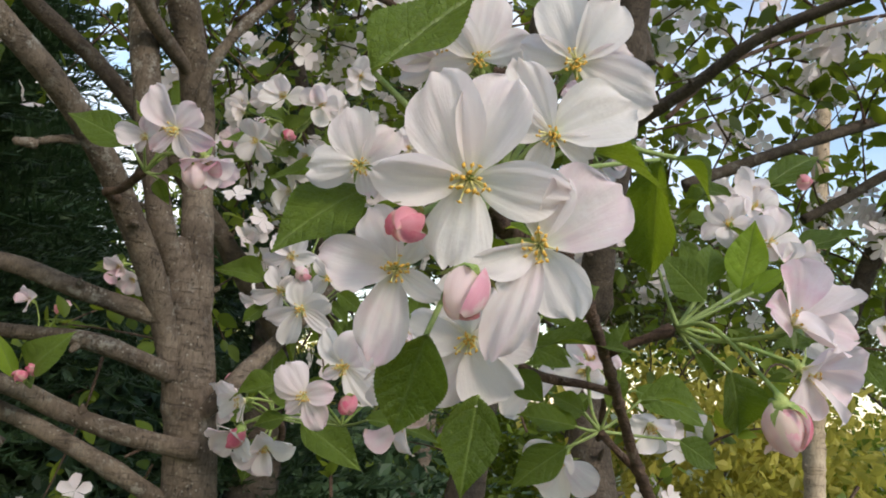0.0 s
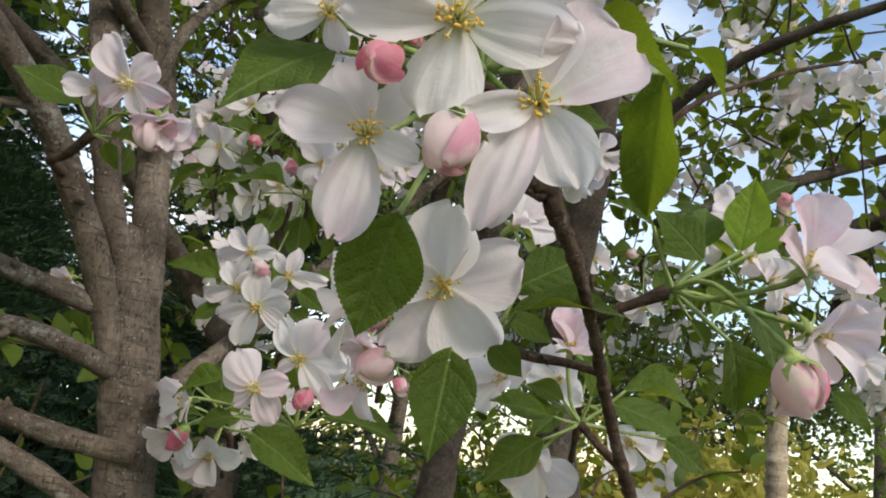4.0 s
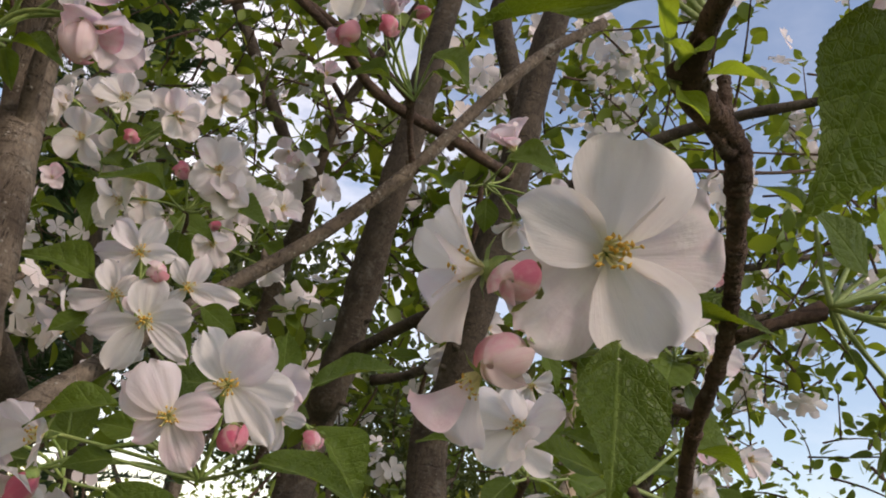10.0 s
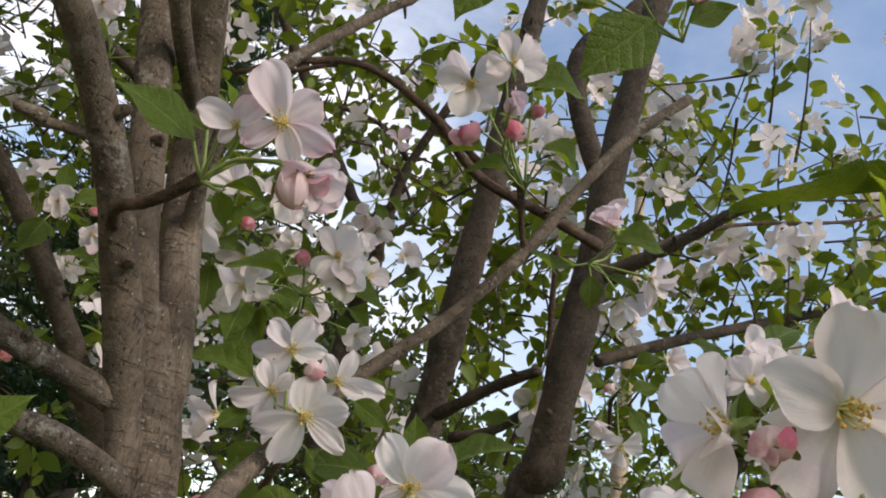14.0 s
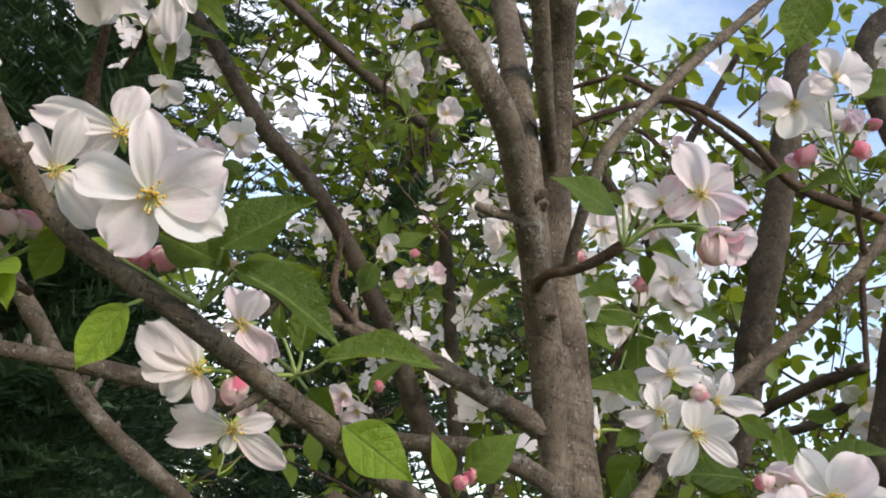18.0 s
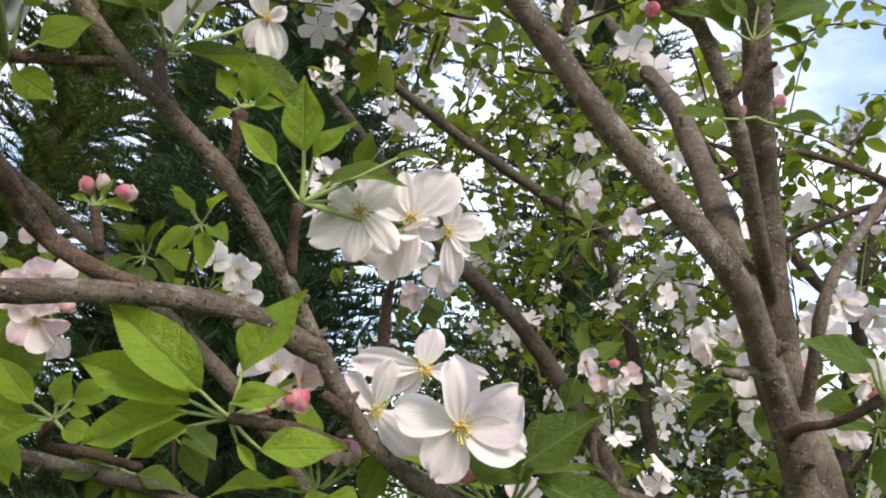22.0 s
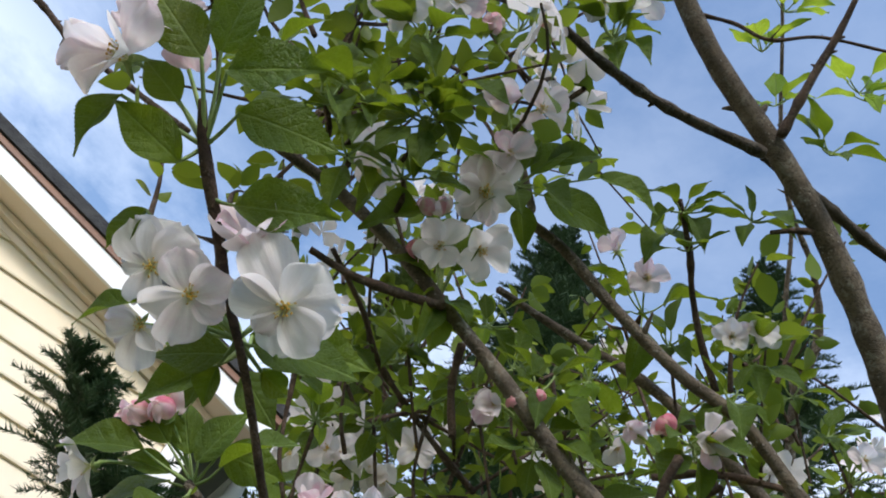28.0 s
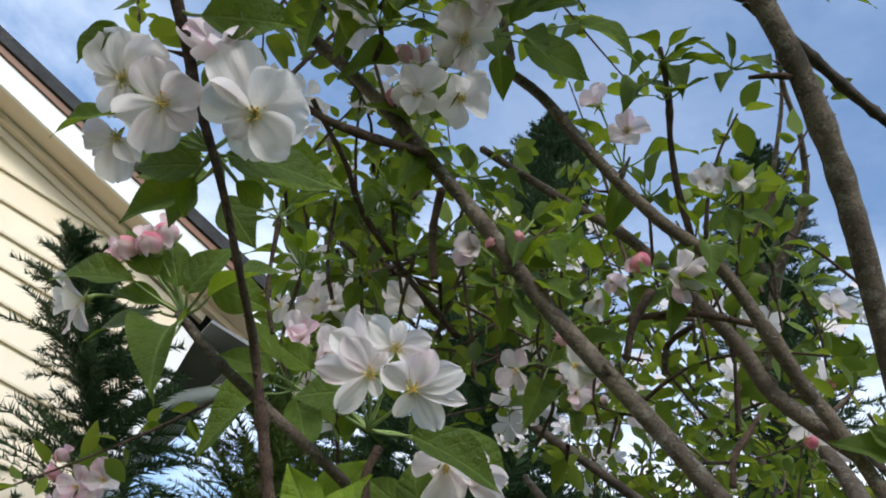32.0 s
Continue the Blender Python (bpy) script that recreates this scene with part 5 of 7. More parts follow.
leaf(tree, (-0.002, 0.553, 1.853), (0.038, 0.543, 1.867), (-0.177, -0.964, 0.198), 1.1, base=S)
leaf(tree, (-0.024, 0.560, 1.794), (-0.059, 0.562, 1.796), (-0.216, -0.734, 0.644), 0.9, base=S)
leaf(tree, (0.011, 0.551, 1.807), (0.046, 0.551, 1.802), (-0.193, -0.923, 0.333), 1.2, base=S)
leaf(tree, (-0.010, 0.554, 1.781), (-0.037, 0.546, 1.779), (-0.206, -0.863, 0.461), 0.9, base=S)
leaf(tree, (0.012, 0.547, 1.791), (0.032, 0.547, 1.789), (-0.206, -0.863, 0.461), 0.9, base=S)
leaf(tree, (0.024, 0.590, 1.747), (0.049, 0.589, 1.743), (-0.216, -0.734, 0.644), 0.9)

S = (0.078, 0.611, 1.763)
blossom(tree, (0.091, 0.598, 1.789), (-0.696, -0.668, 0.263), S, 0.044, 30, True)
blossom(tree, (0.115, 0.591, 1.754), (0.674, -0.631, -0.384), S, 0.042, 16)
blossom(tree, (0.103, 0.609, 1.740), (0.219, -0.298, -0.929), S, 0.042, 16)
leaf(tree, (0.081, 0.576, 1.767), (0.114, 0.561, 1.771), (-0.177, -0.964, 0.198), 1.2, base=S)
leaf(tree, (0.087, 0.595, 1.749), (0.122, 0.597, 1.740), (0.011, -0.904, 0.428), 0.8, base=S)
leaf(tree, (0.082, 0.614, 1.755), (0.089, 0.624, 1.733), (-0.128, -0.985, -0.118), 1.1, base=S)
leaf(tree, (0.066, 0.614, 1.759), (0.040, 0.616, 1.758), (-0.206, -0.863, 0.461), 0.9, base=S)

# big white cluster on the arching bough
S = (-0.398, 0.329, 1.588)
blossom(tree, (-0.3560, 0.3210, 1.5930), (0.423, -0.834, -0.354), S, tips=((-0.3311, 0.3164, 1.6056, 0.80), (-0.3288, 0.3236, 1.5853, 0.62), (-0.3653, 0.3256, 1.5727, 0.86), (-0.3824, 0.3145, 1.5956, 0.58), (-0.3572, 0.3008, 1.6146, 0.50),), label="large open white blossom with cream stamens")
blossom(tree, (-0.3744, 0.3189, 1.6156), (0.461, -0.788, -0.408), S, tips=((-0.3719, 0.3128, 1.6309, 0.72), (-0.4040, 0.3127, 1.6159, 0.40), (-0.3503, 0.3294, 1.6173, 0.40), (-0.3835, 0.3245, 1.6069, 0.50), (-0.3951, 0.3245, 1.6085, 0.40),))
blossom(tree, (-0.3936, 0.3208, 1.5966), (0.516, -0.784, -0.344), S, tips=((-0.4067, 0.3145, 1.6089, 0.55), (-0.3860, 0.3084, 1.6157, 0.42), (-0.3981, 0.3233, 1.5895, 0.70), (-0.3734, 0.3311, 1.5832, 0.60), (-0.4030, 0.3205, 1.6000, 0.50),))
S = (-0.339, 0.354, 1.565)
leaf(tree, (-0.331, 0.334, 1.582), (-0.301, 0.323, 1.604), (-0.284, -0.954, 0.098), 1.0, pick=0, base=S)
leaf(tree, (-0.325, 0.337, 1.576), (-0.281, 0.331, 1.565), (0.020, -0.781, 0.624), 0.9, pick=1, base=S)
leaf(tree, (-0.328, 0.341, 1.578), (-0.360, 0.339, 1.588), (0.118, -0.977, 0.177), 1.0, base=S)
leaf(tree, (-0.331, 0.355, 1.583), (-0.302, 0.356, 1.590), (-0.090, -0.732, 0.676), 0.6, base=S)
leaf(tree, (-0.391, 0.338, 1.582), (-0.402, 0.345, 1.561), (0.040, -0.999, 0.022), 1.3, base=S)
leaf(tree, (-0.363, 0.345, 1.559), (-0.373, 0.344, 1.532), (0.119, -0.985, 0.126), 1.1, True, 2, (-0.358, 0.347, 1.563))
bud(tree, (-0.367, 0.352, 1.580), (0.218, -0.957, 0.193), S, 0.014)
bud(tree, (-0.358, 0.353, 1.580), (0.312, -0.928, 0.206), S, 0.012)
bud(tree, (-0.351, 0.353, 1.583), (0.380, -0.857, 0.348), S, 0.011)

# blossoms under the bough
S = (-0.316, 0.431, 1.562)
blossom(tree, (-0.3430, 0.4187, 1.5781), (0.302, -0.922, -0.242), S, tips=((-0.3376, 0.4074, 1.5925, 0.75), (-0.3517, 0.4191, 1.5753, 0.50), (-0.3295, 0.4200, 1.5619, 0.70), (-0.3245, 0.4220, 1.5687, 0.50), (-0.3514, 0.4137, 1.5930, 0.50),), blush=True)
blossom(tree, (-0.3598, 0.4256, 1.5554), (0.340, -0.923, -0.179), S, tips=((-0.3860, 0.4172, 1.5700, 0.70), (-0.3859, 0.4237, 1.5543, 0.50), (-0.3724, 0.4280, 1.5417, 0.60), (-0.3528, 0.4293, 1.5377, 0.50), (-0.3711, 0.4203, 1.5709, 0.60),))
blossom(tree, (-0.3424, 0.4454, 1.5347), (0.288, -0.950, -0.122), S, tips=((-0.3700, 0.4433, 1.5262, 0.42), (-0.3710, 0.4415, 1.5382, 0.40), (-0.3428, 0.4462, 1.5242, 0.70), (-0.3149, 0.4489, 1.5244, 0.45), (-0.3255, 0.4436, 1.5428, 0.50),))
bud(tree, (-0.340, 0.425, 1.550), (0.427, -0.812, -0.398), S, 0.020, False)
leaf(tree, (-0.302, 0.419, 1.568), (-0.255, 0.403, 1.582), (-0.082, -0.762, 0.642), 0.85, pick=1, base=S)
leaf(tree, (-0.315, 0.427, 1.572), (-0.316, 0.417, 1.597), (-0.208, -0.885, -0.416), 1.3, base=S)
leaf(tree, (-0.324, 0.424, 1.576), (-0.331, 0.418, 1.590), (-0.208, -0.885, -0.416), 1.0, base=S)
leaf(tree, (-0.310, 0.434, 1.557), (-0.294, 0.429, 1.546), (0.024, -0.994, 0.109), 1.0, base=S)
leaf(tree, (-0.286, 0.411, 1.540), (-0.252, 0.411, 1.523), (0.119, -0.985, 0.126), 1.1, True, 2, (-0.289, 0.420, 1.531))
S = (-0.235, 0.467, 1.524)
leaf(tree, (-0.231, 0.453, 1.533), (-0.212, 0.441, 1.554), (-0.047, -0.995, -0.091), 1.2, base=S)
leaf(tree, (-0.238, 0.454, 1.529), (-0.248, 0.444, 1.549), (0.302, -0.925, -0.232), 0.9, True, base=S)
bud(tree, (-0.233, 0.449, 1.530), (-0.001, -0.970, 0.241), S, 0.010)
bud(tree, (-0.229, 0.453, 1.534), (0.292, -0.893, 0.343), S, 0.010)

# cluster above the bough
S = (-0.413, 0.251, 1.657)
blossom(tree, (-0.3980, 0.2730, 1.6660), (0.366, -0.842, -0.397), S, tips=((-0.4160, 0.2712, 1.6508, 0.62), (-0.4091, 0.2652, 1.6720, 0.70), (-0.3855, 0.2688, 1.6789, 0.70), (-0.3838, 0.2831, 1.6535, 0.60), (-0.3987, 0.2806, 1.6471, 0.60),))
blossom(tree, (-0.3821, 0.2911, 1.6730), (0.308, -0.862, -0.403), S, tips=((-0.3660, 0.2852, 1.6926, 0.75), (-0.3843, 0.2811, 1.6895, 0.60), (-0.3845, 0.2999, 1.6497, 0.50), (-0.3970, 0.2807, 1.6768, 0.60), (-0.3711, 0.2936, 1.6716, 0.50),))
blossom(tree, (-0.3691, 0.3054, 1.6742), (0.265, -0.879, -0.396), S, tips=((-0.3547, 0.3068, 1.6805, 0.80), (-0.3657, 0.3160, 1.6551, 0.45), (-0.3660, 0.2989, 1.6853, 0.60), (-0.3810, 0.3015, 1.6696, 0.40), (-0.3608, 0.3124, 1.6675, 0.50),))
blossom(tree, (-0.388, 0.298, 1.668), (0.328, -0.324, -0.887), S, 0.036, 20)
leaf(tree, (-0.405, 0.254, 1.668), (-0.377, 0.259, 1.679), (0.184, -0.817, 0.547), 1.0, pick=1, base=S)
leaf(tree, (-0.412, 0.242, 1.674), (-0.410, 0.224, 1.697), (0.134, -0.870, -0.475), 1.0, True, 2, S)
leaf(tree, (-0.409, 0.245, 1.672), (-0.392, 0.237, 1.686), (-0.205, -0.941, -0.268), 0.8, True, 0, S)
leaf(tree, (-0.422, 0.241, 1.668), (-0.432, 0.225, 1.679), (0.525, -0.823, -0.219), 0.9, True, 1, S)
leaf(tree, (-0.369, 0.315, 1.673), (-0.348, 0.323, 1.674), (0.254, -0.920, 0.299), 0.9, base=S)
leaf(tree, (-0.380, 0.257, 1.681), (-0.367, 0.259, 1.687), (0.184, -0.817, 0.547), 0.6, base=S)
branch(tree, "twig", [(-0.420, 0.270, 1.635, 0.0020), (-0.418, 0.261, 1.646, 0.0020), (-0.414, 0.251, 1.656, 0.0023)], bark_twig, "", 10, 0.1)
S = (-0.474, 0.221, 1.710)
blossom(tree, (-0.4400, 0.1960, 1.7340), (0.495, -0.625, -0.603), S, tips=((-0.4558, 0.1846, 1.7430, 0.75), (-0.4424, 0.1976, 1.7257, 0.50), (-0.4187, 0.2015, 1.7349, 0.60), (-0.4206, 0.2058, 1.7255, 0.50), (-0.4319, 0.1923, 1.7466, 0.70),))
blossom(tree, (-0.4429, 0.2358, 1.7393), (0.462, -0.681, -0.568), S, tips=((-0.4381, 0.2444, 1.7232, 0.70), (-0.4344, 0.2359, 1.7433, 0.60), (-0.4509, 0.2387, 1.7280, 0.60), (-0.4467, 0.2268, 1.7471, 0.60),))
blossom(tree, (-0.472, 0.220, 1.747), (-0.121, -0.874, -0.470), S, 0.042, 14)
leaf(tree, (-0.470, 0.207, 1.717), (-0.471, 0.186, 1.742), (0.240, -0.851, -0.467), 1.2, pick=2, base=S)
leaf(tree, (-0.479, 0.207, 1.721), (-0.501, 0.191, 1.734), (0.525, -0.823, -0.219), 1.2, base=S)
leaf(tree, (-0.467, 0.223, 1.712), (-0.410, 0.248, 1.707), (0.158, -0.770, 0.618), 0.7, pick=1, base=S)
leaf(tree, (-0.452, 0.186, 1.756), (-0.418, 0.208, 1.743), (0.237, -0.898, 0.371), 0.9, pick=1, base=(-0.471, 0.185, 1.765))
branch(tree, "twig", [(-0.458, 0.221, 1.679, 0.0021), (-0.470, 0.219, 1.695, 0.0024), (-0.475, 0.221, 1.711, 0.0024)], bark_twig, "", 10, 0.1)
branch(tree, "twig", [(-0.471, 0.200, 1.687, 0.0022), (-0.490, 0.193, 1.683, 0.0022), (-0.507, 0.187, 1.681, 0.0026)], bark_twig, "", 10, 0.1)
S = (-0.509, 0.187, 1.680)
for foot, tip in (((-0.515, 0.174, 1.700), (-0.525, 0.158, 1.720)), ((-0.509, 0.170, 1.700), (-0.476, 0.159, 1.722)), ((-0.507, 0.190, 1.676), (-0.489, 0.196, 1.667)), ((-0.495, 0.184, 1.684), (-0.476, 0.186, 1.695)), ((-0.508, 0.182, 1.701), (-0.497, 0.182, 1.708)), ((-0.528, 0.170, 1.685), (-0.542, 0.159, 1.673))):
    leaf(tree, foot, tip, (0.326, -0.933, -0.154), 1.1, True, 2, S)
blossom(tree, (-0.526, 0.174, 1.659), (0.137, -0.818, -0.559), S, 0.044, 20)
blossom(tree, (-0.4925, 0.1222, 1.6390), (0.705, -0.598, -0.380), S, tips=((-0.4990, 0.1130, 1.6478, 0.60), (-0.4865, 0.1176, 1.6495, 0.75), (-0.4803, 0.1246, 1.6426, 0.60), (-0.4986, 0.1212, 1.6338, 0.60), (-0.4893, 0.1291, 1.6283, 0.60),), blush=True)
blossom(tree, (-0.4788, 0.1320, 1.6350), (0.671, -0.641, -0.372), S, tips=((-0.4820, 0.1243, 1.6442, 0.60), (-0.4702, 0.1342, 1.6368, 0.60), (-0.4820, 0.1365, 1.6227, 0.75), (-0.4940, 0.1302, 1.6235, 0.70), (-0.4717, 0.1406, 1.6243, 0.50),))
blossom(tree, (-0.4727, 0.1476, 1.6299), (0.641, -0.682, -0.350), S, tips=((-0.4797, 0.1495, 1.6201, 0.80), (-0.4600, 0.1517, 1.6314, 0.60), (-0.4663, 0.1452, 1.6388, 0.50), (-0.4830, 0.1450, 1.6245, 0.50),))
leaf(tree, (-0.465, 0.126, 1.662), (-0.475, 0.104, 1.683), (0.449, -0.773, -0.448), 1.3, True, 2, S)
leaf(tree, (-0.462, 0.129, 1.660), (-0.443, 0.120, 1.687), (-0.098, -0.835, -0.541), 1.0, True, 0, S)
leaf(tree, (-0.456, 0.131, 1.661), (-0.440, 0.138, 1.666), (0.451, -0.858, -0.244), 1.5, True, 2, S)
leaf(tree, (-0.474, 0.116, 1.649), (-0.489, 0.105, 1.651), (0.436, -0.898, -0.064), 1.2, True, 1, S)

# open white cluster of the upper view
S = (-0.468, 0.140, 1.726)
blossom(tree, (-0.4214, 0.1057, 1.7187), (0.462, -0.706, -0.536), S, tips=((-0.4140, 0.1217, 1.7086, 0.62), (-0.4293, 0.1100, 1.7081, 0.55), (-0.4010, 0.1175, 1.7200, 0.32), (-0.4004, 0.1061, 1.7283, 0.60), (-0.4115, 0.0955, 1.7308, 0.70), (-0.4298, 0.0921, 1.7224, 0.75),), label="white blossom flushed pale pink")
blossom(tree, (-0.4401, 0.0959, 1.7222), (0.511, -0.669, -0.540), S, tips=((-0.4602, 0.0826, 1.7170, 0.50), (-0.4552, 0.0993, 1.7066, 0.50), (-0.4466, 0.0796, 1.7303, 0.75), (-0.4325, 0.0902, 1.7286, 0.60), (-0.4378, 0.1035, 1.7158, 0.60),))
blossom(tree, (-0.4304, 0.0960, 1.7356), (0.479, -0.664, -0.575), S, tips=((-0.4394, 0.0817, 1.7405, 0.75), (-0.4269, 0.0881, 1.7442, 0.60), (-0.4155, 0.0998, 1.7406, 0.80), (-0.4417, 0.0923, 1.7272, 0.60), (-0.4189, 0.1054, 1.7304, 0.60),))
blossom(tree, (-0.468, 0.117, 1.759), (-0.054, -0.914, -0.402), S, 0.042, 16)
blossom(tree, (-0.449, 0.185, 1.736), (0.549, -0.229, -0.804), S, 0.044, 12)
leaf(tree, (-0.459, 0.116, 1.730), (-0.490, 0.100, 1.724), (0.446, -0.895, 0.004), 1.0, pick=2, base=S)
leaf(tree, (-0.447, 0.147, 1.726), (-0.404, 0.172, 1.718), (0.418, -0.897, 0.143), 0.9, pick=1, base=S)
leaf(tree, (-0.474, 0.135, 1.733), (-0.486, 0.142, 1.720), (0.466, -0.874, -0.135), 1.0, base=S)
leaf(tree, (-0.497, 0.116, 1.749), (-0.511, 0.098, 1.755), (0.474, -0.854, -0.217), 1.2, base=S)
leaf(tree, (-0.514, 0.110, 1.744), (-0.539, 0.088, 1.745), (0.418, -0.897, 0.143), 0.9, base=S)
branch(tree, "twig", [(-0.464, 0.155, 1.689, 0.0024), (-0.464, 0.145, 1.702, 0.0022), (-0.460, 0.143, 1.717, 0.0021)], bark_twig, "", 10, 0.1)

# big cluster near the house side
S = (-0.448, -0.025, 1.735)
blossom(tree, (-0.4676, -0.0609, 1.7398), (0.711, -0.261, -0.653), S, tips=((-0.4703, -0.0776, 1.7482, 0.96), (-0.4556, -0.0701, 1.7509, 1.09), (-0.4762, -0.0663, 1.7368, 0.77), (-0.4726, -0.0519, 1.7297, 0.90), (-0.4496, -0.0595, 1.7467, 1.02),))
blossom(tree, (-0.4508, -0.0501, 1.7313), (0.689, -0.310, -0.656), S, tips=((-0.4366, -0.0496, 1.7371, 0.90), (-0.4405, -0.0406, 1.7298, 0.90), (-0.4577, -0.0386, 1.7181, 0.90), (-0.4667, -0.0542, 1.7247, 0.77), (-0.4487, -0.0645, 1.7389, 1.02),))
blossom(tree, (-0.4199, -0.0339, 1.7340), (0.612, -0.379, -0.694), S, tips=((-0.4250, -0.0573, 1.7486, 0.70), (-0.4332, -0.0485, 1.7338, 0.77), (-0.4058, -0.0405, 1.7447, 0.96), (-0.4020, -0.0252, 1.7364, 0.90), (-0.4124, -0.0186, 1.7269, 0.90), (-0.4240, -0.0226, 1.7224, 0.90), (-0.4295, -0.0327, 1.7262, 0.77),), label="broad white blossom with yellow centre")
blossom(tree, (-0.436, -0.046, 1.756), (0.350, -0.922, -0.164), S, 0.044, 30, True)
blossom(tree, (-0.4777, -0.0447, 1.7284), (0.732, -0.308, -0.608), S, tips=((-0.4895, -0.0513, 1.7256, 0.90), (-0.4867, -0.0425, 1.7219, 0.77), (-0.4823, -0.0319, 1.7182, 0.77), (-0.4733, -0.0350, 1.7236, 0.77),))
leaf(tree, (-0.468, -0.077, 1.755), (-0.482, -0.074, 1.740), (0.296, -0.834, -0.466), 1.3, pick=0, base=S)
leaf(tree, (-0.472, -0.052, 1.731), (-0.493, -0.064, 1.721), (0.398, -0.899, 0.182), 0.8, pick=1, base=S)
leaf(tree, (-0.453, -0.021, 1.732), (-0.475, -0.037, 1.724), (0.473, -0.852, -0.226), 1.0, pick=2, base=S)
leaf(tree, (-0.442, -0.022, 1.733), (-0.406, -0.004, 1.735), (0.431, -0.901, 0.050), 0.9, pick=2, base=S)
leaf(tree, (-0.443, -0.012, 1.730), (-0.438, 0.003, 1.729), (0.475, -0.713, -0.515), 1.2, base=S)
leaf(tree, (-0.457, -0.020, 1.728), (-0.467, -0.012, 1.716), (0.475, -0.713, -0.515), 1.2, base=S)
leaf(tree, (-0.435, -0.067, 1.758), (-0.399, -0.050, 1.762), (0.478, -0.772, -0.418), 0.9, pick=0, base=(-0.445, -0.071, 1.762))
S = (-0.443, -0.087, 1.772)
blossom(tree, (-0.458, -0.126, 1.780), (0.149, -0.628, -0.764), S, 0.046, 18)
blossom(tree, (-0.450, -0.123, 1.801), (0.473, -0.670, -0.572), S, 0.042, 24, True)
leaf(tree, (-0.433, -0.114, 1.786), (-0.439, -0.141, 1.792), (0.531, -0.474, -0.702), 1.2, pick=2, base=S)
leaf(tree, (-0.449, -0.087, 1.763), (-0.457, -0.117, 1.762), (0.639, -0.502, -0.583), 1.0, pick=0, base=S)
leaf(tree, (-0.458, -0.116, 1.768), (-0.478, -0.113, 1.749), (0.465, -0.854, -0.235), 1.0, pick=1, base=S)
leaf(tree, (-0.426, -0.093, 1.778), (-0.392, -0.073, 1.773), (0.391, -0.808, -0.440), 0.9, pick=2, base=S)
leaf(tree, (-0.427, -0.107, 1.786), (-0.388, -0.095, 1.787), (0.387, -0.764, -0.516), 0.9, pick=0, base=S)
leaf(tree, (-0.447, -0.104, 1.779), (-0.452, -0.124, 1.782), (0.556, -0.555, -0.619), 1.2, pick=2, base=S)
leaf(tree, (-0.430, -0.112, 1.793), (-0.406, -0.133, 1.805), (0.248, -0.601, -0.759), 1.0, base=S)
leaves(tree, (-0.447, -0.020, 1.735), (((-0.481, -0.011, 1.763), (-0.500, -0.027, 1.747)), ((-0.487, 0.000, 1.765), (-0.506, -0.020, 1.752)), ((-0.488, -0.003, 1.751), (-0.508, -0.015, 1.730)), ((-0.493, -0.000, 1.760), (-0.498, 0.001, 1.738)), ((-0.490, -0.003, 1.782), (-0.493, -0.019, 1.775)), ((-0.472, -0.006, 1.765), (-0.424, 0.011, 1.764)), ((-0.489, 0.013, 1.766), (-0.472, 0.027, 1.746))), (0.40, -0.80, -0.30), 0.95)
bud(tree, (-0.446, -0.054, 1.765), (0.733, -0.581, -0.354), (-0.446, -0.052, 1.751), 0.017, False)

# clusters in the middle of the upper view
S = (-0.493, 0.120, 1.959)
blossom(tree, (-0.482, 0.089, 1.971), (0.314, -0.397, -0.862), S, 0.044, 12)
blossom(tree, (-0.461, 0.104, 1.979), (0.709, -0.031, -0.705), S, 0.046, 10)
bud(tree, (-0.499, 0.085, 1.969), (-0.247, -0.601, -0.760), S, 0.018, True)
bud(tree, (-0.488, 0.066, 1.991), (0.262, -0.894, -0.364), S, 0.019, False)
bud(tree, (-0.480, 0.073, 1.998), (0.660, -0.708, -0.253), S, 0.019, False)
whorl(tree, S, (0.467, -0.620, -0.630), 6, 0.034, 7)
S = (-0.440, 0.094, 2.040)
blossom(tree, (-0.4560, 0.0820, 2.0210), (0.368, -0.390, -0.844), S, tips=((-0.4743, 0.0706, 2.0160, 1.02), (-0.4728, 0.0886, 2.0045, 0.96), (-0.4384, 0.0946, 2.0207, 1.02), (-0.4370, 0.0658, 2.0414, 0.96), (-0.4587, 0.0582, 2.0319, 0.96), (-0.4595, 0.0997, 2.0038, 0.64),))
blossom(tree, (-0.440, 0.073, 2.051), (0.563, -0.623, -0.543), S, 0.040, 24, True)
blossom(tree, (-0.415, 0.060, 2.085), (0.627, -0.424, -0.653), S, 0.044, 14, True)
blossom(tree, (-0.440, 0.047, 2.091), (0.169, -0.700, -0.694), S, 0.042, 22, True)
blossom(tree, (-0.521, 0.033, 2.043), (-0.103, -0.590, -0.800), S, 0.048, 18)
blossom(tree, (-0.535, 0.049, 2.039), (0.015, -0.260, -0.966), S, 0.040, 18)
leaf(tree, (-0.421, 0.103, 2.032), (-0.378, 0.139, 2.030), (0.471, -0.831, -0.295), 1.0, pick=2, base=S)
leaf(tree, (-0.384, 0.112, 2.054), (-0.344, 0.142, 2.052), (0.429, -0.903, -0.025), 0.9, pick=1, base=S)
leaf(tree, (-0.416, 0.090, 2.055), (-0.378, 0.097, 2.072), (0.477, -0.796, -0.372), 1.0, base=S)
leaf(tree, (-0.491, 0.068, 1.989), (-0.524, 0.046, 1.970), (0.471, -0.831, -0.295), 1.0, base=S)
whorl(tree, S, (0.467, -0.620, -0.630), 8, 0.034, 8)
S = (-0.471, 0.025, 2.037)
whorl(tree, S, (0.476, -0.692, -0.543), 8, 0.034, 9)
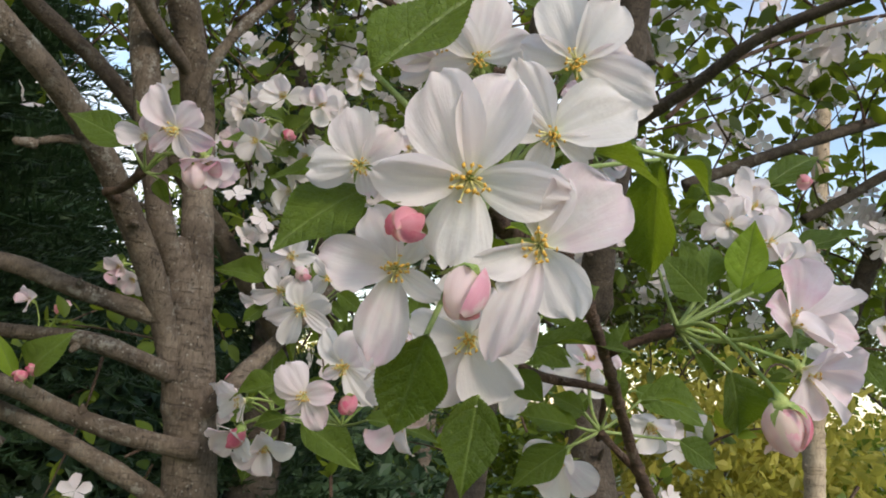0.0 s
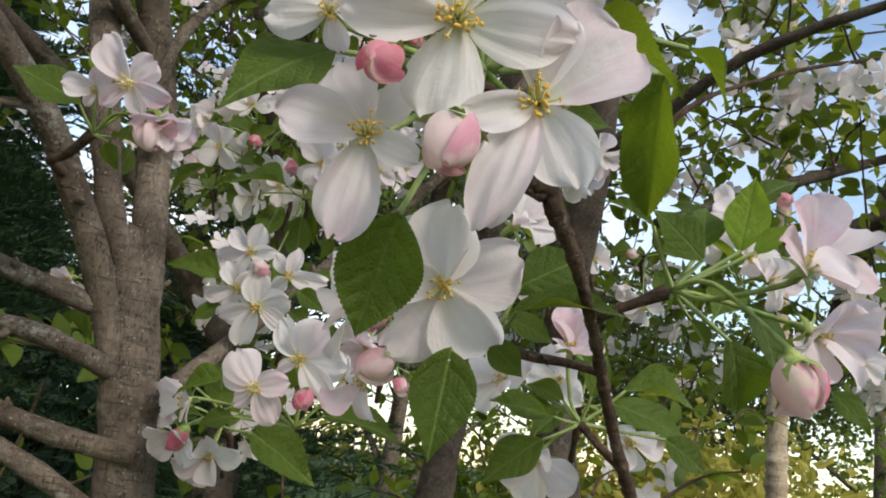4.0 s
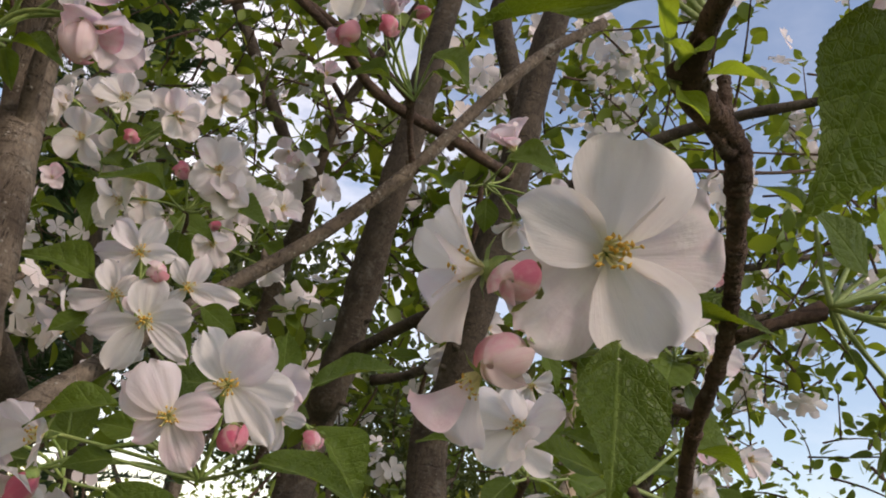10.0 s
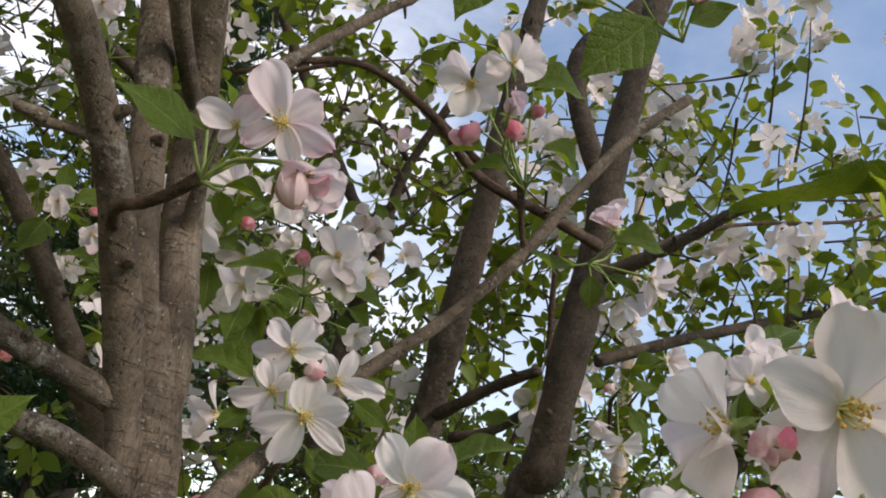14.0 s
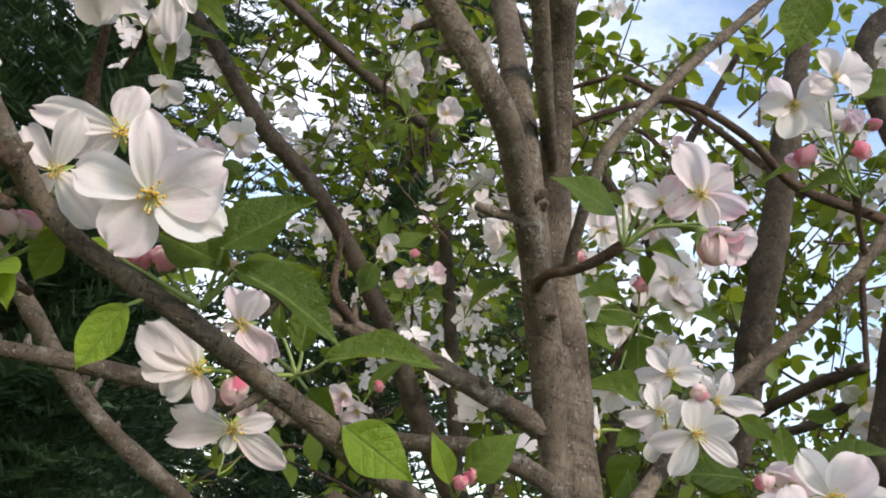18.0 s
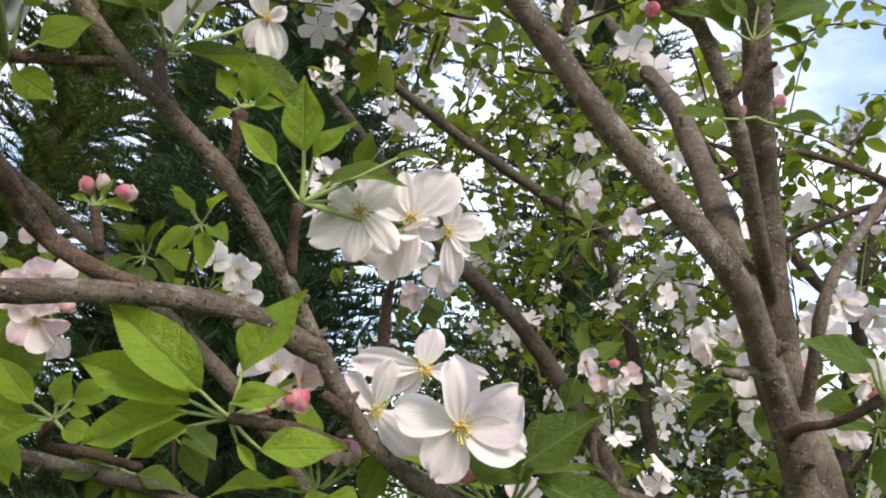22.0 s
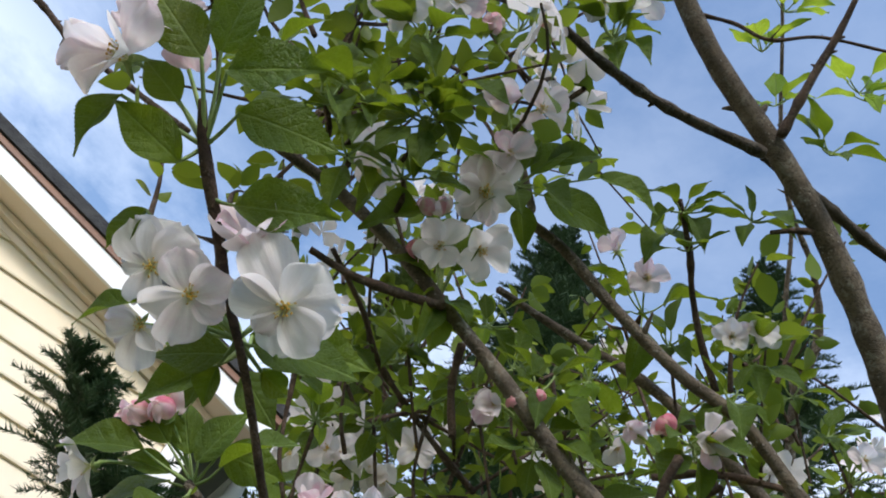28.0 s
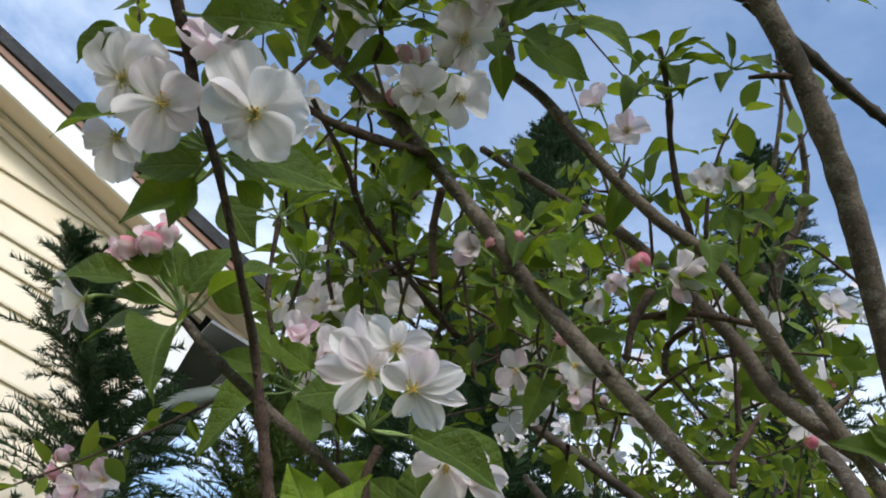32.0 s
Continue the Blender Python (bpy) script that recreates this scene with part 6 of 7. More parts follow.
S = (-0.449, 0.212, 1.894)
bud(tree, (-0.449, 0.175, 1.901), (0.284, -0.864, -0.415), S, 0.0145, True)
bud(tree, (-0.436, 0.184, 1.910), (0.566, -0.749, -0.344), S, 0.014, True)
blossom(tree, (-0.467, 0.181, 1.907), (-0.137, -0.685, -0.716), S, 0.036, 40, True)
whorl(tree, S, (0.473, -0.822, -0.317), 8, 0.034, 10)
S = (-0.358, 0.263, 1.927)
bud(tree, (-0.368, 0.236, 1.924), (0.188, -0.883, -0.430), S, 0.022, True)
blossom(tree, (-0.348, 0.254, 1.925), (0.846, -0.239, -0.477), S, 0.038, 26, True)
whorl(tree, S, (0.476, -0.692, -0.543), 6, 0.034, 11)
S = (-0.320, 0.275, 2.017)
blossom(tree, (-0.327, 0.255, 2.024), (0.267, -0.676, -0.687), S, 0.036, 20)
blossom(tree, (-0.310, 0.261, 2.030), (0.639, -0.502, -0.583), S, 0.034, 24)
whorl(tree, S, (0.476, -0.692, -0.543), 5, 0.034, 12)
S = (-0.565, 0.076, 1.764)
for p, n in (((-0.583, 0.035, 1.779), (0.083, -0.914, -0.398)), ((-0.568, 0.037, 1.781), (0.381, -0.885, -0.269)), ((-0.567, 0.041, 1.793), (0.633, -0.773, -0.052))):
    bud(tree, p, n, S, 0.020, False)
blossom(tree, (-0.608, 0.045, 1.756), (-0.480, -0.484, -0.732), S, 0.038, 30)
leaf(tree, (-0.578, 0.048, 1.765), (-0.607, 0.017, 1.757), (0.413, -0.904, 0.110), 0.9, pick=1, base=S)
leaf(tree, (-0.559, 0.066, 1.770), (-0.536, 0.056, 1.794), (0.281, -0.763, -0.582), 1.3, base=S)
leaf(tree, (-0.548, 0.067, 1.777), (-0.521, 0.092, 1.776), (0.483, -0.791, -0.376), 1.2, base=S)
leaf(tree, (-0.571, 0.053, 1.773), (-0.582, 0.026, 1.787), (0.652, -0.582, -0.486), 0.9, base=S)
leaf(tree, (-0.571, 0.066, 1.764), (-0.596, 0.044, 1.765), (0.467, -0.869, -0.165), 0.7, base=S)
whorl(tree, S, (0.259, -0.937, -0.234), 5, 0.045, 13)

# faint clusters to the right of the opening view
S = (0.239, 0.612, 1.676)
for p, n in (((0.234, 0.589, 1.689), (0.005, -0.997, -0.077)), ((0.209, 0.606, 1.703), (-0.404, -0.915, -0.010)), ((0.250, 0.591, 1.676), (0.434, -0.848, -0.304)), ((0.229, 0.614, 1.720), (-0.058, -0.893, 0.447))):
    blossom(tree, p, n, S, 0.046, 10)
whorl(tree, S, (-0.021, -0.989, 0.143), 5, 0.045, 14)
S = (-0.515, 1.007, 1.553)
blossom(tree, (-0.524, 0.998, 1.600), (-0.226, -0.967, 0.116), S, 0.040, 35, True)
bud(tree, (-0.488, 1.000, 1.595), (0.263, -0.775, 0.575), S, 0.022, True)

# spur with young leaves and rosy buds on the arching bough
S = (-0.431, 0.271, 1.576)
branch(tree, "twig", [(-0.401, 0.316, 1.579, 0.0027), (-0.414, 0.293, 1.579, 0.0024), (-0.423, 0.279, 1.577, 0.0023), (-0.431, 0.271, 1.576, 0.0025)], bark_twig, "reddish spur", 10, 0.1)
leaves(tree, S, (((-0.436, 0.256, 1.581), (-0.464, 0.227, 1.604)), ((-0.441, 0.259, 1.578), (-0.479, 0.238, 1.586)), ((-0.446, 0.262, 1.575), (-0.481, 0.255, 1.559)), ((-0.431, 0.269, 1.581), (-0.409, 0.271, 1.588)), ((-0.430, 0.269, 1.593), (-0.410, 0.264, 1.627)), ((-0.446, 0.269, 1.571), (-0.469, 0.270, 1.558))), (0.286, -0.954, 0.15), 1.0, True, 0)
leaves(tree, S, (((-0.429, 0.269, 1.581), (-0.419, 0.274, 1.591)), ((-0.423, 0.284, 1.568), (-0.391, 0.293, 1.574)), ((-0.431, 0.281, 1.569), (-0.423, 0.288, 1.560))), (0.246, -0.953, 0.177), 0.8, True)
bud(tree, (-0.431, 0.294, 1.588), (0.497, -0.865, -0.069), S, 0.011)
bud(tree, (-0.418, 0.297, 1.592), (0.400, -0.889, -0.224), S, 0.014)
blossom(tree, (-0.424, 0.307, 1.603), (0.481, -0.870, -0.108), S, 0.034, 30, True)
blossom(tree, (-0.446, 0.324, 1.612), (0.057, -0.996, 0.062), S, 0.034, 24)
S = (-0.533, 0.300, 1.575)
branch(tree, "twig", [(-0.522, 0.355, 1.567, 0.0024), (-0.533, 0.327, 1.567, 0.0025), (-0.545, 0.312, 1.566, 0.0024), (-0.533, 0.300, 1.575, 0.0023)], bark_twig, "", 10, 0.1)
leaves(tree, S, (((-0.538, 0.290, 1.579), (-0.549, 0.273, 1.592)), ((-0.532, 0.297, 1.581), (-0.522, 0.288, 1.594)), ((-0.535, 0.294, 1.573), (-0.553, 0.289, 1.560)), ((-0.544, 0.296, 1.575), (-0.571, 0.286, 1.575)), ((-0.527, 0.300, 1.580), (-0.517, 0.303, 1.580)), ((-0.526, 0.299, 1.571), (-0.509, 0.299, 1.570)), ((-0.559, 0.302, 1.575), (-0.566, 0.295, 1.584)), ((-0.533, 0.306, 1.586), (-0.511, 0.309, 1.595))), (0.280, -0.959, -0.045), 1.1, True)
S = (-0.482, 0.225, 1.639)
branch(tree, "twig", [(-0.474, 0.226, 1.621, 0.0018), (-0.478, 0.226, 1.630, 0.0016), (-0.482, 0.225, 1.639, 0.0018)], bark_twig, "", 10, 0.1)
bud(tree, (-0.473, 0.227, 1.647), (0.839, -0.536, 0.094), S, 0.010, False)
bud(tree, (-0.487, 0.222, 1.647), (-0.007, -0.962, 0.272), S, 0.008)
bud(tree, (-0.481, 0.223, 1.649), (0.302, -0.867, 0.397), S, 0.008, False)
leaves(tree, S, (((-0.485, 0.223, 1.641), (-0.492, 0.220, 1.643)), ((-0.479, 0.225, 1.642), (-0.469, 0.229, 1.642)), ((-0.480, 0.224, 1.643), (-0.477, 0.221, 1.650))), (0.260, -0.961, 0.093), 0.8, True)
S = (-0.619, 0.501, 1.720)
for p, n in (((-0.600, 0.475, 1.737), (0.280, -0.959, -0.045)), ((-0.589, 0.491, 1.738), (0.653, -0.739, -0.164)), ((-0.587, 0.500, 1.721), (0.728, -0.403, -0.555))):
    blossom(tree, p, n, S, 0.036, 20)
leaves(tree, S, (((-0.618, 0.482, 1.733), (-0.637, 0.459, 1.741)), ((-0.622, 0.487, 1.721), (-0.631, 0.472, 1.721)), ((-0.600, 0.484, 1.720), (-0.580, 0.496, 1.712)), ((-0.598, 0.481, 1.726), (-0.584, 0.487, 1.725))), (0.246, -0.953, 0.177), 1.0, True)
S = (-0.726, 0.456, 1.686)
for p, n, s in (((-0.703, 0.437, 1.692), (0.494, -0.845, -0.205), 0.04), ((-0.697, 0.453, 1.667), (0.374, -0.551, -0.746), 0.04), ((-0.768, 0.444, 1.725), (0.088, -0.982, -0.167), 0.034), ((-0.744, 0.455, 1.743), (0.481, -0.870, -0.108), 0.03)):
    blossom(tree, p, n, S, s, 24, True)
whorl(tree, S, (0.287, -0.952, -0.104), 7, 0.035, 21, True)
# sprouting spur above
S = (-0.439, 0.232, 1.689)
branch(tree, "twig", [(-0.444, 0.246, 1.663, 0.0019), (-0.442, 0.240, 1.676, 0.0021), (-0.439, 0.233, 1.688, 0.0030)], bark_twig, "", 10, 0.12)
leaves(tree, S, (((-0.437, 0.232, 1.692), (-0.433, 0.220, 1.705)), ((-0.434, 0.233, 1.692), (-0.423, 0.225, 1.702)), ((-0.434, 0.233, 1.691), (-0.420, 0.233, 1.691)), ((-0.442, 0.232, 1.688), (-0.449, 0.227, 1.681)), ((-0.441, 0.230, 1.692), (-0.451, 0.226, 1.705))), (0.291, -0.946, -0.141), 0.9, True)
branch(tree, "twig", [(-0.405, 0.349, 1.626, 0.0025), (-0.402, 0.333, 1.647, 0.0025), (-0.394, 0.315, 1.664, 0.0014)], bark_twig, "", 10, 0.1)
branch(tree, "twig", [(-0.400, 0.308, 1.591, 0.0036), (-0.405, 0.301, 1.594, 0.0023), (-0.407, 0.297, 1.595, 0.0016)], bark_twig, "", 10, 0.1)

# leafy spur on the upright stem
S = (-0.230, 0.407, 1.863)
branch(tree, "twig", [(-0.244, 0.421, 1.830, 0.0026), (-0.233, 0.416, 1.846, 0.0026), (-0.230, 0.407, 1.863, 0.0029)], bark_twig, "", 10, 0.1)
leaves(tree, S, (((-0.220, 0.400, 1.872), (-0.182, 0.396, 1.894)), ((-0.235, 0.399, 1.874), (-0.252, 0.382, 1.884)), ((-0.241, 0.401, 1.867), (-0.269, 0.379, 1.877)), ((-0.218, 0.402, 1.868), (-0.200, 0.406, 1.862)), ((-0.228, 0.398, 1.881), (-0.221, 0.380, 1.908))), (0.280, -0.959, -0.045), 1.0)
leaves(tree, (-0.227, 0.433, 1.826), (((-0.214, 0.439, 1.824), (-0.183, 0.435, 1.830)), ((-0.246, 0.420, 1.816), (-0.273, 0.410, 1.816))), (0.185, -0.878, 0.442), 0.9)
bud(tree, (-0.289, 0.394, 1.881), (0.158, -0.984, 0.078), (-0.284, 0.411, 1.875), 0.013)
bud(tree, (-0.236, 0.438, 1.834), (0.233, -0.942, 0.240), (-0.230, 0.453, 1.831), 0.012)
bud(tree, (-0.212, 0.441, 1.844), (0.233, -0.942, 0.240), (-0.213, 0.455, 1.840), 0.011)
branch(tree, "twig", [(-0.331, 0.329, 1.806, 0.0023), (-0.329, 0.325, 1.826, 0.0023), (-0.319, 0.325, 1.843, 0.0021), (-0.312, 0.326, 1.858, 0.0014)], bark_twig, "", 10, 0.1)
branch(tree, "twig", [(-0.237, 0.424, 1.657, 0.0027), (-0.247, 0.418, 1.656, 0.0024)], bark_grey)

# leaves of the nearest cluster seen from beneath
S = (0.012, 0.258, 1.613)
leaves(tree, S, (((0.004, 0.260, 1.618), (-0.033, 0.277, 1.612)), ((0.004, 0.259, 1.621), (-0.013, 0.271, 1.624)), ((0.005, 0.257, 1.624), (-0.004, 0.258, 1.647))), (-0.126, -0.180, 0.975), 0.8, False, 0)

# high right corner clusters
S = (0.060, 0.462, 1.848)
bud(tree, (0.020, 0.445, 1.867), (-0.486, -0.867, 0.113), S, 0.020, False)
bud(tree, (0.057, 0.441, 1.869), (-0.043, -0.998, 0.039), S, 0.020)
blossom(tree, (0.064, 0.444, 1.887), (0.290, -0.947, 0.140), S, 0.036, 40, True)
leaves(tree, S, (((0.036, 0.453, 1.848), (-0.001, 0.464, 1.807)), ((0.056, 0.450, 1.851), (0.078, 0.433, 1.861)), ((-0.066, 0.464, 1.864), (-0.078, 0.475, 1.820)), ((-0.039, 0.459, 1.870), (0.001, 0.453, 1.853))), (-0.145, -0.989, -0.023), 1.1)

# sprigs against the sky
for k, (p, n) in enumerate((((-0.342, 0.177, 2.088), 6), ((-0.345, 0.203, 2.072), 5), ((-0.359, 0.197, 2.093), 4), ((-0.296, 0.206, 2.097), 6), ((-0.232, 0.189, 2.141), 6), ((-0.466, -0.023, 2.069), 8), ((-0.352, 0.035, 2.111), 9), ((-0.411, 0.002, 2.098), 7), ((-0.528, -0.016, 2.044), 7), ((-0.528, -0.072, 1.974), 4), ((-0.562, 0.177, 1.969), 7), ((-0.442, 0.192, 1.924), 6), ((-0.487, 0.174, 1.986), 6), ((-0.332, 0.267, 1.967), 5), ((-0.616, 0.182, 1.911), 6))):
    whorl(tree, p, (0.425, -0.905, -0.002), n, 0.031, 60 + k)
branch(tree, "twig", [(-0.347, 0.285, 2.000, 0.0029), (-0.350, 0.253, 2.029, 0.0026), (-0.349, 0.229, 2.055, 0.0023), (-0.344, 0.204, 2.072, 0.0023), (-0.342, 0.169, 2.093, 0.0020)], bark_twig)
blossom(tree, (-0.476, -0.051, 2.078), (0.228, -0.518, -0.825), (-0.466, -0.023, 2.069), 0.044, 12)
blossom(tree, (-0.445, -0.033, 2.098), (0.628, -0.424, -0.653), (-0.466, -0.023, 2.069), 0.040, 16, True)
blossom(tree, (-0.352, 0.010, 2.125), (0.465, -0.602, -0.649), (-0.352, 0.035, 2.111), 0.042, 12)
blossom(tree, (-0.329, 0.023, 2.143), (0.714, -0.445, -0.541), (-0.352, 0.035, 2.111), 0.040, 12)
bud(tree, (-0.391, 0.008, 2.092), (0.379, -0.791, -0.480), (-0.386, 0.032, 2.094), 0.021, False)
bud(tree, (-0.421, -0.012, 2.087), (0.574, -0.700, -0.425), (-0.422, 0.015, 2.084), 0.019, False)
for k, p in enumerate(((-0.180, 0.302, 2.460), (-0.266, 0.298, 2.480), (-0.267, 0.240, 2.512), (-0.233, 0.213, 2.545), (-0.171, 0.315, 2.458))):
    whorl(behind, p, (0.385, -0.911, 0.149), 6, 0.045, 90 + k, True)

# low cluster before the evergreen
S = (-0.909, 0.314, 1.810)
for p, n in (((-0.909, 0.292, 1.813), (0.281, -0.763, -0.582)), ((-0.896, 0.304, 1.826), (0.653, -0.641, -0.404)), ((-0.904, 0.311, 1.802), (0.400, -0.375, -0.836)), ((-0.927, 0.300, 1.796), (0.055, -0.671, -0.739))):
    blossom(tree, p, n, S, 0.042, 20, True)
bud(tree, (-0.918, 0.264, 1.829), (0.127, -0.987, -0.102), S, 0.018, False)
bud(tree, (-0.928, 0.273, 1.816), (-0.110, -0.945, -0.309), S, 0.018)
whorl(tree, S, (0.470, -0.863, -0.188), 6, 0.04, 31)
blossom(tree, (-0.553, 0.151, 1.809), (0.381, -0.885, -0.269), (-0.576, 0.182, 1.798), 0.036, 38, True)
blossom(tree, (-0.542, 0.162, 1.807), (0.813, -0.446, -0.373), (-0.576, 0.182, 1.798), 0.034, 34, True)
whorl(tree, (-0.576, 0.182, 1.798), (0.458, -0.883, -0.103), 6, 0.045, 32)

# darker leafy spurs overhead
for k, (p, q) in enumerate((((-0.490, -0.015, 1.990), (-0.519, 0.004, 1.987)), ((-0.473, 0.018, 2.018), (-0.497, 0.035, 2.006)), ((-0.510, 0.004, 1.966), (-0.527, 0.019, 1.972)), ((-0.499, 0.044, 1.999), (-0.508, 0.061, 1.983)), ((-0.463, 0.008, 2.044), (-0.470, 0.025, 2.029)), ((-0.516, -0.028, 1.983), (-0.533, -0.000, 1.981)))):
    branch(tree, "twig", [(*q, 0.0022), (*((Vector(p) + Vector(q)) / 2 + Vector((0.004, 0, 0))), 0.0020), (*p, 0.0022)], bark_twig, "", 8, 0.1)
    whorl(tree, p, (0.493, -0.778, -0.388), 7, 0.036, 140 + k)


# ---- fuller clusters further in ----
def spray(tree_, centre, toward, count, spread, size, seed, blush=0.3, sprig=4):
    """A cluster of blossoms on a short spur, facing more or less one way, with a few leaves behind."""
    rng = random.Random(seed)
    centre, toward = Vector(centre), Vector(toward).normalized()
    foot = centre - toward * size * 0.9 + Vector((0, 0, -size * 0.5))
    branch(tree_, "twig", [(*(foot - toward * 0.05 + Vector((rng.uniform(-0.02, 0.02), 0, -0.05))), 0.0024), (*(foot - toward * 0.02 + Vector((0, 0, -0.015))), 0.0022), (*foot, 0.0026)], bark_twig, "", 8, 0.1)
    for k in range(count):
        off = Vector([rng.gauss(0, 1) for _ in range(3)]) * spread
        off -= toward * off.dot(toward) * 0.5
        way = toward + off / spread * 0.35
        if rng.random() < 0.15:
            bud(tree_, centre + off, way, foot, size * 0.38, rng.random() < 0.4)
        else:
            blossom(tree_, centre + off, way, foot, size * rng.uniform(0.85, 1.1), rng.uniform(4, 30), rng.random() < blush)
    if sprig:
        whorl(tree_, foot, toward + Vector((0, 0, 0.4)), sprig, 0.045, seed, False, (45, 95))


N9, N16, N24, N30 = (-0.218, -0.923, -0.316), (-0.077, -0.923, -0.377), (0.409, -0.814, -0.412), (0.457, -0.534, -0.711)
for k, (p, n, count, spread, size, blush) in enumerate((
        ((-0.189, 0.785, 1.814), N9, 5, 0.028, 0.044, 0.2), ((-0.161, 0.956, 1.819), N9, 4, 0.03, 0.044, 0.2), ((-0.067, 0.973, 1.835), N9, 4, 0.03, 0.044, 0.2),
        ((-0.045, 1.021, 2.014), N9, 3, 0.025, 0.042, 0.8), ((-0.111, 0.612, 1.615), N9, 2, 0.02, 0.042, 0.2), ((-0.126, 0.555, 1.526), N9, 3, 0.02, 0.042, 0.4),
        ((0.104, 0.519, 1.572), N9, 3, 0.02, 0.042, 0.5), ((0.235, 0.633, 1.751), N9, 3, 0.025, 0.042, 0.2), ((0.383, 0.758, 1.652), N9, 3, 0.03, 0.042, 0.4),
        ((-0.116, 0.666, 1.724), N16, 5, 0.028, 0.044, 0.1), ((0.137, 0.851, 1.714), N16, 3, 0.025, 0.042, 0.1), ((0.229, 0.820, 1.766), N16, 4, 0.028, 0.044, 0.1),
        ((-0.385, 0.907, 2.030), N16, 3, 0.025, 0.044, 0.1), ((-0.357, 0.864, 1.646), N16, 3, 0.022, 0.042, 0.8), ((-0.155, 0.794, 1.764), N16, 2, 0.02, 0.042, 0.1),
        ((-0.024, 0.588, 1.591), N16, 4, 0.03, 0.044, 0.3), ((-0.566, 0.822, 1.885), N16, 2, 0.02, 0.044, 0.1), ((-0.370, 1.247, 1.892), N16, 3, 0.03, 0.044, 0.4),
        ((-0.635, 0.336, 1.667), N24, 4, 0.025, 0.036, 0.9), ((-0.561, 0.533, 2.085), N24, 3, 0.022, 0.038, 0.9), ((-0.539, 0.683, 2.172), N24, 3, 0.022, 0.038, 0.8),
        ((-0.623, 0.709, 1.964), N24, 4, 0.03, 0.042, 0.1), ((-0.387, 0.844, 2.047), N24, 3, 0.03, 0.042, 0.2), ((-0.371, 0.975, 1.858), N24, 3, 0.03, 0.042, 0.2),
        ((-0.641, 0.250, 1.929), N30, 4, 0.02, 0.036, 0.1), ((-0.600, 0.264, 1.944), N30, 3, 0.02, 0.036, 0.1), ((-0.263, 0.486, 2.081), N30, 3, 0.022, 0.038, 0.6),
        ((-0.456, 0.312, 1.920), N30, 3, 0.02, 0.040, 0.2), ((-0.388, 0.257, 2.094), N30, 2, 0.018, 0.040, 0.9), ((-0.459, 0.378, 2.073), N30, 2, 0.02, 0.036, 0.3))):
    spray(tree if k % 3 else behind, p, n, count, spread, size, 300 + k, blush)
for k, p in enumerate(((-0.526, 0.225, 2.061), (-0.507, 0.254, 2.029), (-0.513, 0.222, 1.967), (-0.446, 0.276, 2.024), (-0.382, 0.282, 2.057), (-0.357, 0.302, 1.982), (-0.470, 0.297, 1.998), (-0.310, 0.435, 2.137), (-0.290, 0.478, 2.122), (-0.439, 0.354, 1.982), (-0.578, 0.142, 1.951), (-0.551, 0.170, 1.976), (-0.535, 0.201, 1.941), (-0.569, 0.100, 1.878), (-0.587, 0.207, 1.933), (-0.588, 0.153, 1.887),
        (-0.568, 0.400, 1.573), (-0.563, 0.432, 1.602), (-0.595, 0.327, 1.570), (-0.754, 0.476, 1.674), (-0.615, 0.420, 1.714), (-0.592, 0.436, 1.748))):
    q = Vector(p) + Vector((0.01 * (k % 3 - 1), 0.02, -0.05))
    branch(tree, "twig", [(*(q + Vector((0, 0.02, -0.02))), 0.0014), (*q, 0.0013), (*p, 0.0016)], bark_twig, "", 6, 0.1)
    whorl(tree, p, (0.462, -0.877, -0.133), 7, 0.028, 400 + k, k % 3 == 0)

# young leaves and rosy buds where the spurs end
for p, buds_, n, ln in (((0.012, 0.273, 1.608), (), 4, 0.022), ((-0.425, 0.349, 1.565), ((-0.434, 0.336, 1.578), (-0.415, 0.338, 1.580), (-0.424, 0.332, 1.580), (-0.411, 0.344, 1.582)), 7, 0.034), ((-0.370, 0.384, 1.581), ((-0.381, 0.374, 1.587), (-0.369, 0.375, 1.589), (-0.367, 0.379, 1.593)), 3, 0.026)):
    whorl(tree, p, (-0.013, -0.953, 0.303), n, ln, 500 + n, True, (30, 75))
    for k, q in enumerate(buds_):
        bud(tree, q, (-0.013, -0.953, 0.303), p, 0.013 + 0.001 * k, k % 2 == 0)
branch(tree, "twig", [(-0.414, 0.368, 1.563, 0.0019), (-0.420, 0.358, 1.564, 0.0019), (-0.425, 0.349, 1.565, 0.0017)], bark_twig, "", 10, 0.1)


# ---- small leaves and twigs of the crowns, too many to count ----
LEAF_ROWS = ((0.16, 0.62), (0.38, 1.0), (0.62, 0.88), (0.84, 0.46))


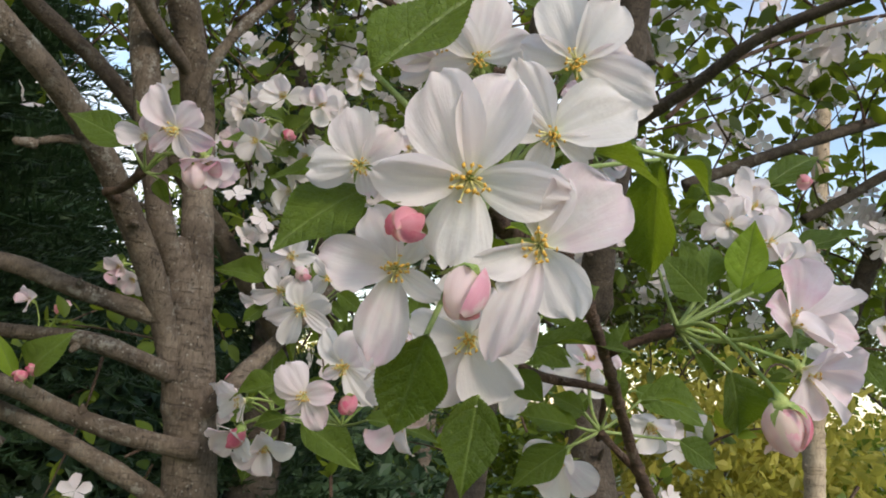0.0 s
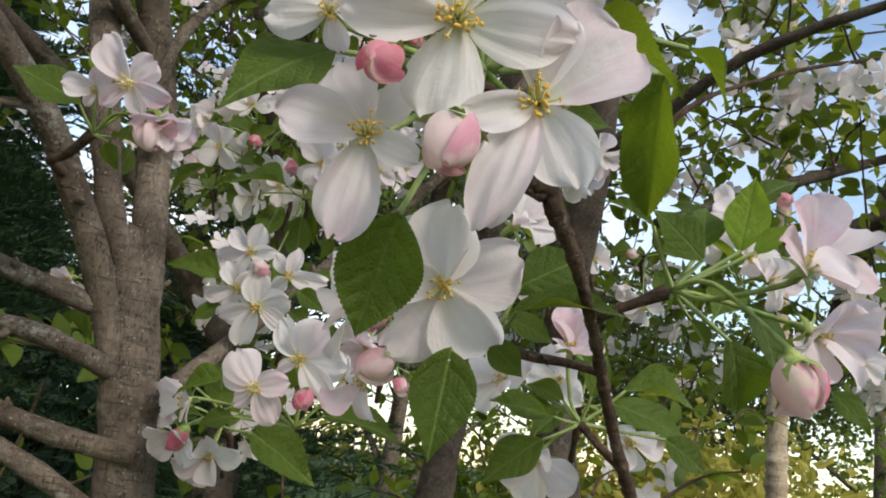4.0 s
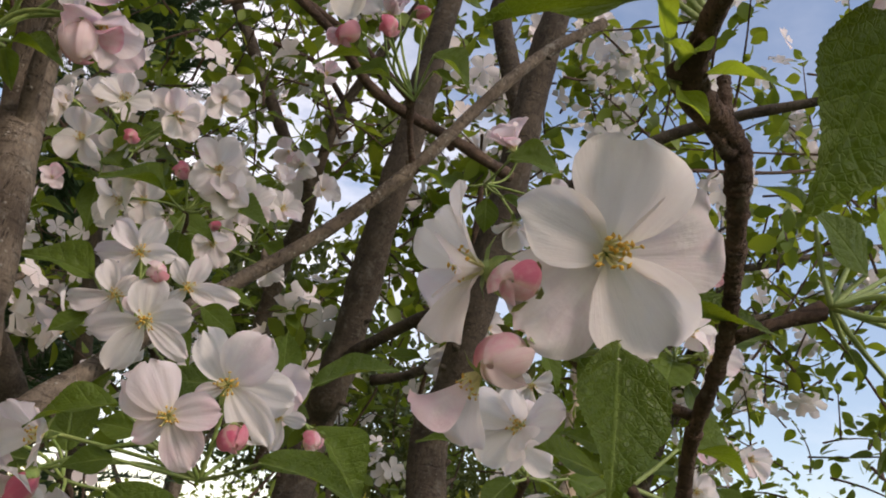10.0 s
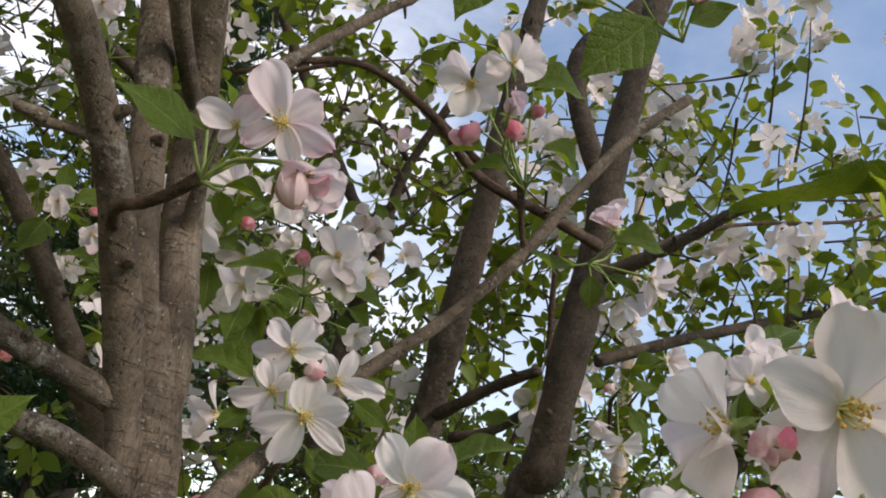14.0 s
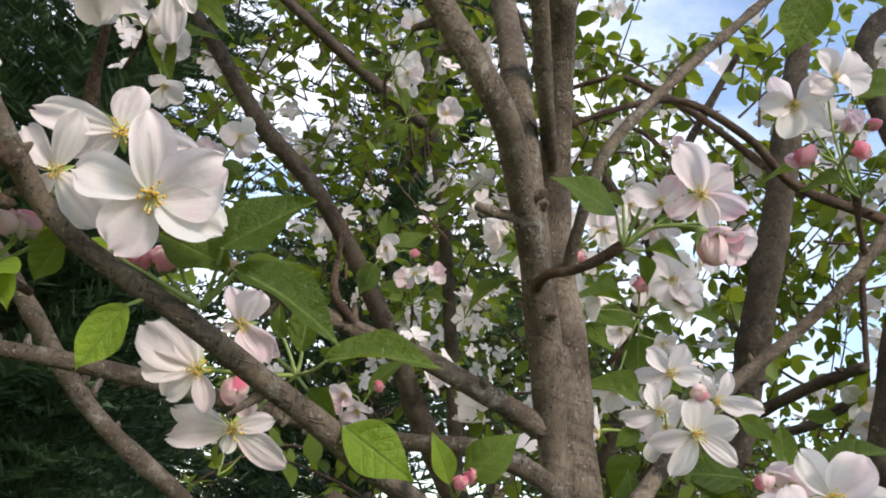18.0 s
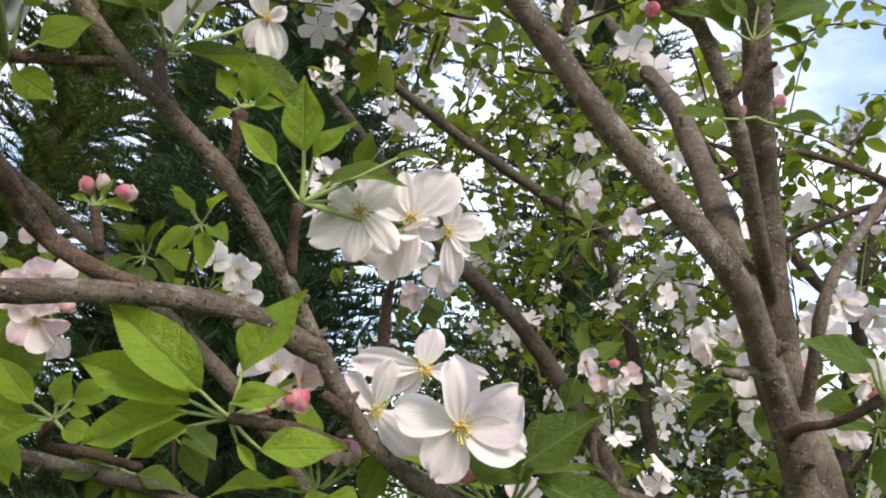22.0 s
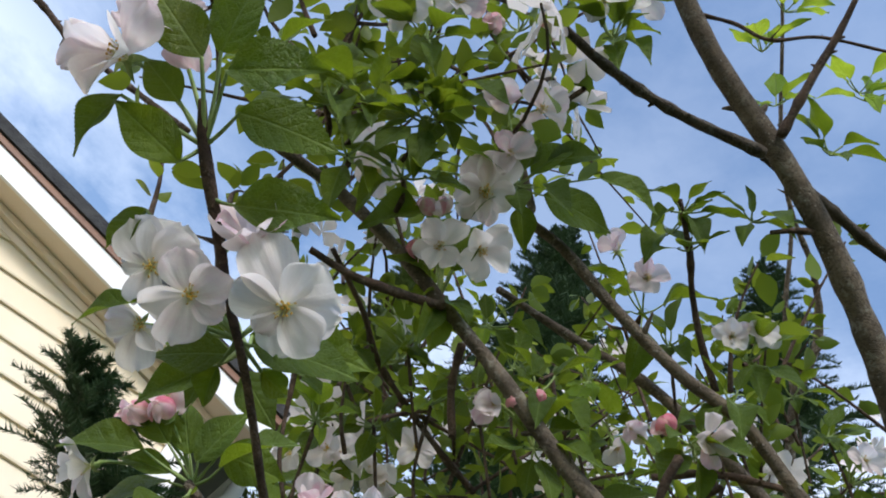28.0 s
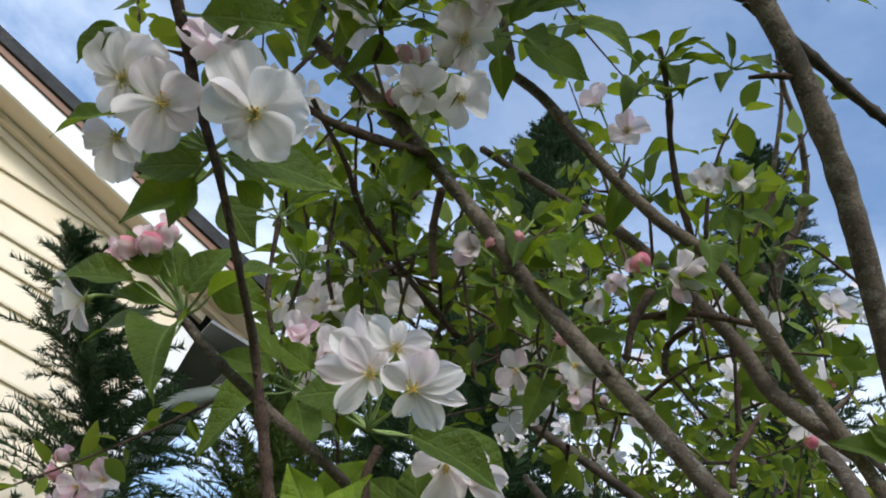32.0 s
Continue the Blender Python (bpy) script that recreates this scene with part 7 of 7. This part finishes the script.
def crown(tree_, name, wood, boxes, seed, leaf_len=0.04, flowers=0.05, dense=1.0):
    """Twigs that start in the given balls (centre, radius, count), with leaves and a few far blossoms along them."""
    rng = np.random.default_rng(seed)
    lv, lf, tv, tf, pv, pf = [], [], [], [], [], []
    for centre, radius, count in boxes:
        for _ in range(int(count * dense)):
            o = np.array(centre) + rng.normal(size=3).clip(-1.6, 1.6) * np.array(radius) * 0.6
            d = rng.normal(size=3) * 0.7 + np.array([0, 0, 0.75])
            if o[0] < -0.78:
                continue  # keeps clear of the house
            d /= np.linalg.norm(d)
            ln = rng.uniform(0.10, 0.26)
            bend = rng.normal(size=3) * 0.25
            rows = [(*(o + d * ln * s + bend * ln * s * s), 0.0022 * (1 - 0.6 * s)) for s in (0, 0.35, 0.7, 1)]
            v, f = tube_data(rows, 5, 0.03, 0.08, 1, False)
            tf += [tuple(i + len(tv) for i in q) for q in f]
            tv += v
            q = spline(rows, 0.02)
            for k in range(1, len(q)):
                for _ in range(rng.integers(1, 3) if k < len(q) - 1 else 4):
                    a = rng.normal(size=3) + d * 0.5
                    a /= np.linalg.norm(a)
                    n = rng.normal(size=3) * 0.6 + np.array([0, 0, 1.0])
                    n -= a * (n @ a)
                    n /= np.linalg.norm(n)
                    w = np.cross(a, n)
                    s = leaf_len * rng.uniform(0.55, 1.15)
                    p = q[k, :3] + a * s * 0.25
                    h = 0.30 * s
                    m = len(lv)
                    curl, fold = rng.uniform(0.02, 0.30), rng.uniform(0.05, 0.40)
                    lv.append(p)
                    for u, g in LEAF_ROWS:
                        mid = p + a * u * s - n * curl * u * u * s
                        lv += [mid + w * h * g + n * fold * g * h, mid, mid - w * h * g + n * fold * g * h]
                    lv.append(p + a * s - n * curl * s)
                    lf += [(m, m + 2, m + 1), (m, m + 3, m + 2)]
                    for r in range(3):
                        e = m + 1 + 3 * r
                        lf += [(e, e + 1, e + 4, e + 3), (e + 1, e + 2, e + 5, e + 4)]
                    lf += [(m + 10, m + 11, m + 13), (m + 11, m + 12, m + 13)]
            if rng.random() < flowers:
                for _ in range(rng.integers(3, 7)):
                    c = q[-1, :3] + rng.normal(size=3) * 0.022
                    n = rng.normal(size=3) + np.array([0, -0.6, -0.1])
                    n /= np.linalg.norm(n)
                    u = np.cross(n, (0.2, 0.3, 0.9))
                    u /= np.linalg.norm(u)
                    w = np.cross(n, u)
                    for k in range(5):
                        a = k * 1.2566
                        e, g = u * math.cos(a) + w * math.sin(a), w * math.cos(a) - u * math.sin(a)
                        m = len(pv)
                        z1, z2 = rng.uniform(0.001, 0.009, 2)
                        pv += [c, c + 0.012 * e + 0.008 * g + z1 * n, c + 0.021 * e + 0.006 * g + z2 * n, c + 0.023 * e + z1 * n, c + 0.021 * e - 0.006 * g + z2 * n, c + 0.012 * e - 0.008 * g + z1 * n]
                        pf += [(m, m + 3, m + 2, m + 1), (m, m + 5, m + 4, m + 3)]
    part("foliage", mesh_from("foliage", lv, lf, foliage_green), tree_, "small fresh green leaves", kind="stuff")
    part("twig_tangle", mesh_from("twig_tangle", tv, tf, bark_twig), tree_, "thin brown twigs", kind="stuff")
    if pv:
        part("far_blossoms", mesh_from("far_blossoms", pv, pf, far_petal), tree_, "small white blossoms", kind="stuff")


crown(tree, "crown", bark_twig, [
    ((-0.540, -0.051, 2.104), (0.10, 0.08, 0.06), 9), ((-0.483, 0.051, 2.130), (0.10, 0.08, 0.08), 8), ((-0.638, 0.041, 2.051), (0.06, 0.06, 0.08), 6),
    ((-0.611, 0.407, 2.100), (0.16, 0.16, 0.14), 18), ((-0.705, 0.274, 2.079), (0.14, 0.14, 0.12), 16), ((-0.563, 0.017, 2.219), (0.16, 0.16, 0.14), 22),
    ((-0.448, 0.461, 2.097), (0.16, 0.16, 0.10), 14), ((-0.743, 0.323, 2.015), (0.14, 0.14, 0.12), 18), 
    ((-0.391, 0.648, 2.093), (0.2, 0.2, 0.15), 16)], 11, 0.028, 0.12, 1.25)
crown(behind, "crown", bark_twig, [
    ((-0.015, 1.269, 2.193), (0.30, 0.25, 0.22), 60), ((0.609, 1.103, 2.262), (0.35, 0.3, 0.3), 70), ((-0.308, 1.422, 2.241), (0.3, 0.3, 0.25), 50),
    ((0.420, 1.522, 1.924), (0.4, 0.3, 0.25), 60), ((0.807, 1.224, 1.904), (0.3, 0.3, 0.2), 50), ((0.432, 1.420, 2.175), (0.4, 0.35, 0.3), 70),
    ((-0.257, 1.423, 2.092), (0.3, 0.3, 0.25), 50), ((0.361, 1.222, 1.569), (0.35, 0.3, 0.12), 40), ((-0.214, 1.315, 1.562), (0.3, 0.3, 0.2), 40),
    ((-0.032, 1.275, 2.179), (0.3, 0.3, 0.2), 50), ((0.653, 1.174, 2.261), (0.35, 0.3, 0.25), 60), ((-0.520, 1.354, 2.274), (0.35, 0.3, 0.2), 14),
    ((0.105, 1.317, 2.016), (0.3, 0.3, 0.3), 60), ((0.096, 1.173, 2.360), (0.3, 0.3, 0.2), 24), ((-0.679, 1.240, 2.468), (0.35, 0.3, 0.25), 50),
    ((-0.421, 1.517, 2.158), (0.3, 0.3, 0.25), 14), ((-0.949, 0.892, 2.423), (0.35, 0.35, 0.3), 50), ((-0.397, 1.210, 2.507), (0.3, 0.3, 0.25), 20),
    ((0.854, 1.443, 1.892), (0.35, 0.3, 0.15), 60), ((0.365, 1.830, 1.767), (0.4, 0.3, 0.15), 60), ((0.926, 1.293, 2.187), (0.3, 0.3, 0.25), 40), ((-0.679, 1.814, 2.148), (0.4, 0.3, 0.3), 8), ((0.499, 1.478, 1.973), (0.3, 0.3, 0.2), 50),
    ((0.886, 1.196, 1.834), (0.25, 0.25, 0.15), 45), ((-0.542, 2.047, 2.159), (0.45, 0.4, 0.25), 34), ((-0.532, 2.130, 2.358), (0.5, 0.4, 0.3), 70), ((-0.492, 2.288, 2.051), (0.5, 0.4, 0.3), 36), ((-0.232, 2.069, 1.941), (0.4, 0.4, 0.25), 50), ((-0.666, 1.273, 2.292), (0.28, 0.28, 0.22), 70), ((-0.507, 1.435, 2.327), (0.28, 0.28, 0.22), 70), ((-0.613, 1.278, 2.422), (0.25, 0.25, 0.20), 50)], 12, 0.034, 0.42, 0.44)


# ---- conifers behind ----
def conifer(label, base, tip, radius, needles, seed, sprays=420, leaflets=16, low=0.1, fine=1.0, wood=1.0):
    """A trunk with tiers of drooping sprays of scale leaves."""
    rng = np.random.default_rng(seed)
    base, tip = np.array(base, float), np.array(tip, float)
    ob = thing("conifer", label, "tree")
    h = np.linalg.norm(tip - base)
    # trunk in the same shade-darkened bark as the apple stems behind
    part("trunk", mesh_from("trunk", *tube_data([(*base, (0.05 + h * 0.012) * wood), (*(base * 0.5 + tip * 0.5), (0.03 + h * 0.006) * wood), (*tip, 0.006 * wood)], 10, 0.2, 0.05, seed), bark_shaded), ob)
    up = (tip - base) / h
    # sprays: where each leaves the trunk, its way out, and the leaflets along it
    s = low + (1 - low) * rng.random(sprays) ** 0.8
    a = rng.uniform(0, 6.283, sprays)
    ln = radius * (1 - s) ** 0.75 * rng.uniform(0.40, 1.30, sprays) + 0.10
    d0 = np.stack([np.cos(a), np.sin(a), rng.uniform(0.25, 0.9, sprays)], 1)
    d0 /= np.linalg.norm(d0, axis=1)[:, None]
    side = np.cross(d0, (0, 0, 1.0))
    side /= np.linalg.norm(side, axis=1)[:, None]
    nrm = np.cross(side, d0)
    k, j, sg = (g.ravel() for g in np.meshgrid(np.arange(sprays), np.arange(leaflets), (-1, 1), indexing="ij"))
    t = ((j + 0.6) / leaflets)[:, None]
    l1 = ln[k][:, None]
    p = base + up * h * s[k][:, None] + d0[k] * l1 * t - np.array([0, 0, 0.28]) * l1 * t * t
    n = len(k)
    l2 = (0.11 * l1 * (1 - t) + 0.028) * rng.uniform(0.6, 1.2, (n, 1))
    d = side[k] * sg[:, None] * rng.uniform(0.5, 0.9, (n, 1)) + d0[k] * 0.8 + nrm[k] * rng.uniform(-0.5, 0.5, (n, 1)) + rng.normal(size=(n, 3)) * 0.12
    d /= np.linalg.norm(d, axis=1)[:, None]
    w = np.cross(d, nrm[k] + rng.normal(size=(n, 3)) * 0.5)
    w *= (fine * (0.006 + 0.011 * l1)) * 0.5 / (np.linalg.norm(w, axis=1)[:, None] + 1e-6)
    v = np.stack([p - w * 0.8, p + w * 0.8, p + d * l2], 1).reshape(-1, 3)
    f = np.arange(n * 3).reshape(-1, 3).tolist()
    part("needles", mesh_from("needles", v, f, needles, False), ob, kind="stuff")
    return ob


def on_ground(p):
    return (p[0], p[1], -0.02)


for label, tip, radius, needles, seed, sprays, low in (
        ("dark green conifer behind the apple boughs", (-0.666, 3.136, 6.085), 1.0, needle_dark, 1, 800, 0.12),
        ("dark green conifer with feathery top", (-1.659, 2.266, 5.604), 1.0, needle_dark, 2, 1700, 0.12),
        ("yellow-green conifer in soft light", (-2.751, 2.273, 5.775), 0.7, needle_light, 3, 1300, 0.1),
        ("dark conifer beside the house", (-2.910, 3.145, 4.347), 0.65, needle_dark, 4, 1500, 0.1),
        ("low dark conifer near the house corner", (-3.897, 2.248, 3.244), 1.1, needle_dark, 7, 2000, 0.1),
        ("tall dark conifer filling the shade", (-2.889, 4.564, 4.171), 1.4, needle_dark, 5, 2500, 0.1),
        ("dark juniper before the house corner", (-2.989, 1.386, 2.837), 0.72, needle_dark, 10, 1900, 0.1),
        ("broad dark conifer deep in the shade", (-3.327, 6.229, 3.336), 1.9, needle_dark, 8, 2000, 0.1),
        ("dark conifer low behind the trunks", (-1.821, 6.369, 2.935), 1.3, needle_dark, 6, 1000, 0.1)):
    conifer(label, on_ground(tip), tip, radius, needles, seed, sprays, 58, low, 1.5 if radius > 1.6 else 0.95)
conifer("small feathery evergreen in front of the house wall", Vector((-2.295, 0.703, 2.961)) + (Vector((-2.280, 1.243, 2.414)) - Vector((-2.295, 0.703, 2.961))) * 3.05, (-2.295, 0.703, 2.961), 0.8, needle_dark, 9, 190, 64, 0.58, 0.75, 0.25)


# ---- far shrubs and trees round the garden ----
def far_tree(label, base, height, spread, material, seed, count, leaf_size, low=0.16):
    """A trunk with limbs and a ragged crown of leaf sprigs, for the distance."""
    rng = np.random.default_rng(seed)
    ob = thing("garden_tree" if height > 2.5 else "shrub", label, "tree" if height > 2.5 else "shrub")
    base = np.array(base, float)
    part("trunk", mesh_from("trunk", *tube_data([(*base, height * 0.02), (*(base + (0.05, 0, height * 0.5)), height * 0.013), (*(base + (0, 0.1, height * 0.85)), height * 0.004)], 8, 0.2, 0.05, seed), bark_grey), ob)
    for k in range(7):
        a, z = k * 2.4, height * (0.25 + 0.07 * k)
        e = base + np.array([math.cos(a) * spread * 0.7, math.sin(a) * spread * 0.7, z + height * 0.22])
        part("limb", mesh_from("limb", *tube_data([(*(base + (0.02, 0, z)), height * 0.008), (*((base + (0, 0, z)) * 0.5 + e * 0.5 + (0, 0, 0.05)), height * 0.005), (*e, height * 0.002)], 6, 0.2, 0.05, k), bark_grey), ob)
    # clumps of sprigs
    n = count
    clump = rng.normal(size=(max(6, n // 60), 3))
    clump /= np.linalg.norm(clump, axis=1)[:, None]
    clump *= rng.uniform(0.35, 1.0, (len(clump), 1))
    c = clump[rng.integers(0, len(clump), n)] + rng.normal(size=(n, 3)) * 0.17
    p = base + (0, 0, height * (1 + low) / 2) + c * (spread, spread, height * (1 - low) / 2)
    p[:, 2] = np.maximum(p[:, 2], 0.05)
    a = rng.normal(size=(n, 3))
    a /= np.linalg.norm(a, axis=1)[:, None]
    b = np.cross(a, rng.normal(size=(n, 3)))
    b /= np.linalg.norm(b, axis=1)[:, None]
    s = leaf_size * rng.uniform(0.6, 1.2, (n, 1))
    nn = np.cross(a, b)
    v = np.stack([p, p + a * s * 0.45 + b * s * 0.3 + nn * s * 0.08, p + a * s, p + a * s * 0.45 - b * s * 0.3 + nn * s * 0.08], 1).reshape(-1, 3)
    m = np.arange(n) * 4
    part("foliage", mesh_from("foliage", v, np.stack([m, m + 1, m + 2], 1).tolist() + np.stack([m, m + 2, m + 3], 1).tolist(), material, False), ob, kind="stuff")
    return ob


leaf_thicket = island_leaf("leaf_thicket", (0.018, 0.030, 0.010), (0.075, 0.095, 0.022), (0.20, 0.24, 0.04), 0.22)
# the sunlit yellow low in the distance is put into this leaf colour
leaf_sunlit = island_leaf("leaf_sunlit", (0.20, 0.19, 0.03), (0.42, 0.36, 0.07), (0.55, 0.50, 0.08), 0.4)
for k, (x, y, hgt, spr, mat, txt) in enumerate((
        (-2.3, 4.6, 1.75, 1.0, needle_dark, "dark evergreen shrub in the shade"), (-0.9, 5.2, 1.6, 1.0, needle_dark, "dark evergreen shrub in the shade"), (-3.6, 3.4, 2.0, 1.1, needle_dark, "dark evergreen shrub in the shade"),
        (2.6, 7.5, 2.2, 1.6, leaf_sunlit, "shrub with sunlit gold put into its leaf colour"), (0.6, 9.0, 1.8, 1.7, foliage_green, "low green shrub at the garden's edge"),
        (4.8, 9.0, 2.0, 1.9, foliage_green, "low green shrub at the garden's edge"), (-1.8, 10.0, 2.2, 1.8, leaf_sunlit, "shrub with sunlit gold put into its leaf colour"),
        (6.5, 11.0, 5.5, 2.4, foliage_green, "leafy garden tree in the distance"), (2.2, 14.0, 5.0, 2.6, foliage_green, "leafy garden tree in the distance"),
        (-4.0, 12.0, 4.5, 2.2, foliage_green, "leafy garden tree in the distance"), (8.0, 6.0, 2.4, 1.8, leaf_sunlit, "shrub with sunlit gold put into its leaf colour"),
        (-0.1, 6.4, 4.3, 1.2, leaf_thicket, "dark leafy tree in a garden thicket"), (-1.5, 7.0, 4.7, 1.3, leaf_thicket, "dark leafy tree in a garden thicket"), (1.3, 8.0, 3.9, 1.5, leaf_thicket, "dark leafy tree in a garden thicket"), (3.6, 9.5, 3.6, 1.8, leaf_thicket, "dark leafy tree in a garden thicket"))):
    far_tree(txt, (x, y, -0.02), hgt, spr, mat, 40 + k, 7000 if mat == leaf_thicket else 4200, 0.10 if mat == leaf_thicket else 0.13, 0.56 if mat == leaf_thicket else 0.16)


# ---- the house beyond the tree ----
HO, HS, HN = Vector((-2.715, 1.500, 0)), Vector((0.457, 0.889, 0)), Vector((0.889, -0.457, 0))
PITCH, RIDGE = 0.23, -4.0


def rake(s, at_corner):
    """Height of a line that runs with the roof, at s along the gable wall."""
    return at_corner - PITCH * s if s > RIDGE else at_corner - PITCH * RIDGE + PITCH * (s - RIDGE)


def house_prism(name, outline, out0, out1, material, parent, label=""):
    """An outline in (s, z) on the gable wall, from out0 to out1 before it."""
    n = len(outline)
    verts = [HO + HS * s + HN * o + Vector((0, 0, z)) for o in (out0, out1) for s, z in outline]
    faces = [tuple(range(n - 1, -1, -1)), tuple(range(n, 2 * n))] + [(i, (i + 1) % n, n + (i + 1) % n, n + i) for i in range(n)]
    return part(name, mesh_from(name, verts, faces, material, False), parent, label)


def strip(low, high, s0=-8.0, s1=0.22):
    return [(s0, rake(s0, low)), (RIDGE, rake(RIDGE, low)), (s1, rake(s1, low)), (s1, rake(s1, high)), (RIDGE, rake(RIDGE, high)), (s0, rake(s0, high))]


house = thing("house", "cream clapboard house with a dark shingle roof and white trim", "house")
gable = house_prism("wall", [(-8, -0.05), (0, -0.05), (0, 3.36), (RIDGE, rake(RIDGE, 3.50)), (-8, rake(-8, 3.50))], -0.25, -0.002, siding_cream, house, "gable wall of cream lapped boards")
house_prism("side_wall", [(-0.2, -0.05), (-0.004, -0.05), (-0.004, 3.36), (-0.2, 3.36)], -6.0, -0.26, siding_cream, house)
house_prism("corner_board", [(-0.09, 0.0), (0.012, 0.0), (0.012, 3.40), (-0.09, 3.42)], 0.0, 0.03, trim_white, house)
house_prism("frieze", strip(3.455, 3.53, -8, 0.0), 0.0, 0.028, trim_cream, house)
house_prism("soffit", strip(3.522, 3.537), 0.03, 0.18, trim_cream, house)
house_prism("moulding", strip(3.49, 3.52), 0.03, 0.065, trim_cream, house)
house_prism("fascia", strip(3.515, 3.62), 0.181, 0.20, trim_white, house, "white rake board")
house_prism("drip_edge", strip(3.622, 3.652, -8, 0.24), 0.16, 0.212, fascia_brown, house)
house_prism("roof", strip(3.655, 3.715, -8.2, 0.27), -6.2, 0.225, shingle_dark, house, "dark shingle roof")
house_prism("eave_soffit", [(0.014, 3.37), (0.20, 3.37), (0.20, 3.385), (0.014, 3.385)], -6.0, 0.18, gutter_grey, house)
house_prism("eave_fascia", [(0.20, 3.36), (0.22, 3.36), (0.22, 3.60), (0.20, 3.60)], -6.0, 0.178, trim_white, house)
house_prism("gutter", [(0.222, 3.47), (0.30, 3.47), (0.325, 3.53), (0.325, 3.58), (0.31, 3.58), (0.30, 3.50), (0.222, 3.50)], -6.0, 0.16, trim_white, house, "white gutter")
for k in range(30):
    z = 0.20 + 0.125 * k
    ends = [min(-0.092, (3.45 - zz) / PITCH) for zz in (z, z + 0.12)]
    s0 = -5.0
    if ends[1] < s0 + 0.2:
        continue
    verts = [HO + HS * s + HN * o + Vector((0, 0, zz)) for s, o, zz in ((s0, 0.0, z), (s0, 0.020, z), (s0, 0.022, z + 0.008), (s0, 0.006, z + 0.128), (s0, 0.0, z + 0.128), (ends[0], 0.0, z), (ends[0], 0.020, z), (ends[0], 0.022, z + 0.008), (ends[1], 0.006, z + 0.128), (ends[1], 0.0, z + 0.128))]
    part("siding_board", mesh_from("siding_board", verts, [(0, 1, 2, 3, 4), (9, 8, 7, 6, 5), (0, 5, 6, 1), (1, 6, 7, 2), (2, 7, 8, 3), (3, 8, 9, 4)], siding_cream, False), gable)

# downspout from the eave gutter round to the side wall
pipe = [HO + HS * a + HN * b + Vector((0, 0, z)) for a, b, z in ((0.27, -0.10, 3.47), (0.27, -0.12, 3.38), (0.25, -0.14, 3.33), (0.10, -0.22, 3.22), (0.065, -0.24, 3.16), (0.06, -0.245, 3.0), (0.06, -0.25, 1.5), (0.06, -0.25, 0.05))]
part("downspout", mesh_from("downspout", *tube_data([(*p, 0.034) for p in pipe], 10, 0.03, 0.0, 1), trim_white), house, "white downspout with an elbow")
